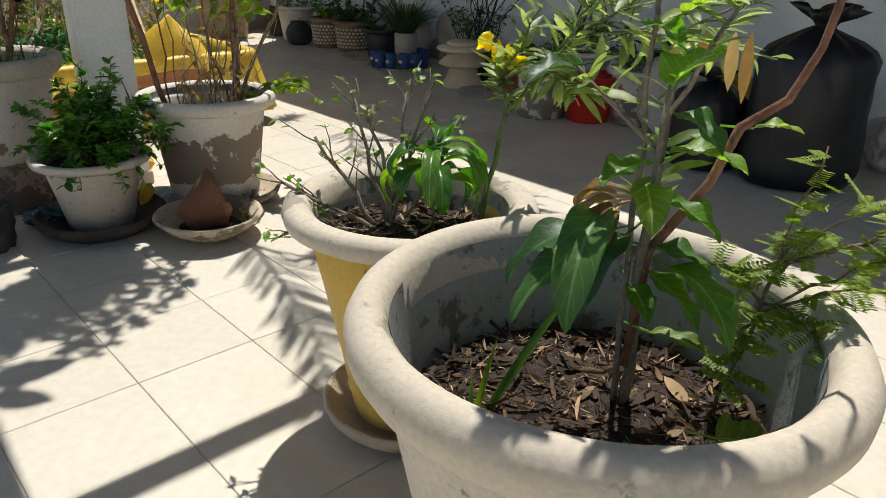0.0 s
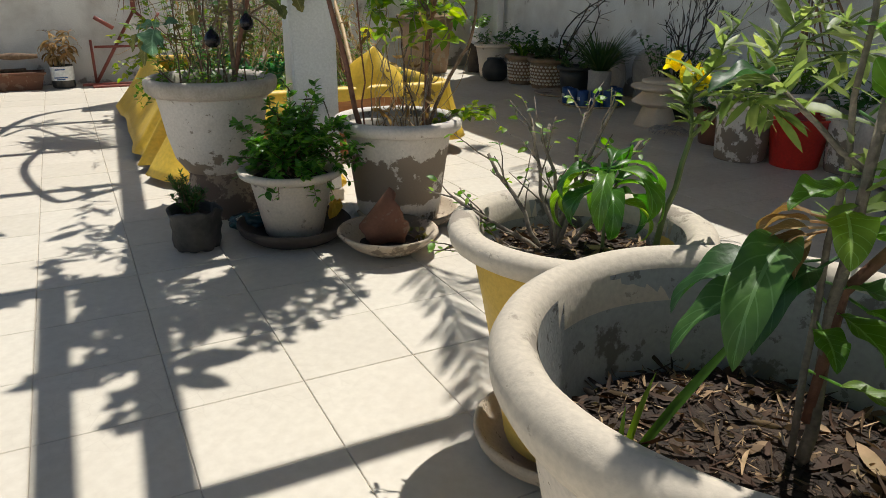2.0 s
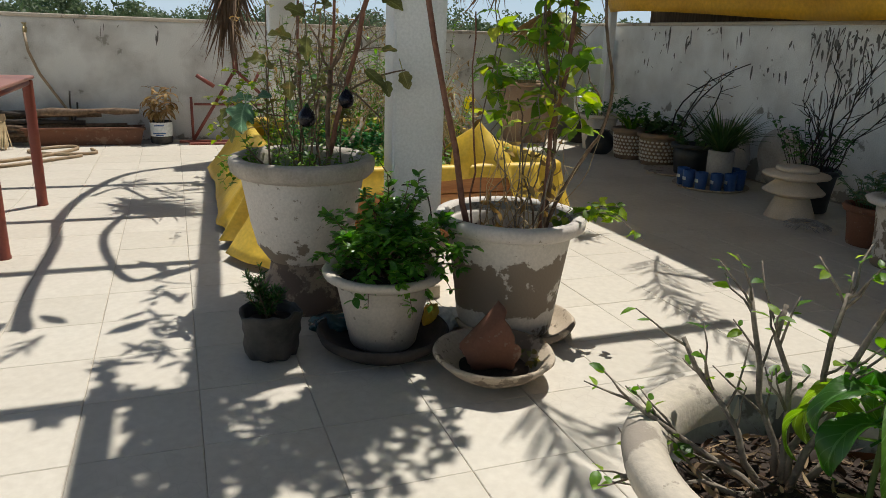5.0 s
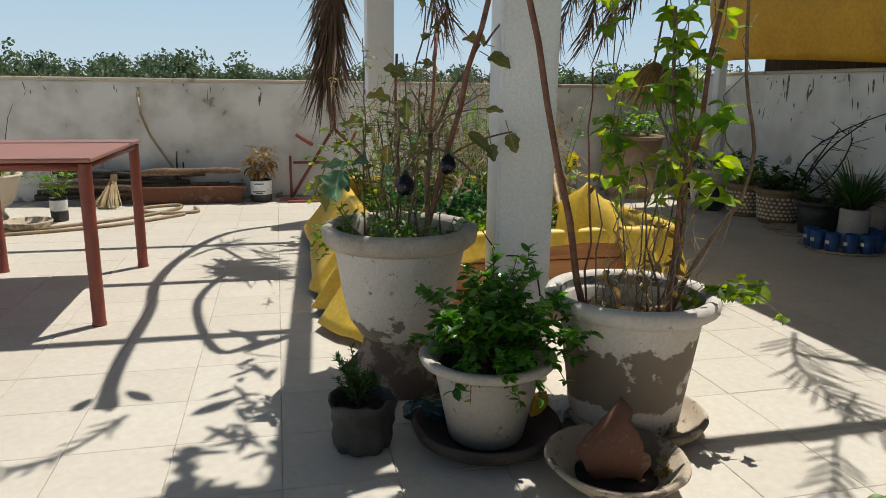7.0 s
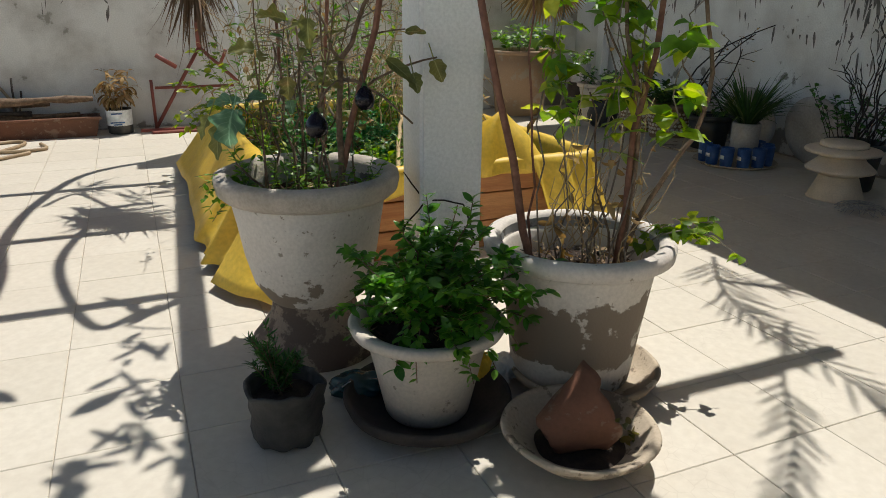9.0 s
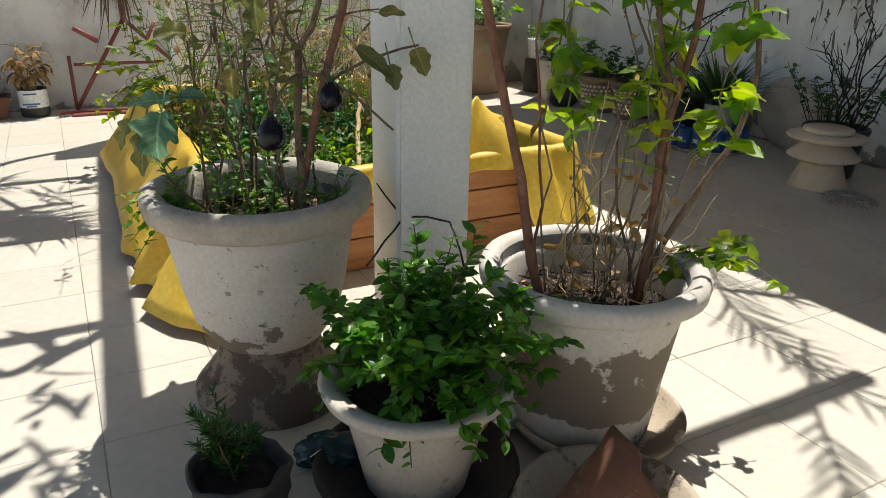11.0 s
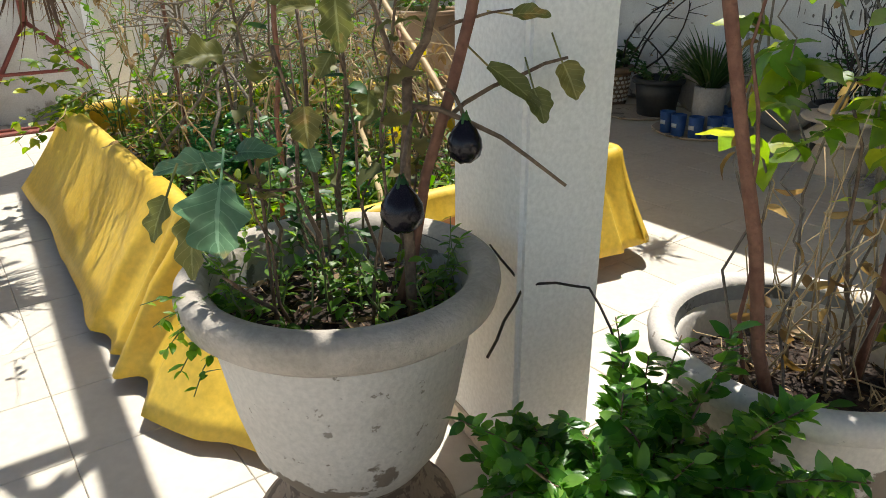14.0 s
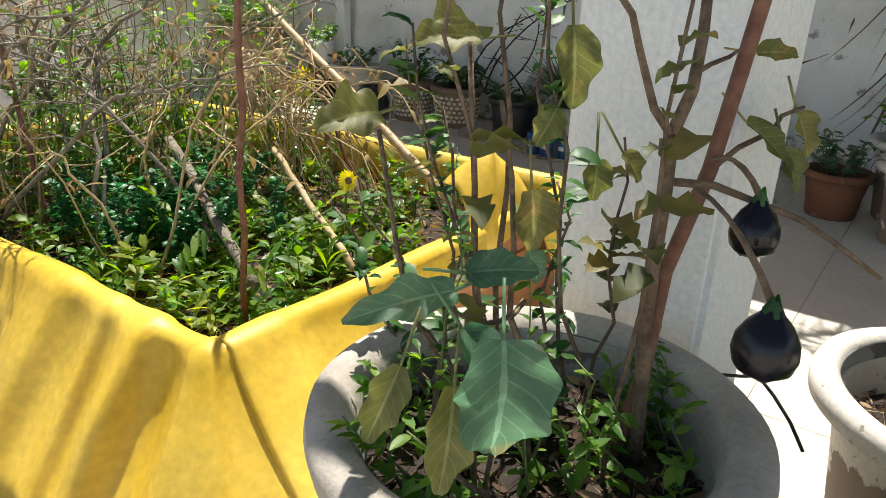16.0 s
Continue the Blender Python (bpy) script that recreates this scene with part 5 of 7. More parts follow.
def aubergine(top, length, radius, m):
    ob = thing("aubergine_fruit", Matrix.Translation(Vector((-2.016, 3.763, 0.58)) + top), "dark purple-black aubergine hanging from its stalk", "vegetable", "aubergines")
    part("fruit", lathe([(0.0005, -length), (radius * 0.5, -length * 0.97), (radius * 0.88, -length * 0.84), (radius, -length * 0.64), (radius * 0.95, -length * 0.44), (radius * 0.70, -length * 0.24), (radius * 0.40, -length * 0.10), (radius * 0.25, 0)], 28, 0.03, 3), M_AUBERGINE, ob)
    part("calyx", lathe([(radius * 0.36, -length * 0.16), (radius * 0.34, -length * 0.06), (radius * 0.2, 0.004), (0.004, 0.012)], 12, 0.12, 5), M_LEAF_DARK, ob, "dark green calyx")
    part("stalk", tube(bend((0, 0, 0), m, 5, 0.02), [0.005, 0.004, 0.004, 0.003, 0.003, 0.003], 6), M_BARK, ob)


aubergine(rf(0.243, -0.065, 0.428), 0.078, 0.032, rf(-0.04, 0.06, 0.04))
aubergine(rf(0.135, -0.225, 0.362), 0.082, 0.036, rf(0.02, 0.18, 0.08))
# weeds and thin stems of the same pot
weeds = plant_thing("pot_weeds", -2.016, 3.763, 0.585, "tangle of thin green weeds in the tall pot")
stems = []
for k in range(30):
    a, q = r.uniform(0, 2 * math.pi), 0.21 * math.sqrt(r.random())
    b = Vector((q * math.cos(a), q * math.sin(a), 0))
    t = b * 1.25 + AHEAD * 0.05 + Vector((r.uniform(-0.06, 0.06), r.uniform(-0.04, 0.06), r.uniform(0.06, 0.42 if k % 9 == 0 else 0.20)))
    stems.append((bend(b, t, 6, 0, 0.02, r), 0.003, 0.0012))
for k in range(5):
    stems.append((bend(rf(-0.18, -0.08, 0.05), rf(-0.36 + 0.03 * k, -0.14 - 0.03 * k, 0.10 - 0.03 * k), 5, 0.03, 0.012, r), 0.002, 0.001))
stems_mesh(weeds, stems, M_STEM, "stems", 4)
v, f = leaves_on(stems, r, 22, (0.016, 0.038), (0.35, 0.55), "ovate", 0.05, 0.9, (0, 0.8), None, 0.3)
part("foliage", raw_mesh("foliage", v, f), M_LEAF, weeds, "", "stuff")
olive = plant_thing("aubergine_shoots", -2.016, 3.763, 0.585, "tall olive shoots with drooping dull leaves in the urn")
stems = []
for k in range(11):
    a, q = r.uniform(0, 2 * math.pi), 0.19 * math.sqrt(r.random())
    b = Vector((q * math.cos(a), q * math.sin(a), 0)) + AHEAD * 0.04
    stems.append((bend(b, b * 1.3 + rf(r.uniform(-0.16, 0.12), r.uniform(0.04, 0.18), r.uniform(0.30, 0.95)), 7, 0, 0.02, r), 0.004, 0.002))
stems_mesh(olive, stems, M_BARK, "stems", 5)
v, f = leaves_on(stems[::3], r, 15, (0.03, 0.075), (0.5, 0.7), "lobed", 0.3, 0.9, (0.3, 1.2), None, 0.3, 0.8)
part("foliage", raw_mesh("foliage", v, f), M_LEAF_OLIVE, olive, "", "stuff")
v, f = leaves_on([q for k, q in enumerate(stems) if k % 3], r, 30, (0.02, 0.05), (0.35, 0.6), "ovate", 0.15, 0.9, (0.1, 1.0), None, 0.3, 0.5)
part("dark_foliage", raw_mesh("dark_foliage", v, f), M_LEAF_DARK, olive, "", "stuff")

# pruned twigs and young mango leaves in the yellow pot
twiggy = plant_thing("pruned_shrub", 0.19, 2.46, 0.55, "pruned shrub of bare grey twigs with a few fresh shoots")
r = random.Random(53)
stems = []
for bx, by, tx, ty, tz in ((-0.06, 0.02, -0.10, 0.05, 0.30), (-0.08, 0.0, -0.24, 0.02, 0.22), (-0.08, -0.02, -0.30, -0.05, 0.12), (-0.05, 0.02, -0.02, 0.07, 0.33), (-0.05, 0.0, 0.05, 0.06, 0.36), (-0.09, -0.02, -0.28, -0.12, 0.02), (-0.03, 0.05, 0.10, 0.16, 0.26), (-0.07, 0.03, -0.16, 0.10, 0.30)):
    main = bend((bx, by, 0), (tx, ty, tz), 5, 0, 0.014, r)
    stems.append((main, 0.0065, 0.004))
    for _ in range(7):
        p, d = along(main, r.uniform(0.25, 1.0))
        stems.append((bend(p, p + (d + unit(r, -0.2, 0.8) * 0.9).normalized() * r.uniform(0.05, 0.13), 3, 0, 0.006, r), 0.0026, 0.0012))
stems_mesh(twiggy, stems, M_TWIG_GREY, "twigs", 6)
v, f = leaves_on(stems, r, 2, (0.012, 0.034), (0.4, 0.6), "ovate", 0.6, 0.8)
part("foliage", raw_mesh("foliage", v, f), M_LEAF, twiggy, "tiny fresh leaves", "stuff")
mango = plant_thing("mango_seedling", 0.25, 2.46, 0.55, "young mango seedling with long drooping glossy leaves")
stems_mesh(mango, [(bend((0, 0, 0), (-0.005, 0.01, 0.24), 4, 0, 0.004, r), 0.005, 0.004)], M_STEM, "stem", 6)
for k in range(15):
    a = 2 * math.pi * k / 15 * 2.4
    el = r.uniform(0.2, 0.9)
    big_leaf(mango, (0.015 * math.cos(a), 0.015 * math.sin(a), 0.14 + 0.10 * (k / 15)), (0.60 * math.cos(a), 0.60 * math.sin(a), el * 0.6), r.uniform(0.15, 0.21), r.uniform(0.042, 0.054), r.uniform(2.7, 3.2), M_LEAF if k % 3 == 0 else M_LEAF_MANGO, "lance")

# flowering shrub that leans out of the yellow pot
cassia = plant_thing("cassia_shrub", 0.36, 2.50, 0.55, "slender flowering shrub with narrow leaves and yellow flowers")
r = random.Random(59)
main = bend((0, 0, 0), (0.05, 0.0, 0.30), 5, 0, 0.006, r)
br = [(main, 0.008, 0.006), (bend(main[-1], (0.03, 0.0, 0.42), 4, 0, 0.006, r), 0.005, 0.003), (bend(main[-1], (0.20, 0.02, 0.48), 5, 0.02, 0.01, r), 0.005, 0.003), (bend((0.12, 0.01, 0.42), (0.50, 0.05, 0.50), 6, 0.02, 0.012, r), 0.004, 0.002),
      (bend((0.10, 0.0, 0.40), (0.22, -0.05, 0.36), 5, 0.02, 0.01, r), 0.004, 0.002), (bend((0.2, 0.02, 0.48), (0.42, 0.0, 0.62), 5, 0, 0.012, r), 0.004, 0.002), (bend((0.15, 0.0, 0.44), (0.30, -0.02, 0.66), 5, 0, 0.012, r), 0.004, 0.002),
      (bend((0.03, 0, 0.36), (0.12, -0.06, 0.55), 4, 0, 0.01, r), 0.004, 0.002), (bend((0.2, 0.02, 0.48), (0.62, -0.02, 0.45), 6, 0.02, 0.012, r), 0.003, 0.002)]
stems_mesh(cassia, br, M_STEM, "stems", 6)
v, f = leaves_on(br[1:], r, 34, (0.05, 0.10), (0.16, 0.26), "lance", 0.1, 0.9, (0.1, 0.9), None, 0.7)
part("foliage", raw_mesh("foliage", v, f), M_LEAF_PALE, cassia, "narrow pale green leaves", "stuff")
for c in ((0.03, 0.0, 0.43), (0.055, -0.01, 0.425), (0.0, 0.01, 0.45)):
    v, f = [], []
    for k in range(9):
        leaf_data(v, f, Vector(c) + unit(r) * 0.012, unit(r, -0.3, 0.9), unit(r), 0.030, 0.026, "heart", 0.8, 0.5)
    part("flower", raw_mesh("flower", v, f), M_FLOWER, cassia, "yellow cassia flower")

# plants of the large cement pot
sap = plant_thing("guava_sapling", 0.66, 1.93, 0.43, "tall dark-stemmed sapling with broad green leaves")
r = random.Random(61)
br = [(bend((0, 0, 0), (-0.02, 0.02, 0.80), 8, 0, 0.008, r), 0.006, 0.004), (bend((0.01, 0, 0), (0.02, 0.01, 0.60), 6, 0, 0.008, r), 0.011, 0.007), (bend((0.02, 0.0, 0.56), (0.10, 0.0, 0.72), 4, 0, 0.008, r), 0.005, 0.003), (bend((0.02, 0.01, 0.5), (-0.12, 0.02, 0.62), 4, 0, 0.008, r), 0.005, 0.003)]
stems_mesh(sap, br, M_TWIG_GREY, "stems", 7)
part("branch", tube([Vector(p) for p in ((0.01, 0, 0.12), (0.02, 0.01, 0.33), (0.10, 0.02, 0.45), (0.13, 0.02, 0.54), (0.19, 0.02, 0.585), (0.22, 0.02, 0.66), (0.235, 0.02, 0.75), (0.26, 0.03, 0.95))], [0.009, 0.009, 0.008, 0.008, 0.007, 0.006, 0.006, 0.004], 7), M_BARK_RED, sap, "bent red-brown branch")
for a, b, z, da, db, dz, ln, wd, dr, mt in (
        (0.02, 0.0, 0.60, 0.2, -0.5, 0.6, 0.12, 0.075, 0.7, M_LEAF), (0.03, 0, 0.50, 0.9, -0.3, 0.2, 0.12, 0.075, 0.8, M_LEAF), (0.03, 0, 0.42, 0.8, -0.3, -0.1, 0.11, 0.07, 0.8, M_LEAF), (0.0, 0, 0.48, -0.6, -0.5, 0.1, 0.10, 0.06, 0.8, M_LEAF),
        (0.02, 0, 0.34, 0.9, -0.2, 0.1, 0.11, 0.06, 0.9, M_LEAF_DARK), (0.05, -0.02, 0.32, 0.4, -0.7, 0.2, 0.19, 0.062, 1.5, M_LEAF), (0.02, 0, 0.30, 0.6, -0.4, -0.2, 0.13, 0.055, 0.8, M_LEAF), (-0.06, 0, 0.40, -0.25, -0.9, 0.2, 0.26, 0.075, 1.9, M_LEAF_DARK),
        (-0.05, 0.02, 0.36, -0.9, -0.3, 0.1, 0.20, 0.07, 1.4, M_LEAF_DARK), (-0.05, -0.02, 0.34, -0.8, -0.6, 0.1, 0.21, 0.06, 1.3, M_LEAF_DARK), (-0.02, -0.02, 0.37, -0.5, -0.8, 0.1, 0.18, 0.06, 1.7, M_LEAF_DARK), (0.04, -0.02, 0.2, 0.8, -0.5, 0.2, 0.12, 0.04, 0.7, M_LEAF),
        (0.0, -0.02, 0.28, 0.2, -0.9, 0.1, 0.09, 0.045, 0.8, M_LEAF), (0.10, 0, 0.72, 0.6, -0.3, 0.3, 0.11, 0.05, 0.7, M_LEAF), (-0.12, 0.02, 0.62, -0.6, -0.5, 0.1, 0.10, 0.05, 0.8, M_LEAF_DARK), (0.02, 0, 0.66, -0.4, -0.5, 0.5, 0.10, 0.05, 0.8, M_LEAF),
        (0.02, 0, 0.7, 0.4, -0.5, 0.4, 0.11, 0.045, 0.8, M_LEAF), (0.03, 0, 0.56, 0.6, -0.6, -0.1, 0.10, 0.06, 0.8, M_LEAF_DARK), (0.15, 0.02, 0.54, 0.7, -0.2, 0.2, 0.07, 0.035, 0.6, M_LEAF), (0.0, 0.0, 0.45, 0.1, -0.8, -0.2, 0.10, 0.06, 0.9, M_LEAF)):
    big_leaf(sap, (a, b, z), (da, db, dz), ln, wd, dr, mt, "ovate" if ln < 0.15 else "lance")
v, f = leaves_on([br[0], br[1], br[2], br[3]], r, 20, (0.05, 0.10), (0.16, 0.28), "lance", 0.6, 0.9, (0.1, 0.9), None, 0.6)
part("foliage", raw_mesh("foliage", v, f), M_LEAF_PALE, sap, "", "stuff")
top = [(bend((-0.02, 0.02, 0.80), (-0.05, -0.02, 1.45), 6, 0, 0.012, r), 0.004, 0.002), (bend((-0.02, 0.02, 0.85), (-0.22, 0.05, 1.35), 6, 0, 0.012, r), 0.004, 0.002), (bend((0.26, 0.03, 0.95), (0.20, 0.02, 1.45), 6, 0, 0.012, r), 0.004, 0.002), (bend((0.0, 0.02, 0.95), (0.10, 0.05, 1.40), 6, 0, 0.012, r), 0.004, 0.002)]
stems_mesh(sap, top, M_TWIG_GREY, "stems", 6)
v, f = leaves_on(top, r, 26, (0.05, 0.10), (0.25, 0.4), "lance", 0.45, 0.9, (0.1, 0.9), None, 0.4)
part("top_foliage", raw_mesh("top_foliage", v, f), M_LEAF, sap, "", "stuff")
for k in range(5):   # withered leaves
    a = radians(150 + 25 * k)
    big_leaf(sap, (-0.04, 0.0, 0.44 - 0.01 * k), (math.cos(a), math.sin(a), 0.2), 0.11, 0.035, 2.6, M_LEAF_DRY, "lance", "withered_leaf")
pods = thing("seed_pod", pose(0.80, 2.12, 1.09), "brown bean-like dry seed pods on a twig", "seed pod")
for k, (dx, ln) in enumerate(((0, 0.10), (0.025, 0.12), (-0.045, 0.06))):
    v, f = [], []
    leaf_data(v, f, (dx, 0, 0), (0.05, 0, -1), (0, -1, 0), ln, 0.022, "lance", 0.1, -0.4)
    part("pod", raw_mesh("pod", v, f), M_LEAF_DRY, pods)
part("twig", tube(bend((-0.06, 0, 0.012), (0.2, 0.05, 0.10), 5, 0.01), 0.003, 5), M_TWIG_GREY, pods)

fern = plant_thing("acacia_shoot", 0.83, 1.93, 0.43, "feathery acacia shoot with tiny paired leaflets")
r = random.Random(67)
arms = [(bend((0, 0, 0.0), (0.06, 0.0, 0.36), 5, 0, 0.01, r), 0.004, 0.003), (bend((0.04, 0, 0.28), (0.09, 0.02, 0.52), 5, 0, 0.008, r), 0.003, 0.0015), (bend((0.04, 0, 0.24), (0.22, -0.02, 0.36), 6, 0.02, 0.008, r), 0.003, 0.0015), (bend((0.0, 0, 0.3), (0.32, 0.06, 0.42), 7, 0.0, 0.01, r), 0.005, 0.004),
        (bend((0.04, 0, 0.26), (-0.06, -0.04, 0.34), 5, 0.02, 0.008, r), 0.003, 0.0015), (bend((0.04, 0, 0.26), (0.12, -0.08, 0.22), 5, 0.02, 0.008, r), 0.003, 0.0015), (bend((0.05, 0, 0.3), (0.16, 0.0, 0.44), 5, 0.01, 0.008, r), 0.003, 0.0015), (bend((0.03, 0, 0.22), (-0.02, -0.10, 0.16), 5, 0.02, 0.008, r), 0.003, 0.0015), (bend((0.05, 0, 0.25), (0.26, 0.04, 0.28), 5, 0.02, 0.008, r), 0.003, 0.0015)]
stems_mesh(fern, arms, M_BARK, "stems", 5)
v, f = [], []
for pts, _, _ in arms:
    for _ in range(15):
        p, d = along(pts, r.uniform(0.2, 1.0))
        ax = (d * 0.3 + unit(r, -0.5, 0.5)).normalized()
        ln = r.uniform(0.03, 0.06)
        side = ax.cross(Vector((0, 0, 1)) + unit(r) * 0.3).normalized()
        for i in range(9):
            for sg in (-1, 1):
                leaf_data(v, f, p + ax * ln * i / 8, side * sg + ax * 0.3, (0, 0, 1), 0.013, 0.0058, "blade", 0.1, 0.1)
part("foliage", raw_mesh("foliage", v, f), M_LEAF_FERN, fern, "rows of tiny leaflets", "stuff")
shoot = plant_thing("onion_shoot", 0.42, 1.85, 0.43, "slender green onion shoot")
for tip, w in (((0.14, 0.06, 0.30), 0.016), ((0.01, 0.0, 0.17), 0.012), ((-0.02, 0.02, 0.10), 0.01)):
    v, f = [], []
    leaf_data(v, f, (0, 0, 0), tip, (-0.3, -0.8, 0.3), Vector(tip).length * 1.05, w, "blade", 0.5, 0.6)
    part("blade", raw_mesh("blade", v, f), M_LEAF, shoot)
young = plant_thing("young_seedling", 0.68, 1.76, 0.43, "low seedling with round toothed leaves")
for a, ln, wd, z, dz in ((0, 0.10, 0.02, 0.03, 0.4), (10, 0.12, 0.09, 0.09, -0.1), (70, 0.08, 0.06, 0.04, 0.2), (140, 0.09, 0.05, 0.03, 0.3), (200, 0.08, 0.06, 0.04, 0.1), (260, 0.07, 0.05, 0.03, 0.1), (310, 0.08, 0.05, 0.03, 0.3), (-30, 0.07, 0.05, 0.05, 0.5)):
    p = (0.12, 0.03, z) if wd > 0.08 else (0, 0, z)
    big_leaf(young, p, (math.cos(radians(a)), math.sin(radians(a)), dz), ln, wd, 0.7, M_LEAF, "ovate")

# ---- plants of the raised bed ----
r = random.Random(71)


def bed_point(r, u0=BU0 + 0.1, u1=BU1 - 0.1, w0=BW0 + 0.1, w1=BW1 - 0.1):
    return Vector((r.uniform(u0, u1), r.uniform(w0, w1), 0.31))


def bed_thing(name, label):
    return thing(name, at(0, 0, 0), label, "plant")


# low leafy greens
greens = bed_thing("bed_greens", "low mixed green leaves covering the bed")
stems = []
for k in range(250):
    b = bed_point(r)
    h = r.uniform(0.05, 0.24) * (1.0 + 0.5 * noise.noise(b * 2.0))
    stems.append((bend(b, b + Vector((r.uniform(-0.07, 0.07), r.uniform(-0.07, 0.07), h)), 3, 0, 0.01, r), 0.003, 0.0015))
stems_mesh(greens, stems, M_STEM, "stems", 4)
for lot, mat, size in ((stems[0::3], M_LEAF, (0.022, 0.055)), (stems[1::3], M_LEAF_LIME, (0.03, 0.075)), (stems[2::3], M_LEAF_BUSH, (0.02, 0.05))):
    v, f = leaves_on(lot, r, 19, size, (0.3, 0.55), "ovate", 0.1, 0.9, (0, 0.9), None, 0.4)
    part("foliage", raw_mesh("foliage", v, f), mat, greens, "", "stuff")
litter = bed_thing("bed_litter", "dry brown leaf litter and straw on the bed soil")
v, f = [], []
for k in range(2600):
    p = bed_point(r, BU0 + 0.06, BU1 - 0.06, BW0 + 0.06, BW1 - 0.06) + Vector((0, 0, r.uniform(0.0, 0.045)))
    ln = r.uniform(0.02, 0.07)
    leaf_data(v, f, p, unit(r, -0.2, 0.35), unit(r, 0.3, 1), ln, ln * r.uniform(0.08, 0.4), r.choice(("lance", "blade", "ovate")), r.uniform(-0.8, 0.8), 0.3)
part("litter", raw_mesh("litter", v, f), M_LEAF_DRY, litter, "", "stuff")
# a darker patch of parsley-like leaves
herb = bed_thing("herb_patch", "dense dark green herb patch with cut leaves")
stems = []
for k in range(70):
    b = Vector((2.25 + r.gauss(0, 0.16), 5.75 + r.gauss(0, 0.2), 0.31))
    stems.append((bend(b, b + Vector((r.uniform(-0.12, 0.12), r.uniform(-0.12, 0.12), r.uniform(0.12, 0.30))), 3, 0, 0.01, r), 0.003, 0.0015))
stems_mesh(herb, stems, M_STEM, "stems", 4)
v, f = leaves_on(stems, r, 60, (0.018, 0.04), (0.5, 0.8), "lobed", 0.35, 0.9, (0, 0.9), None, 0.4)
part("foliage", raw_mesh("foliage", v, f), M_LEAF_HERB, herb, "", "stuff")
# upright lettuce-like shoots along the near corner
shoots = bed_thing("leafy_shoots", "bright upright leafy shoots near the bed edge")
v, f = [], []
for k in range(60):
    b = bed_point(r, 1.85, 2.7, 4.95, 5.6)
    for j in range(7):
        leaf_data(v, f, b + Vector((0, 0, 0.015 * j)), unit(r, 0.3, 0.95), (0, 0, 1), r.uniform(0.06, 0.13), r.uniform(0.018, 0.032), "spoon", r.uniform(0.2, 0.8), 0.3)
step_v, step_f = len(v) // 2, len(f) // 2
part("pale_foliage", raw_mesh("pale_foliage", v[:step_v], f[:step_f]), M_LEAF_LIME, shoots, "", "stuff")
part("dark_foliage", raw_mesh("dark_foliage", v[step_v:], [tuple(i - step_v for i in q) for q in f[step_f:]]), M_LEAF, shoots, "", "stuff")
# tall green growth at the far end
tall = bed_thing("tall_greens", "tall thin green stalks at the far end of the bed")
stems = []
for k in range(95):
    b = bed_point(r, 1.8, 3.4, 6.0, 7.2)
    stems.append((bend(b, b + Vector((r.uniform(-0.2, 0.2), r.uniform(-0.2, 0.2), r.uniform(0.35, 1.05))), 6, 0, 0.025, r), 0.004, 0.0015))
stems_mesh(tall, stems, M_STEM, "stems", 4)
v, f = leaves_on(stems, r, 26, (0.03, 0.075), (0.25, 0.42), "lance", 0.15, 0.9, (0.1, 0.9), None, 0.4)
part("foliage", raw_mesh("foliage", v, f), M_LEAF, tall, "", "stuff")
# dry tangle
tangle = bed_thing("dry_stalks", "tangle of dry brown stalks leaning over the bed")
stems = []
for k in range(75):
    b = bed_point(r, 1.9, 3.4, 5.4, 7.2)
    d = Vector((r.uniform(-0.5, 0.5), r.uniform(-0.6, 0.5), r.uniform(0.3, 1.15)))
    main = bend(b, b + d, 7, r.uniform(-0.05, 0.25), 0.03, r)
    stems.append((main, r.uniform(0.003, 0.007), 0.0018))
    for _ in range(3):
        p, dd = along(main, r.uniform(0.3, 1.0))
        stems.append((bend(p, p + unit(r, -0.6, 0.6) * r.uniform(0.12, 0.4), 4, -0.03, 0.02, r), 0.0025, 0.0012))
for k in range(75):
    b = Vector((2.75 + r.gauss(0, 0.12), 5.75 + r.gauss(0, 0.15), 0.62 + r.uniform(0, 0.35)))
    stems.append((bend(b, b + Vector((r.uniform(-0.2, 0.5), r.uniform(-0.5, 0.2), -r.uniform(0.15, 0.6))), 5, 0.12, 0.03, r), 0.0042, 0.0018))
stems_mesh(tangle, stems, M_STRAW, "stalks", 4)
v, f = leaves_on(stems[::2], r, 4, (0.03, 0.07), (0.2, 0.4), "lance", 0.2, 0.9, (0.5, 2.0), None, 0.2)
part("dry_leaves", raw_mesh("dry_leaves", v, f), M_LEAF_DRY, tangle, "", "stuff")
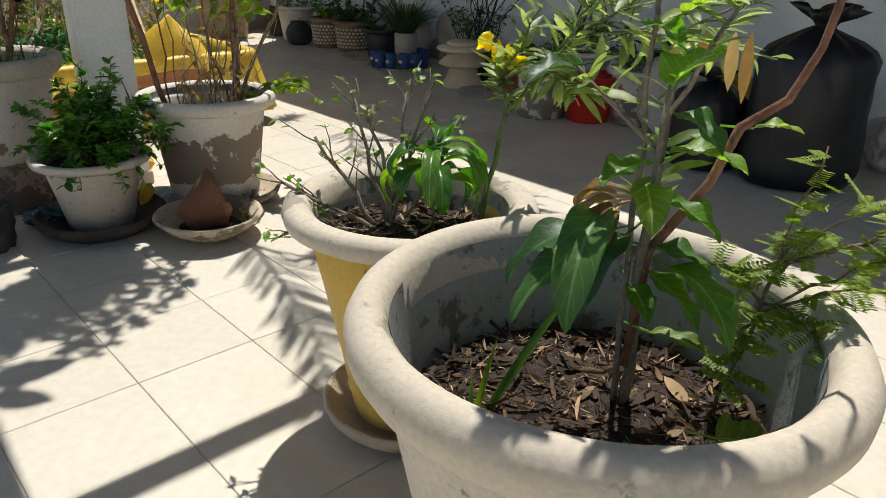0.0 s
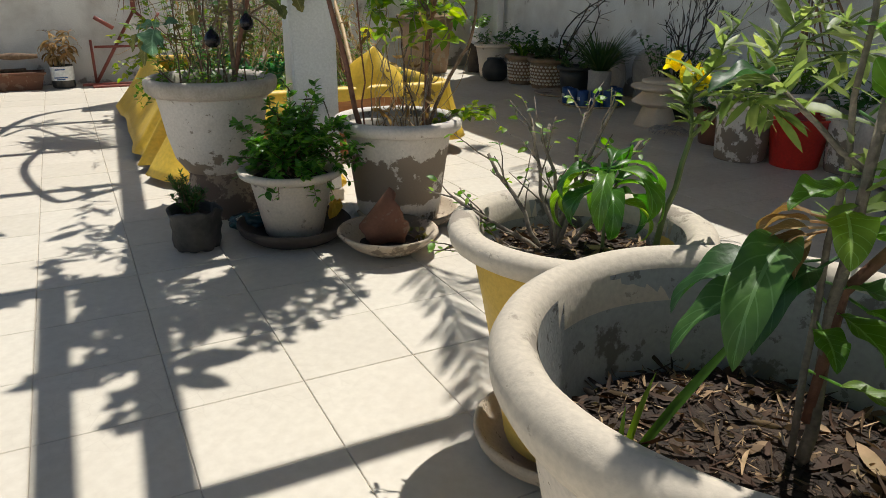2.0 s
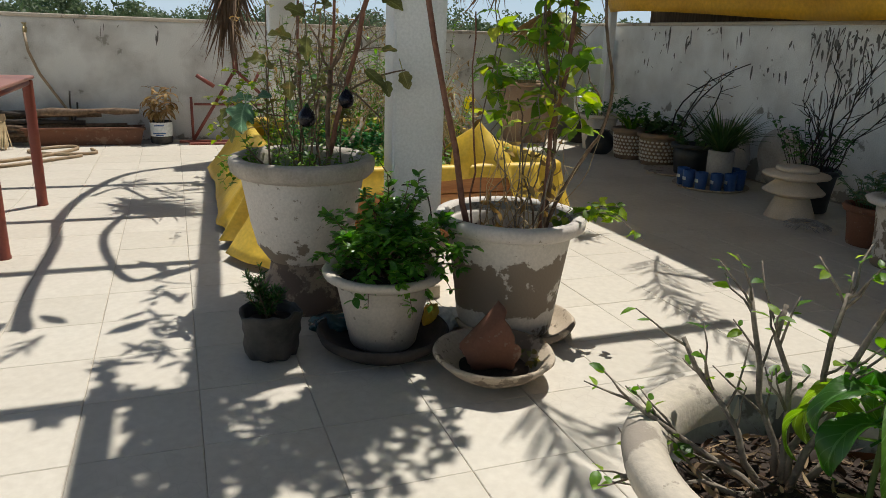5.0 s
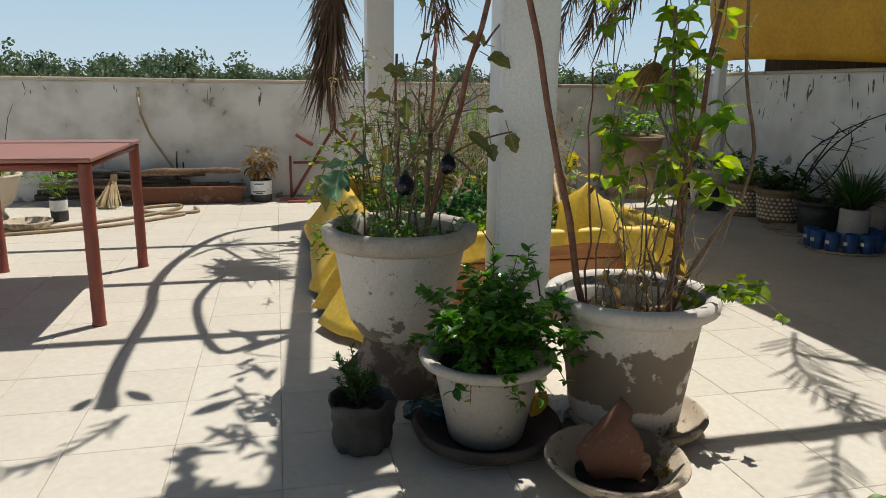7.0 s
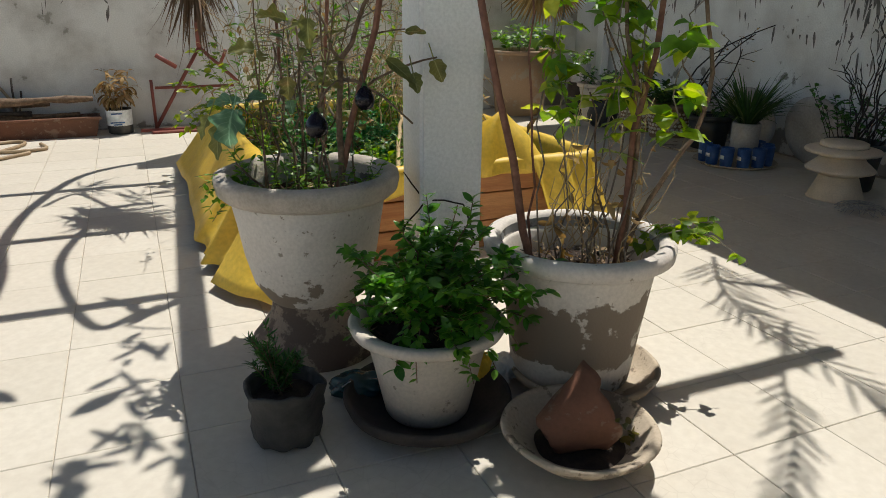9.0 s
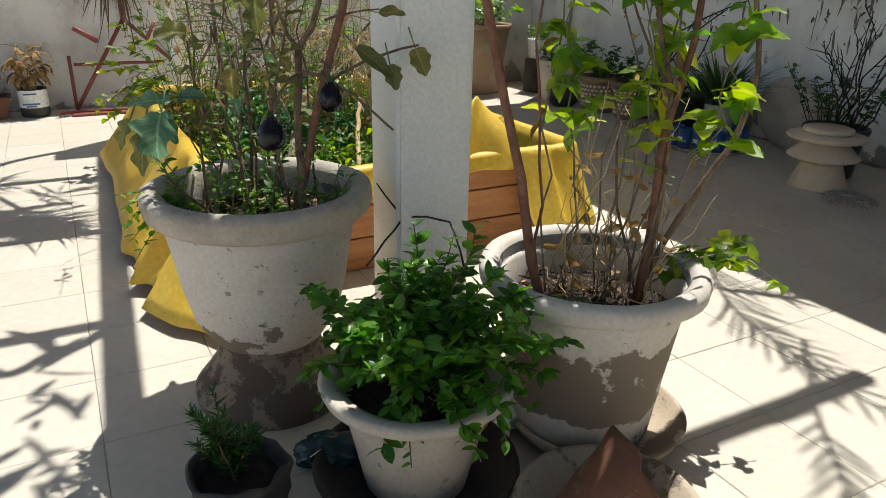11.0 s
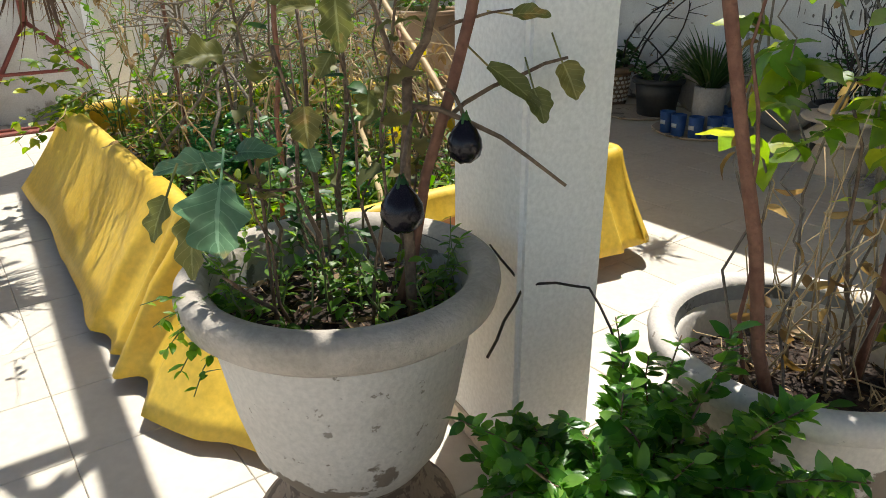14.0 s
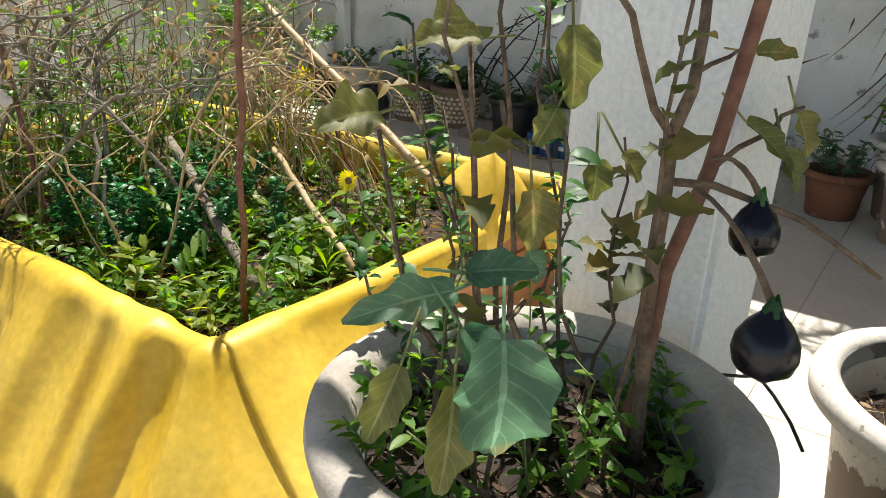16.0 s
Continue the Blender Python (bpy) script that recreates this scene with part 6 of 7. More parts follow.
# bare grey branches arching over
arch = bed_thing("bare_branches", "bare grey arching branches with fine twigs")
stems = []
for b, t in (((2.0, 6.9, 0.31), (1.95, 5.6, 1.12)), ((2.2, 7.0, 0.31), (2.5, 5.5, 1.25)), ((1.9, 6.5, 0.31), (2.6, 6.2, 1.30)), ((2.5, 6.8, 0.31), (1.9, 6.0, 1.2)), ((2.1, 5.9, 0.31), (2.5, 6.5, 1.0)), ((2.9, 6.9, 0.31), (2.9, 5.6, 1.15)), ((1.85, 6.2, 0.31), (2.2, 5.3, 0.95)), ((2.3, 5.5, 0.31), (2.05, 6.3, 0.95)), ((1.95, 5.7, 0.31), (2.25, 6.1, 0.85))):
    main = bend(b, t, 8, 0.16, 0.03, r)
    part("branch", tube(main, [0.010 - 0.0007 * i for i in range(9)], 6, "branch"), M_TWIG_GREY, arch)
    for _ in range(9):
        p, d = along(main, r.uniform(0.3, 1.0))
        sub = bend(p, p + (d * 0.5 + unit(r, -0.5, 0.6)).normalized() * r.uniform(0.15, 0.45), 4, 0.03, 0.02, r)
        stems.append((sub, 0.004, 0.0015))
        for _ in range(3):
            p2, d2 = along(sub, r.uniform(0.3, 1.0))
            stems.append((bend(p2, p2 + unit(r) * r.uniform(0.05, 0.16), 3, 0, 0.01, r), 0.002, 0.001))
stems_mesh(arch, stems, M_TWIG_GREY, "branches", 5)


def stake(name, a, b, rad, material, label):
    A, B = xy(*a), xy(*b)
    return solo(name, tube(bend((0, 0, 0), B - A, 8, 0, 0.008, r), [rad] * 9, 8, name), material, Matrix.Translation(A), label, "garden stake", "garden stakes")


stake("garden_stake", (1.97, 5.0, 0.3), (2.04, 5.0, 1.55), 0.009, M_BARK_RED, "upright brown stake in the bed corner")
stake("bamboo_pole", (2.78, 4.84, 0.50), (3.15, 6.55, 1.32), 0.016, M_BAMBOO, "leaning tan bamboo pole over the bed")
stake("garden_stake", (2.9, 5.35, 0.3), (2.95, 5.75, 0.95), 0.009, M_BARK_RED, "short brown stake in the bed")
stake("garden_stake", (2.0, 6.1, 0.3), (2.05, 6.4, 1.5), 0.010, M_BARK_RED, "upright brown stake in the bed")
stake("branch_log", (2.05, 5.05, 0.42), (2.45, 6.0, 0.62), 0.018, M_TWIG_GREY, "grey dead branch lying across the bed")
stake("branch_log", (2.35, 4.95, 0.40), (2.62, 5.6, 0.62), 0.012, M_STRAW, "pale dead stalk lying across the bed")


def sunflower(u, w, z, size, face, base):
    p = xy(u, w, z)
    ob = thing("sunflower", Matrix.Translation(p), "yellow sunflower on a thin stalk in the bed", "flower", "sunflowers")
    n = Vector(face).normalized()
    s1 = n.orthogonal().normalized()
    s2 = n.cross(s1)
    v, f = [], []
    for k in range(22):
        a = 2 * math.pi * k / 22
        d = s1 * math.cos(a) + s2 * math.sin(a) + n * r.uniform(0.1, 0.4)
        leaf_data(v, f, d * size * 0.3, d, n, size * r.uniform(0.6, 0.8), size * 0.22, "lance", -0.2, 0.2)
    part("petals", raw_mesh("petals", v, f), M_FLOWER, ob)
    bm = bmesh.new()
    bmesh.ops.create_uvsphere(bm, u_segments=14, v_segments=8, radius=size * 0.36, matrix=n.to_track_quat("Z", "Y").to_matrix().to_4x4() @ Matrix.Diagonal((1, 1, 0.4, 1)))
    part("seed_head", bm, M_BARK, ob, "brown seed head")
    part("stalk", tube(bend((0, 0, 0), xy(*base) - p, 6, 0.03), 0.005, 5), M_STEM, ob)
    v, f = [], []
    for k in range(6):
        leaf_data(v, f, (xy(*base) - p) * (0.15 + 0.13 * k), unit(r, -0.4, 0.4), (0, 0, 1), 0.10, 0.07, "heart", 0.9, 0.2, 0, 0.4)
    part("foliage", raw_mesh("foliage", v, f), M_LEAF_LIME, ob)


sunflower(3.46, 6.30, 0.70, 0.085, (-0.4, -1.0, 0.1), (3.3, 6.4, 0.3))
sunflower(3.0, 6.7, 0.66, 0.05, (-0.6, -0.8, 0.2), (3.0, 6.75, 0.3))
sunflower(2.55, 5.15, 0.60, 0.04, (-0.4, -1.0, 0.2), (2.55, 5.2, 0.3))
# trailing vine with yellow flower at the sheet's far corner
trail = bed_thing("trailing_vine", "trailing vine with yellow-green leaves at the bed corner")
stems = [(bend((1.8 + 0.1 * r.random(), 7.0 + 0.2 * r.random(), 0.45), (1.5 + r.uniform(-0.15, 0.2), 7.05 + r.uniform(-0.2, 0.2), 0.55 + r.uniform(-0.25, 0.45)), 5, 0.1, 0.03, r), 0.003, 0.001) for _ in range(12)]
stems_mesh(trail, stems, M_STEM, "stems", 4)
v, f = leaves_on(stems, r, 16, (0.04, 0.08), (0.5, 0.8), "heart", 0.3, 0.9)
part("foliage", raw_mesh("foliage", v, f), M_LEAF_LIME, trail, "", "stuff")

# ---- red table ----
table = thing("garden_table", at(0.21, 4.97), "red-brown painted metal table with a worn board top", "table")
TL, TD, TH = 1.36, 0.95, 0.89
for cu, cw in ((0, 0), (0, TL - 0.06), (-TD + 0.06, 0), (-TD + 0.06, TL - 0.06)):
    leg = part("leg", lathe([(0.037, 0), (0.037, 0.015), (0.034, 0.02), (0.034, 0.22), (0.0355, 0.225), (0.034, 0.23), (0.034, 0.52), (0.0355, 0.525), (0.034, 0.53), (0.034, TH - 0.03)], 16, 0.01, 3, foot=True), M_RED_METAL, table)
    leg.location = (cu, cw, 0)
for a, b in (((0, 0), (0, TL - 0.06)), ((-TD + 0.06, 0), (-TD + 0.06, TL - 0.06)), ((0, 0), (-TD + 0.06, 0)), ((0, TL - 0.06), (-TD + 0.06, TL - 0.06))):
    part("rail", tube([(*a, TH - 0.045), (*b, TH - 0.045)], 0.021, 10, "rail"), M_RED_METAL, table)
part("tabletop", box(TD + 0.02, TL + 0.02, 0.022, 0.005, (-TD / 2 + 0.03, TL / 2 - 0.03, TH - 0.011)), M_TABLETOP, table, "faded red board", smooth=False)

# ---- along the parapet ----
trough = thing("window_box", at(0.22, 9.20), "long terracotta window box with dry stalks", "planter")
bm = bmesh.new()
for (u, w, z) in ((-0.53, -0.10, 0), (0.53, -0.10, 0), (0.53, 0.10, 0), (-0.53, 0.10, 0), (-0.58, -0.13, 0.19), (0.58, -0.13, 0.19), (0.58, 0.13, 0.19), (-0.58, 0.13, 0.19), (-0.55, -0.10, 0.19), (0.55, -0.10, 0.19), (0.55, 0.10, 0.19), (-0.55, 0.10, 0.19), (-0.54, -0.09, 0.13), (0.54, -0.09, 0.13), (0.54, 0.09, 0.13), (-0.54, 0.09, 0.13)):
    bm.verts.new((u, w, z))
bm.verts.ensure_lookup_table()
for s in (0, 4, 8):
    for k in range(4):
        bm.faces.new([bm.verts[i] for i in (s + k, s + (k + 1) % 4, s + 4 + (k + 1) % 4, s + 4 + k)])
bm.faces.new([bm.verts[i] for i in (3, 2, 1, 0)])
bm.faces.new([bm.verts[i] for i in (12, 13, 14, 15)])
part("trough", bm, M_TERRA, trough, smooth=False)
part("lip", box(1.19, 0.03, 0.03, 0.006, (0, -0.135, 0.178)), M_TERRA, trough, smooth=False)
part("soil", box(1.06, 0.17, 0.03, 0.008, (0, 0, 0.135)), M_SOIL, trough)
for x, h, d in ((-0.12, 0.42, 0.0), (-0.11, 0.30, 0.05), (-0.35, 0.18, -0.25)):
    part("dry_stalk", tube(bend((x, 0, 0.14), (x + d, 0.02, 0.14 + h), 4, 0, 0.008, r), 0.010, 6, "dry_stalk"), M_TWIG_DARK, trough)
part("dry_stalk", tube([(-0.18, 0.0, 0.33), (-0.06, 0.0, 0.33)], 0.009, 6, "dry_stalk"), M_TWIG_DARK, trough)

jug = thing("bottle_planter", at(0.97, 9.20), "cut water bottle used as a planter with withered leaves", "planter")
glass = part("bottle", lathe([(0.10, 0.0), (0.115, 0.012), (0.117, 0.10), (0.113, 0.12), (0.117, 0.14), (0.117, 0.24), (0.114, 0.245), (0.110, 0.23)], 32, 0.015, 4, foot=True), M_GREY_BAG, jug, "dark clear plastic bottle")
part("label", lathe([(0.1185, 0.085), (0.1185, 0.235)], 32, 0.015, 4), M_LABEL, glass, "white printed label")
for z, w in ((0.205, 0.10), (0.12, 0.13), (0.10, 0.08)):
    part("print_bar", box(w, 0.004, 0.012, 0, (-0.02, -0.1205, z)), M_PRINT, glass, "blue print")
part("soil", lathe([(0.108, 0.20), (0.0001, 0.215)], 24), M_SOIL, jug)
stems = [(bend((r.uniform(-0.05, 0.05), r.uniform(-0.04, 0.04), 0.2), (r.uniform(-0.16, 0.16), r.uniform(-0.1, 0.08), r.uniform(0.28, 0.62)), 4, 0.06, 0.02, r), 0.004, 0.002) for _ in range(16)]
stems_mesh(jug, stems, M_STRAW, "dry_stems", 4)
v, f = leaves_on(stems, r, 9, (0.08, 0.17), (0.15, 0.3), "lance", 0.4, 0.7, (0.8, 2.4), None, 0.3)
part("withered_leaves", raw_mesh("withered_leaves", v, f), M_LEAF_DRY, jug, "tan withered leaves", "stuff")

rack = thing("metal_frame", at(1.75, 9.30), "rusty red metal frame leaning on the parapet", "metal frame")
for a, b, rad in (((-0.45, -0.05, 0.02), (0.05, 0.08, 0.80), 0.018), ((0.05, 0.08, 0.80), (0.55, -0.05, 0.30), 0.018), ((0.05, 0.08, 0.80), (0.05, 0.10, 1.08), 0.018), ((-0.42, -0.04, 0.42), (0.35, -0.04, 0.42), 0.014), ((-0.6, -0.22, 0.03), (0.45, -0.22, 0.03), 0.016),
                  ((-0.45, -0.05, 0.50), (-0.45, -0.05, 0.02), 0.015), ((-0.2, -0.06, 0.62), (-0.38, -0.1, 0.74), 0.022), ((0.22, -0.05, 0.62), (0.30, -0.04, 0.78), 0.016)):
    part("bar", tube([a, Vector(a).lerp(Vector(b), 0.5), b], rad, 8, "bar"), M_RED_METAL, rack)
part("bar", box(0.05, 0.05, 0.24, 0.005, (0.05, 0.06, 0.92)), M_RED_METAL, rack, smooth=False)
part("bar", box(0.9, 0.12, 0.025, 0.005, (-0.05, -0.24, 0.0125)), M_RED_METAL, rack, smooth=False)

tap = thing("garden_tap", at(-0.28, 9.44, 1.16), "small brass tap fixed near the parapet top", "tap")
part("body", lathe([(0.016, -0.03), (0.018, 0.0), (0.022, 0.02), (0.014, 0.03), (0.014, 0.06)], 14), M_BRASS, tap)
part("spout", tube([(0, 0, 0.02), (0, -0.05, 0.02), (0, -0.065, 0.0), (0, -0.065, -0.03)], 0.012, 10), M_BRASS, tap)
part("handle", box(0.05, 0.012, 0.012, 0.003, (0, -0.01, 0.065)), M_BRASS, tap)
hose_pts = [Vector(p) for p in ((-0.28, 9.37, 1.13), (-0.26, 9.36, 0.95), (-0.18, 9.36, 0.72), (-0.05, 9.36, 0.50), (0.06, 9.36, 0.32), (0.06, 9.35, 0.21))]
solo("garden_hose", tube(hose_pts, 0.014, 8), M_HOSE, at(0, 0), "thin brown hose hanging from the tap", "hose")
loop = [(-2.6, 7.95), (-1.9, 7.60), (-1.2, 7.68), (-0.6, 7.95), (-0.1, 8.35), (0.15, 8.75), (0.10, 8.95), (-0.15, 8.85), (-0.25, 8.65), (0.05, 8.45), (0.35, 8.50), (0.30, 8.75)]
loop2 = [(-2.6, 7.85), (-1.6, 7.50), (-0.9, 7.60), (-0.3, 7.85), (0.10, 8.2), (0.25, 8.35)]


def smooth_path(pts, n=6):
    P = [Vector((*p, 0.016)) for p in pts]
    out = []
    for i in range(len(P) - 1):
        p0, p1, p2, p3 = P[max(i - 1, 0)], P[i], P[i + 1], P[min(i + 2, len(P) - 1)]
        for k in range(n):
            t = k / n
            out.append(0.5 * ((2 * p1) + (p2 - p0) * t + (2 * p0 - 5 * p1 + 4 * p2 - p3) * t * t + (3 * p1 - p0 - 3 * p2 + p3) * t ** 3))
    return out + [P[-1]]


hose = thing("garden_hose", at(0, 0), "brown garden hose lying in loops on the tiles", "hose")
part("coil", tube(smooth_path(loop), 0.016, 8), M_HOSE, hose)
part("coil", tube(smooth_path(loop2), 0.016, 8), M_HOSE, hose)

urn = thing("stone_urn", at(-1.35, 8.05), "pale stone urn on a footed base with seedlings", "urn")
part("base", lathe([(0.22, 0.0), (0.23, 0.03), (0.20, 0.06), (0.13, 0.08), (0.10, 0.13), (0.11, 0.17)], 40, 0.02, 6, foot=True), M_POT_CREAM, urn)
part("bowl", lathe([(0.11, 0.165), (0.17, 0.20), (0.22, 0.29), (0.25, 0.42), (0.275, 0.45), (0.27, 0.47), (0.245, 0.46), (0.22, 0.42)], 44, 0.02, 7), M_POT_CREAM, urn)
part("soil", lathe([(0.235, 0.42), (0.0001, 0.44)], 30), M_SOIL, urn)
stems = [(bend((r.uniform(-0.18, 0.18), r.uniform(-0.18, 0.18), 0.42), (r.uniform(-0.25, 0.25), r.uniform(-0.25, 0.25), r.uniform(0.5, 0.68)), 3, 0, 0.01, r), 0.003, 0.001) for _ in range(50)]
v, f = leaves_on(stems, r, 24, (0.02, 0.05), (0.3, 0.5), "ovate", 0.2, 0.9)
part("foliage", raw_mesh("foliage", v, f), M_LEAF_LIME, urn, "fresh yellow-green leaves", "stuff")
stems = [(bend((r.uniform(-0.1, 0.1), r.uniform(-0.1, 0.1), 0.42), (r.uniform(-0.35, 0.45), r.uniform(-0.1, 0.1), r.uniform(0.8, 1.15)), 5, 0, 0.02, r), 0.006, 0.002) for _ in range(6)]
stems_mesh(urn, stems, M_TWIG_DARK, "bare_twigs", 5)
saucer("saucer", *xy(-1.0, 7.85).xy, 0.20, 0.9, M_SAUCER, "chipped clay saucer beside the urn", 33)
cup = thing("bottle_planter", at(-0.85, 8.25), "dark plastic bottle pot with a thin leafy plant", "planter")
flask = part("bottle", lathe([(0.07, 0.0), (0.075, 0.01), (0.075, 0.22), (0.07, 0.22), (0.068, 0.18)], 24, 0.02, 3, foot=True), M_DARK_POT, cup)
part("label", lathe([(0.0762, 0.10), (0.0762, 0.2)], 24, 0.02, 3), M_LABEL, flask, "white label")
stems = [(bend((0, 0, 0.18), (r.uniform(-0.25, 0.25), r.uniform(-0.2, 0.1), r.uniform(0.4, 0.62)), 4, 0, 0.02, r), 0.004, 0.002) for _ in range(9)]
stems_mesh(cup, stems, M_STEM, "stems", 4)
v, f = leaves_on(stems, r, 14, (0.04, 0.08), (0.25, 0.4), "lance", 0.3, 0.9)
part("foliage", raw_mesh("foliage", v, f), M_LEAF, cup, "", "stuff")
broom = thing("palm_broom", at(-0.52, 9.05), "worn straw broom leaning on logs", "broom")
v, f = [], []
for k in range(120):
    a = Vector((r.uniform(-0.02, 0.02), 0.02, 0.32))
    leaf_data(v, f, a, Vector((-0.1 + r.uniform(-0.2, 0.2), -0.35 + r.uniform(-0.1, 0.1), -0.55)), unit(r), 0.42, 0.012, "blade", 0.2, 0.4)
part("bristles", raw_mesh("bristles", v, f), M_STRAW, broom, "", "stuff")
part("binding", lathe([(0.03, 0.27), (0.036, 0.30), (0.03, 0.34)], 12), M_HOSE, broom)
for k in range(12):
    a = Vector((r.uniform(-1.4, -0.3), 9.2 + r.uniform(-0.06, 0.06), 0.05 + 0.028 * k))
    solo("log", tube(bend((0, 0, 0), (r.uniform(0.7, 1.1), r.uniform(-0.1, 0.1), r.uniform(-0.05, 0.05) if k > 2 else 0), 5, 0.01, 0.015, r), [q * r.uniform(0.45, 1.0) for q in (0.05, 0.048, 0.045, 0.043, 0.04, 0.03)], 9), M_TWIG_DARK if k % 2 else M_BARK, at(a.x, a.y, a.z), "dark weathered log stacked by the parapet", "log", "logs")

# ---- along the back wall ----
def leafy_clump(parent, n, rad, h, z, leaf, mat, r, per=14, kind="ovate", spread=1.0, stem_mat=None, name="foliage"):
    stems = []
    for _ in range(n):
        a, q = r.uniform(0, 2 * math.pi), rad * 0.6 * math.sqrt(r.random())
        b = Vector((q * math.cos(a), q * math.sin(a), z))
        stems.append((bend(b, b * 1 + Vector((math.cos(a) * rad * spread * r.random(), math.sin(a) * rad * spread * r.random(), h * r.uniform(0.5, 1.0))), 4, 0.02, 0.015, r), 0.003, 0.0015))
    stems_mesh(parent, stems, stem_mat or M_STEM, "stems", 4)
    v, f = leaves_on(stems, r, per, leaf, (0.35, 0.6), kind, 0.2, 0.9)
    part(name, raw_mesh(name, v, f), mat, parent, "", "stuff")


def round_pot(name, u, w, r0, r1, h, material, label, soil=True, seed=1, rimw=0.02):
    ob = thing(name, at(u, w), label, "plant pot")
    part("body", lathe([(r0, 0), (r0 * 1.04, 0.012), ((r0 + r1) / 2, h * 0.5), (r1, h - 0.035), (r1 * 0.9, h - 0.03)], 40, 0.015, seed, foot=True), material, ob)
    part("rim", lathe([(r1, h - 0.045), (r1 + rimw, h - 0.04), (r1 + rimw * 1.3, h - 0.015), (r1 + rimw * 0.8, h), (r1 - 0.005, h), (r1 - 0.02, h - 0.02), (r1 - 0.022, h - 0.08)], 40, 0.015, seed + 1), material, ob)
    if soil:
        part("soil", lathe([(r1 - 0.015, h - 0.06), (0.0001, h - 0.045)], 28), M_SOIL, ob)
    return ob


r = random.Random(83)
brown = round_pot("large_brown_pot", 5.35, 9.0, 0.27, 0.37, 0.74, M_POT_BROWN, "large brown-stained clay pot with leafy weeds", seed=41)
leafy_clump(brown, 22, 0.36, 0.35, 0.70, (0.05, 0.10), M_LEAF, r, 14)
stand = thing("pot_stand", at(6.02, 8.75), "dark cylindrical stand for a small pot", "pot stand")
part("drum", lathe([(0.14, 0), (0.145, 0.01), (0.14, 0.36), (0.12, 0.37), (0.0001, 0.37)], 28, 0.02, 3, foot=True), M_SAUCER_DARK, stand)
wp = thing("white_plastic_pot", at(6.02, 8.75, 0.371), "small white plastic pot with a green plant", "plant pot")
part("body", lathe([(0.10, 0), (0.105, 0.01), (0.125, 0.20), (0.13, 0.205), (0.12, 0.21), (0.11, 0.18)], 28, 0.01, 2, foot=True), M_WHITE_PLASTIC, wp)
leafy_clump(wp, 12, 0.14, 0.2, 0.17, (0.04, 0.08), M_LEAF, r, 10)
pale = round_pot("pale_pot", 5.92, 8.20, 0.16, 0.225, 0.42, M_POT_CREAM, "tall pale cream pot with dark leaves", seed=43)
leafy_clump(pale, 14, 0.2, 0.22, 0.38, (0.03, 0.07), M_LEAF_DARK, r, 14)
ball = solo("black_pot", lathe([(0.10, 0.0), (0.15, 0.05), (0.165, 0.13), (0.14, 0.21), (0.10, 0.25), (0.105, 0.27), (0.09, 0.27), (0.08, 0.24)], 30, 0.02, 7, foot=True), M_DARK_POT, at(5.75, 7.87), "round black clay pot on the tiles", "plant pot")


def pebble_pot(u, w, rad, h, label, seed):
    r = random.Random(seed)
    ob = thing("pebble_basket_pot", at(u, w), label, "plant pot", "pebble pots")
    part("body", lathe([(rad * 0.82, 0), (rad * 0.86, 0.015), (rad * 0.95, h * 0.5), (rad, h - 0.03), (rad * 0.9, h - 0.02)], 40, 0.01, seed, foot=True), M_BASKET, ob)
    part("rim", lathe([(rad, h - 0.05), (rad + 0.03, h - 0.04), (rad + 0.035, h - 0.015), (rad + 0.015, h), (rad - 0.02, h), (rad - 0.03, h - 0.06)], 40, 0.015, seed), M_BASKET, ob, "plaited brown rim")
    part("soil", lathe([(rad - 0.02, h - 0.04), (0.0001, h - 0.03)], 24), M_SOIL, ob)
    bm = bmesh.new()
    bmesh.ops.create_icosphere(bm, subdivisions=1, radius=1)
    stone = mesh_of(bm, "pebble")
    stone.materials.append(M_PEBBLE)
    rows, cols = 6, 26
    for i in range(rows):
        z = 0.04 + (h - 0.11) * (i + 0.5) / rows
        rr = rad * (0.85 + 0.15 * z / h) + 0.002
        for k in range(cols):
            a = 2 * math.pi * (k + 0.5 * (i % 2)) / cols
            p = new("pebble", stone)
            p.parent = ob
            q = r.uniform(0.85, 1.15)
            p.matrix_local = pose(rr * math.cos(a), rr * math.sin(a), z, 0, 0, math.degrees(a)) @ Matrix.Diagonal((0.012, rad * 0.098 * q, (h - 0.11) / rows * 0.40 * q, 1))
    return ob


pp = pebble_pot(5.92, 7.52, 0.185, 0.34, "pot studded with white pebbles holding leafy plants", 5)
leafy_clump(pp, 10, 0.2, 0.42, 0.30, (0.05, 0.09), M_LEAF_DARK, r, 12)
pp2 = pebble_pot(5.98, 7.08, 0.205, 0.34, "wide pot studded with white pebbles, trailing grass", 6)
leafy_clump(pp2, 22, 0.22, 0.2, 0.30, (0.06, 0.12), M_GRASS, r, 10, "blade")
v, f = [], []
for k in range(24):
    a = r.uniform(0, 2 * math.pi)
    leaf_data(v, f, (0.03 * math.cos(a), 0.03 * math.sin(a), 0.31), (math.cos(a) * 0.5, math.sin(a) * 0.5, 1), (0, 0, 1), r.uniform(0.2, 0.36), 0.03, "blade", r.uniform(0.3, 1.2), 0.4)
part("blade_tuft", raw_mesh("blade_tuft", v, f), M_LEAF, pp, "", "stuff")
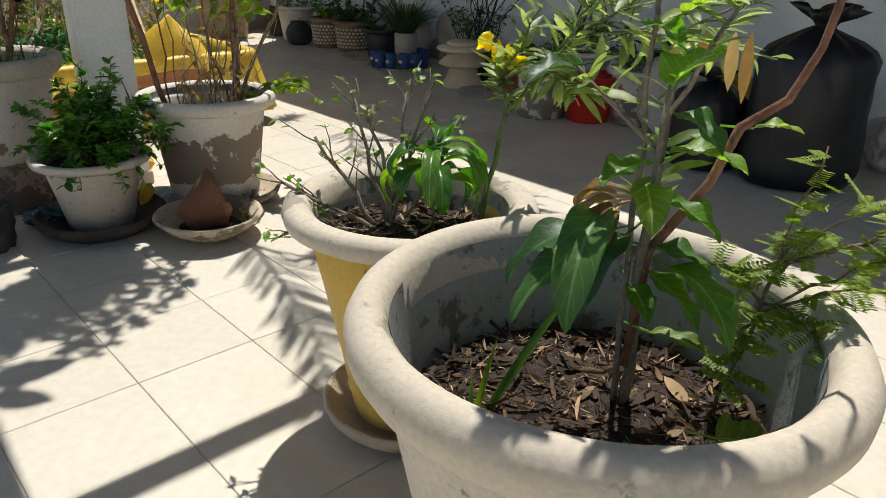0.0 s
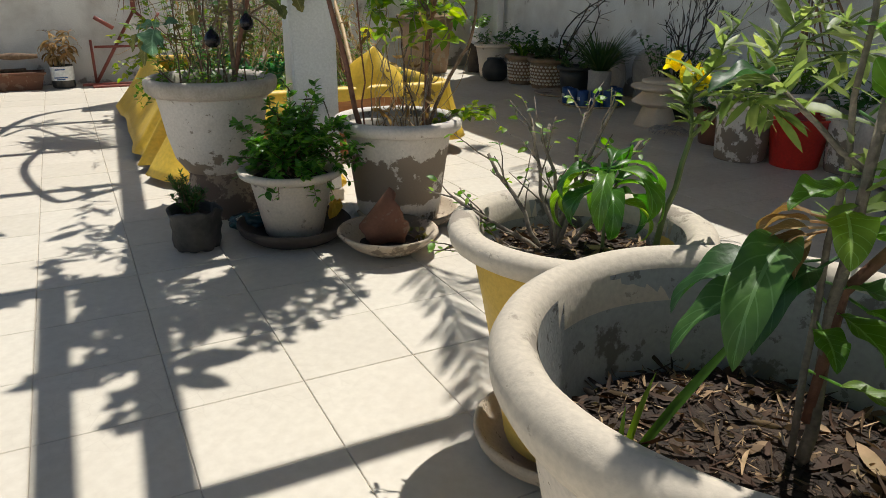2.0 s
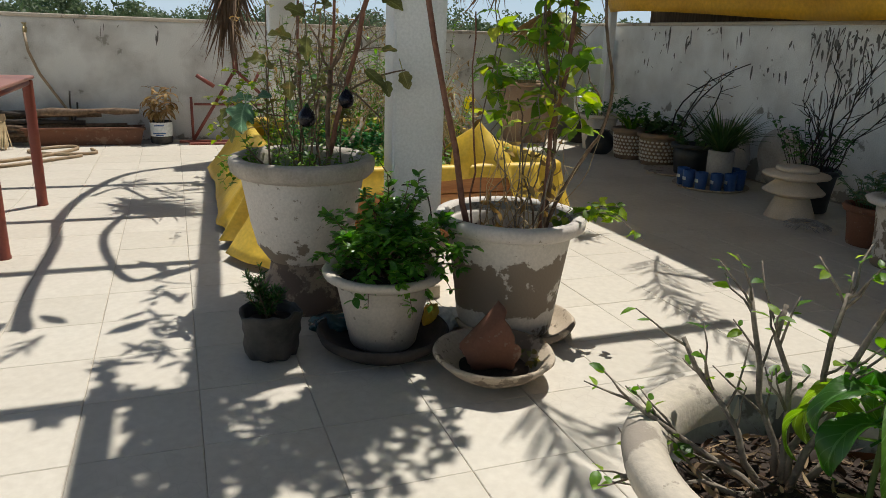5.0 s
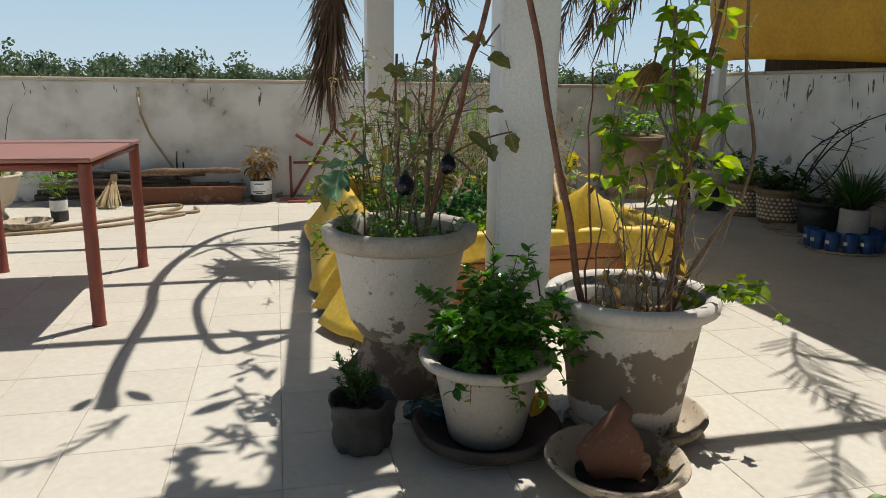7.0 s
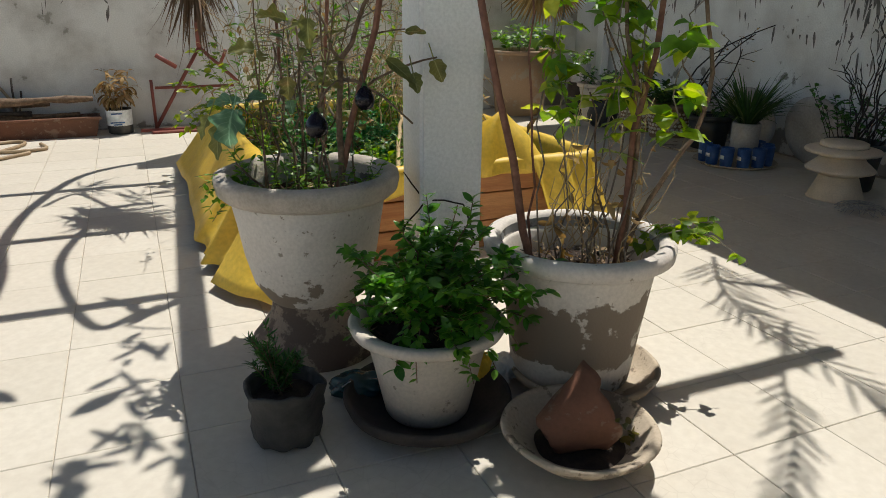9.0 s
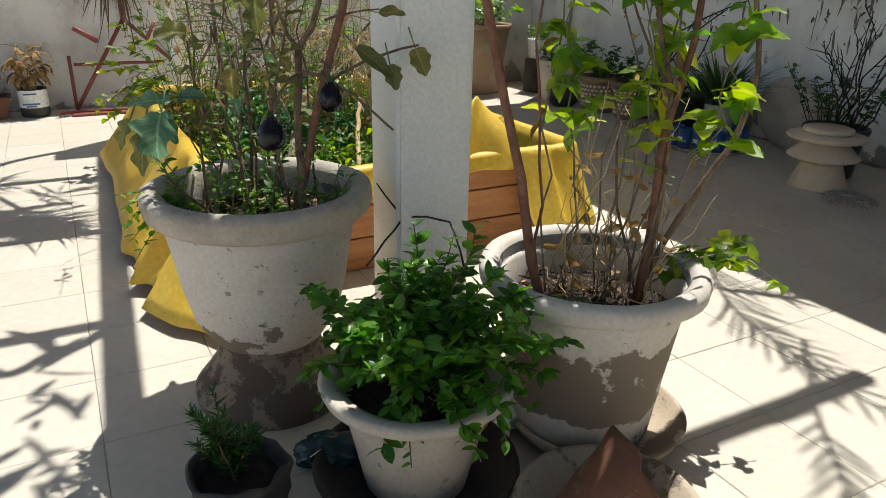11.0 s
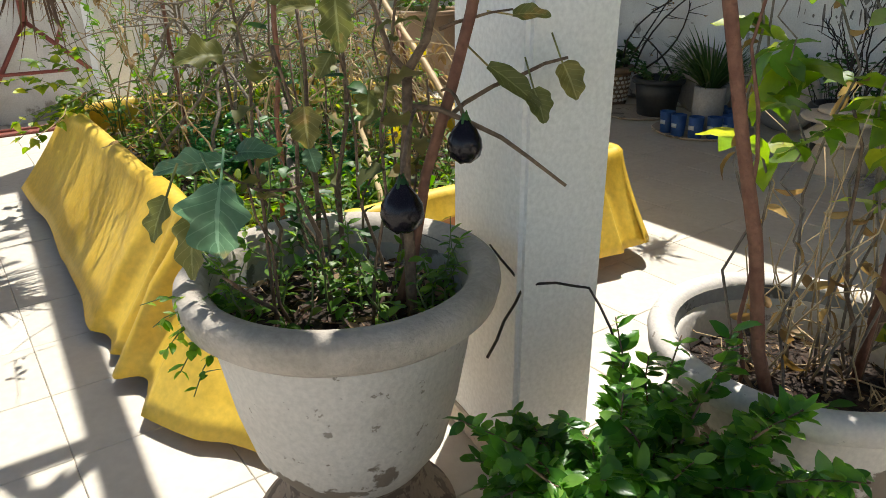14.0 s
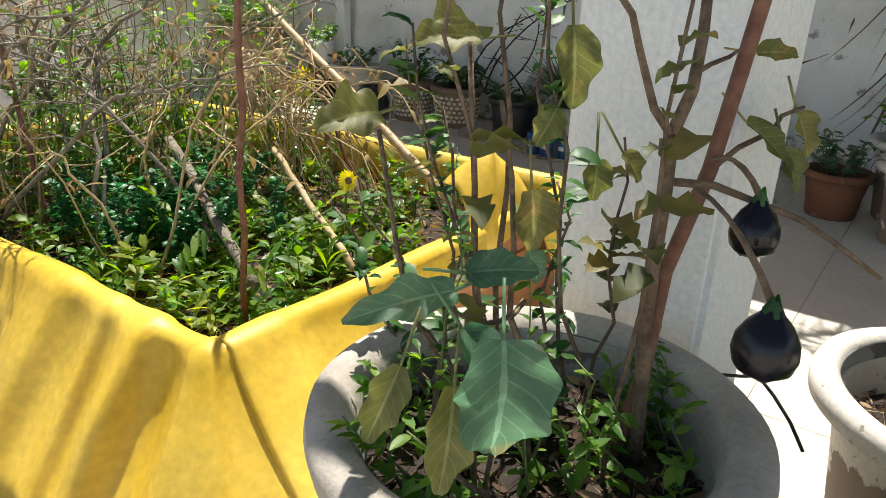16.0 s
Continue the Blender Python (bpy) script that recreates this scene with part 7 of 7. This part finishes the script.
# bare curved rose stems
rose = thing("bare_rose", at(6.05, 6.85), "bare thorny rose stems arching against the wall", "plant")
stems = []
for b, m, t in (((0, 0.1, 0.3), (-0.05, 0.25, 0.75), (0.1, -0.75, 1.10)), ((0, 0.0, 0.3), (-0.05, -0.1, 0.70), (0.1, -0.55, 1.02)), ((-0.05, -0.05, 0.3), (-0.05, -0.5, 0.5), (0.1, -0.42, 0.88)), ((0, -0.45, 0.25), (-0.03, -0.32, 0.5), (0.02, -0.05, 0.60)), ((0, 0.1, 0.3), (0, 0.0, 0.5), (0.1, -0.25, 0.95))):
    pts = [Vector(b).lerp(Vector(m), s).lerp(Vector(m).lerp(Vector(t), s), s) for s in (0, 0.15, 0.3, 0.45, 0.6, 0.75, 0.9, 1)]
    stems.append((pts, 0.010, 0.005))
    for _ in range(5):
        p, d = along(pts, r.uniform(0.4, 1.0))
        stems.append((bend(p, p + (d * 0.4 + unit(r, -0.8, 0.8)).normalized() * r.uniform(0.06, 0.22), 3, 0, 0.01, r), 0.004, 0.002))
stems_mesh(rose, stems, M_TWIG_DARK, "stems", 5)
v, f = leaves_on(stems, r, 3, (0.015, 0.03), (0.5, 0.7), "ovate", 0.5, 0.8)
part("foliage", raw_mesh("foliage", v, f), M_LEAF_DRY, rose, "a few dry leaves", "stuff")
# trays
def tray(u, w, rad, label):
    return solo("round_tray", lathe([(rad * 0.9, 0), (rad, 0.018), (rad * 0.985, 0.024), (rad * 0.88, 0.008), (0.0001, 0.008)], 44, 0.01, 5, foot=True), M_SAUCER, at(u, w), label, "tray", "trays")


tray(5.85, 6.62, 0.30, "round tan tray on the tiles with a dark pot")
dp = round_pot("dark_pot", 5.95, 6.50, 0.15, 0.19, 0.30, M_DARK_POT, "dark plastic pot with low green plants", seed=47)
dp.location.z = 0.009
leafy_clump(dp, 26, 0.2, 0.16, 0.26, (0.02, 0.05), M_LEAF_DARK, r, 12)
tray(5.72, 5.92, 0.34, "round tan tray holding blue cups and a grass pot")
for k in range(9):
    a = radians(150 + 30 * k)
    cup = thing("blue_cup", at(5.72 + 0.25 * math.cos(a), 5.92 + 0.25 * math.sin(a), 0.009), "blue plastic cup with a seedling on the tray", "cup", "blue cups")
    shell = part("wall", lathe([(0.045, 0), (0.048, 0.005), (0.056, 0.155), (0.052, 0.155), (0.046, 0.12), (0.0001, 0.12)], 18, 0.01, k, foot=True), M_BLUE, cup)
    part("print_bar", box(0.045, 0.002, 0.03, 0, (-0.053, 0.0, 0.08), rot=Matrix.Rotation(radians(90), 4, "Z")), M_LABEL, shell, "pale print")
gp = thing("grass_pot", at(5.78, 5.90, 0.009), "pale bottle pot with a fountain of long grass blades", "plant pot")
part("body", lathe([(0.10, 0), (0.11, 0.01), (0.115, 0.32), (0.10, 0.33), (0.095, 0.30)], 26, 0.02, 3, foot=True), M_DISC, gp)
v, f = [], []
for k in range(170):
    a, s = r.uniform(0, 2 * math.pi), r.uniform(0.1, 0.8)
    leaf_data(v, f, (0.05 * math.cos(a), 0.05 * math.sin(a), 0.30), (math.cos(a) * s, math.sin(a) * s, 1), (0, 0, 1), r.uniform(0.3, 0.56), 0.014, "blade", r.uniform(0.3, 1.3), 0.5)
part("blade_tuft", raw_mesh("blade_tuft", v, f), M_GRASS, gp, "", "stuff")
for w, lean in ((6.25, 0), (5.55, 0)):
    disc = thing("cement_disc", at(6.16, w, 0.0) @ pose(0, 0, 0.29, 0, 80, 0), "round grey cement disc leaning against the wall", "disc", "cement discs")
    part("face", lathe([(0.24, -0.02), (0.285, -0.02), (0.29, 0.0), (0.285, 0.02), (0.24, 0.02), (0.23, 0.006), (0.0001, 0.006)], 40, 0.01, 3, foot=True), M_DISC, disc)
# the stone stool
stool = thing("stone_stool", pose(-0.245, 7.30, 0), "turned pale stone stool of stacked tapering discs", "stool")
part("foot", lathe([(0.185, 0.0), (0.18, 0.012), (0.13, 0.14), (0.115, 0.165)], 44, 0.006, 2, foot=True), M_STONE, stool)
part("disc", lathe([(0.115, 0.160), (0.215, 0.195), (0.222, 0.206), (0.212, 0.216), (0.15, 0.27), (0.135, 0.295)], 44, 0.006, 3), M_STONE, stool, "lower tapering disc")
part("disc", lathe([(0.13, 0.290), (0.235, 0.318), (0.243, 0.330), (0.235, 0.342), (0.16, 0.358), (0.155, 0.36)], 44, 0.006, 4), M_STONE, stool, "upper disc")
part("seat", lathe([(0.14, 0.358), (0.152, 0.362), (0.150, 0.385), (0.13, 0.393), (0.0001, 0.395)], 44, 0.006, 5), M_STONE, stool)
# dark rose bush
rb = round_pot("dark_pot", 5.85, 4.95, 0.15, 0.19, 0.34, M_DARK_POT, "dark plastic pot with a leafy rose bush", seed=51)
leafy_clump(rb, 22, 0.3, 0.45, 0.30, (0.03, 0.07), M_LEAF_DARK, r, 14, "ovate", 1.0, M_TWIG_DARK)
stems = []
for k in range(12):
    b = Vector((r.uniform(-0.08, 0.08), r.uniform(-0.2, 0.15), 0.3))
    main = bend(b, b + Vector((r.uniform(-0.1, 0.25), r.uniform(-0.6, 0.45), r.uniform(0.5, 1.0))), 6, 0.05, 0.03, r)
    stems.append((main, 0.007, 0.003))
    for _ in range(4):
        p, d = along(main, r.uniform(0.3, 0.95))
        stems.append((bend(p, p + (d + unit(r) * 0.7).normalized() * r.uniform(0.1, 0.3), 3, 0, 0.015, r), 0.004, 0.0018))
stems_mesh(rb, stems, M_TWIG_DARK, "bare_stems", 5)
wire = thing("wire_bundle", at(5.35, 4.45, 0.01), "loose tangle of pale wire on the tiles", "wire")
stems = []
for k in range(26):
    a = r.uniform(0, 6.3)
    stems.append((bend((0.16 * math.cos(a), 0.16 * math.sin(a), r.uniform(0, 0.02)), (0.16 * math.cos(a + 2.3), 0.16 * math.sin(a + 2.3), r.uniform(0, 0.03)), 5, 0.03, 0.02, r), 0.0025, 0.0025))
stems_mesh(wire, stems, M_WIRE, "strands", 4)
# pots by the stool
rp = round_pot("red_pot", 5.43, 4.02, 0.13, 0.17, 0.27, M_TERRA, "red-brown plastic pot with a silvery herb", seed=55)
leafy_clump(rp, 26, 0.2, 0.24, 0.24, (0.03, 0.06), M_LEAF_GREY, r, 12)
p1 = round_pot("white_plant_pot", 5.62, 3.62, 0.20, 0.27, 0.46, M_POT_WHITE, "wide worn white pot with a leafy plant", seed=57, rimw=0.045)
leafy_clump(p1, 22, 0.3, 0.25, 0.42, (0.04, 0.08), M_LEAF, r, 12)
p2 = round_pot("white_plant_pot", 5.18, 3.58, 0.165, 0.20, 0.42, M_POT_WHITE, "cylindrical worn white pot with a flared rim", seed=59, rimw=0.05)
leafy_clump(p2, 8, 0.18, 0.18, 0.38, (0.04, 0.08), M_LEAF_DARK, r, 8)
bucket = thing("red_bucket", pose(0.83, 6.22, 0), "bright red plastic bucket on the tiles", "bucket")
part("shell", lathe([(0.15, 0.0), (0.155, 0.01), (0.195, 0.32), (0.21, 0.325), (0.21, 0.34), (0.196, 0.34), (0.185, 0.30), (0.15, 0.03), (0.0001, 0.03)], 40, 0.004, 3, foot=True), M_RED, bucket)
part("handle", tube([(0.2 * math.cos(a), 0.03 * math.sin(a) - 0.08 * math.sin(a), 0.32 - 0.16 * math.sin(a)) for a in [math.pi * k / 12 for k in range(13)]], 0.004, 6), M_WHITE_PLASTIC, bucket, "thin white handle")
p3 = round_pot("white_plant_pot", 5.55, 2.98, 0.16, 0.21, 0.40, M_POT_WHITE, "worn white pot behind the red bucket", seed=61, rimw=0.03)
leafy_clump(p3, 18, 0.25, 0.3, 0.36, (0.04, 0.09), M_LEAF_DARK, r, 12)


def lumpy(name, x, y, sx, sy, sz, material, label, category, seed, rough=0.25, tie=False):
    bm = bmesh.new()
    bmesh.ops.create_icosphere(bm, subdivisions=5, radius=1)
    for v in bm.verts:
        c = v.co.copy()
        e = (abs(c.x) ** 3.2 + abs(c.y) ** 3.2 + abs(c.z) ** 3.2) ** (-1 / 3.2)
        c *= e
        c *= 1 + rough * 0.35 * noise.noise(c * 1.6 + Vector((seed, 0, 0))) + rough * 0.16 * noise.noise(Vector((c.x * 6, c.y * 6, c.z * 2 + seed)))
        if tie and c.z > 0.72:
            k = (c.z - 0.72) / 0.28
            c.x *= 1 - 0.35 * k
            c.y *= 1 - 0.35 * k
        v.co = Vector((c.x * sx, c.y * sy, max(0.0, (c.z + 1) * sz)))
    return solo(name, bm, material, pose(x, y, 0, 0, 0, seed * 40), label, category)


def rubbish_sack(x, y, rz, wide, high, label, seed):
    """A full plastic sack: creased drum, gathered neck, ruffled end."""
    ob = thing("rubbish_sack", pose(x, y, 0, 0, 0, rz) @ Matrix.Diagonal((wide, wide * 0.88, high, 1)), label, "sack", "rubbish sacks")
    rows = [(0.20, 0.0), (0.245, 0.015), (0.268, 0.07)] + [(0.272 - 0.02 * k / 10, 0.12 + 0.055 * k) for k in range(11)] + [(0.225, 0.72), (0.165, 0.765), (0.095, 0.80), (0.05, 0.822)]
    bm = lathe(rows, 96, 0.0, seed, foot=True)
    for v in bm.verts:
        a, z = math.atan2(v.co.y, v.co.x), v.co.z
        near = min(1.0, max(0.0, (z - 0.35) / 0.4))
        k = 1 + 0.05 * noise.noise(Vector((math.cos(a) * 1.3, math.sin(a) * 1.3, z * 3 + seed))) + 0.03 * noise.noise(Vector((math.cos(a) * 4, math.sin(a) * 4, z * 9 + seed))) + near * 0.045 * math.sin(a * 11 + 2 * math.sin(z * 9 + seed))
        v.co.x, v.co.y = v.co.x * k, v.co.y * k
        v.co.z += 0.03 * noise.noise(Vector((v.co.x * 5, v.co.y * 5, seed))) * near
    part("body", bm, M_BLACK_BAG, ob)
    bm = lathe([(0.052, 0.80), (0.045, 0.83), (0.055, 0.85), (0.10, 0.885), (0.135, 0.92), (0.128, 0.922), (0.08, 0.885), (0.03, 0.85)], 60, 0.0, seed)
    for v in bm.verts:
        a = math.atan2(v.co.y, v.co.x)
        k = 1 + 0.30 * math.sin(a * 7 + seed) * min(1.0, max(0.0, (v.co.z - 0.84) / 0.06))
        v.co.x, v.co.y = v.co.x * k, v.co.y * k
        v.co.z += 0.02 * math.sin(a * 3) * min(1.0, max(0.0, (v.co.z - 0.84) / 0.06))
    part("gathered_top", bm, M_BLACK_BAG, ob, "knotted ruffled end")


rubbish_sack(1.93, 4.98, 20, 1.22, 1.02, "tall full black rubbish sack with a knotted top", 1)
rubbish_sack(1.47, 5.24, 75, 0.92, 0.60, "low slumped black rubbish sack on the tiles", 2)
lumpy("boulder", 1.45, 5.75, 0.42, 0.20, 0.26, M_ROCK, "pale grey sack-like boulder against the wall", "boulder", 3, 0.4)
lumpy("boulder", 2.62, 5.30, 0.20, 0.18, 0.16, M_ROCK, "pale grey rock beside the black sack", "boulder", 4, 0.5)
lumpy("yellow_bundle", 1.62, 5.52, 0.20, 0.10, 0.24, M_SHEET, "crumpled yellow plastic bundle behind the sack", "bundle", 5, 0.6)
lumpy("white_bag", -1.30, 3.86, 0.07, 0.06, 0.045, M_WHITE_PLASTIC, "crumpled white plastic bag between the pots", "bag", 6, 0.9)
lumpy("yellow_wrapper", -1.33, 3.80, 0.035, 0.03, 0.06, M_SHEET, "crumpled yellow wrapper between the pots", "wrapper", 7, 0.9)
lumpy("yellow_bundle", -1.72, 4.33, 0.13, 0.09, 0.05, M_SHEET, "crumpled yellow sheet at the column foot", "bundle", 8, 0.8)

packet = thing("plastic_packet", pose(-1.66, 3.535, 0.0, 0, 0, 35), "crumpled dark teal plastic packet with a barcode label", "packet")
bm = bmesh.new()
bmesh.ops.create_icosphere(bm, subdivisions=4, radius=1)
for q in bm.verts:
    c = q.co * (1 + 0.28 * noise.noise(q.co * 2.2) + 0.10 * noise.noise(q.co * 7))
    q.co = Vector((c.x * 0.095, c.y * 0.065, max(0.0, (c.z + 1) * 0.045)))
part("wrapper", bm, M_TEAL, packet)
label = part("barcode_label", box(0.034, 0.052, 0.002, 0, (-0.045, -0.045, 0.075), rot=Matrix.Rotation(radians(-35), 4, "X") @ Matrix.Rotation(radians(-30), 4, "Y")), M_LABEL, packet, "small white label", smooth=False)
for k in range(6):
    part("print_bar", box(0.026, 0.0025 + 0.001 * (k % 3), 0.001, 0, (-0.045, -0.045, 0.075), rot=Matrix.Rotation(radians(-35), 4, "X") @ Matrix.Rotation(radians(-30), 4, "Y") @ Matrix.Translation((0, -0.019 + 0.0075 * k, 0.0018))), M_DARK_POT, label, smooth=False)

# ---- trees beyond the parapet ----
def tree(x, y, z, h, wd, seed):
    r = random.Random(seed)
    ob = thing("tree", pose(x, y, z), "distant leafy green tree beyond the terrace", "tree", "far trees")
    v, f = [], []
    tube_data(bend((0, 0, 0), (r.uniform(-0.4, 0.4), 0, h * 0.75), 5, 0, 0.2, r), [0.28, 0.24, 0.2, 0.16, 0.12, 0.06], 7, v, f)
    for k in range(6):
        a = r.uniform(0, 6.28)
        tube_data(bend((0, 0, h * r.uniform(0.3, 0.5)), (wd * 0.4 * math.cos(a), wd * 0.4 * math.sin(a), h * r.uniform(0.6, 0.85)), 4, 0.3, 0.15, r), [0.11, 0.09, 0.07, 0.05, 0.03], 5, v, f)
    part("trunk", raw_mesh("trunk", v, f), M_BARK, ob)
    v, f = [], []
    for k in range(34):
        c = Vector((r.gauss(0, wd * 0.28), r.gauss(0, wd * 0.28), h * r.uniform(0.25, 0.95)))
        cr = r.uniform(0.5, 1.1) * wd * 0.16
        for _ in range(120):
            p = c + unit(r) * cr * r.random() ** 0.4
            leaf_data(v, f, p, unit(r), unit(r), r.uniform(0.28, 0.6), 0.27, "ovate", 0.4, 0.2)
    part("crown", raw_mesh("crown", v, f), M_TREE, ob, "", "stuff")
    return ob


kinds = [tree(-400, -400 - 30 * k, -5, 8.0 + 0.7 * k, 8.5 + k, 90 + k) for k in range(4)]
r = random.Random(97)
for k in range(130):
    ang = radians(-8 + 128 * (k + r.uniform(-0.5, 0.5)) / 129)
    dist = r.uniform(85, 150)
    m = pose(-dist * math.cos(ang), dist * math.sin(ang), -5.2 - r.uniform(0, 1.6), 0, 0, 70 * k)
    if k < 4:
        kinds[k].matrix_world = m
    else:
        copy_thing(kinds[k % 4], m)

# ---- floor tiles ----
TS, TU0, TW0 = 0.372, 1.52, 2.03


def tile_mesh(half=TS / 2 - 0.0009, b=0.0025, top=0.0, low=-0.010):
    v, f = tile_raw(0, 0, half, b, top, low, [], [])
    me = raw_mesh("tile", v, f, False)
    me.materials.append(M_TILE)
    return me


def tile_raw(x, y, half, b, top, low, v, f):
    s = len(v)
    for h, z in ((half, low), (half, top - b), (half - b, top)):
        v += [(x - h, y - h, z), (x + h, y - h, z), (x + h, y + h, z), (x - h, y + h, z)]
    for ring in (0, 4):
        for k in range(4):
            a, c = s + ring + k, s + ring + (k + 1) % 4
            f.append((a, c, c + 4, a + 4))
    f.append((s + 8, s + 9, s + 10, s + 11))
    return v, f


floor_ob = bpy.data.objects["floor"]
one_tile = tile_mesh()
rest_v, rest_f = [], []
tr = random.Random(21)
for i in range(-20, 14):
    for j in range(-21, 21):
        u, w = TU0 + (i + 0.5) * TS, TW0 + (j + 0.5) * TS
        if u - TS / 2 < -5.99 or u + TS / 2 > WALL_U or w - TS / 2 < -6 or w + TS / 2 > PAR_W:
            if not (-5.99 < u < WALL_U - 0.1 and -5.9 < w < PAR_W - 0.1):
                continue
        dz = tr.uniform(-0.0008, 0.0008)
        if -0.4 < u < 4.1 and 0.2 < w < 8.8:
            ob = new("tile", one_tile)
            ob.parent = floor_ob
            ob.matrix_parent_inverse = floor_ob.matrix_world.inverted()
            ob.matrix_world = at(u, w, dz) @ pose(0, 0, 0, 0, 0, 90 * tr.randrange(4))
        else:
            tile_raw(u, w, TS / 2 - 0.0009, 0.0025, dz, -0.010, rest_v, rest_f)
rest = part("tiles_beyond", raw_mesh("tiles_beyond", rest_v, rest_f, False), M_TILE, floor_ob, "", "stuff")
rest.matrix_parent_inverse = floor_ob.matrix_world.inverted()
rest.matrix_world = at(0, 0, 0)
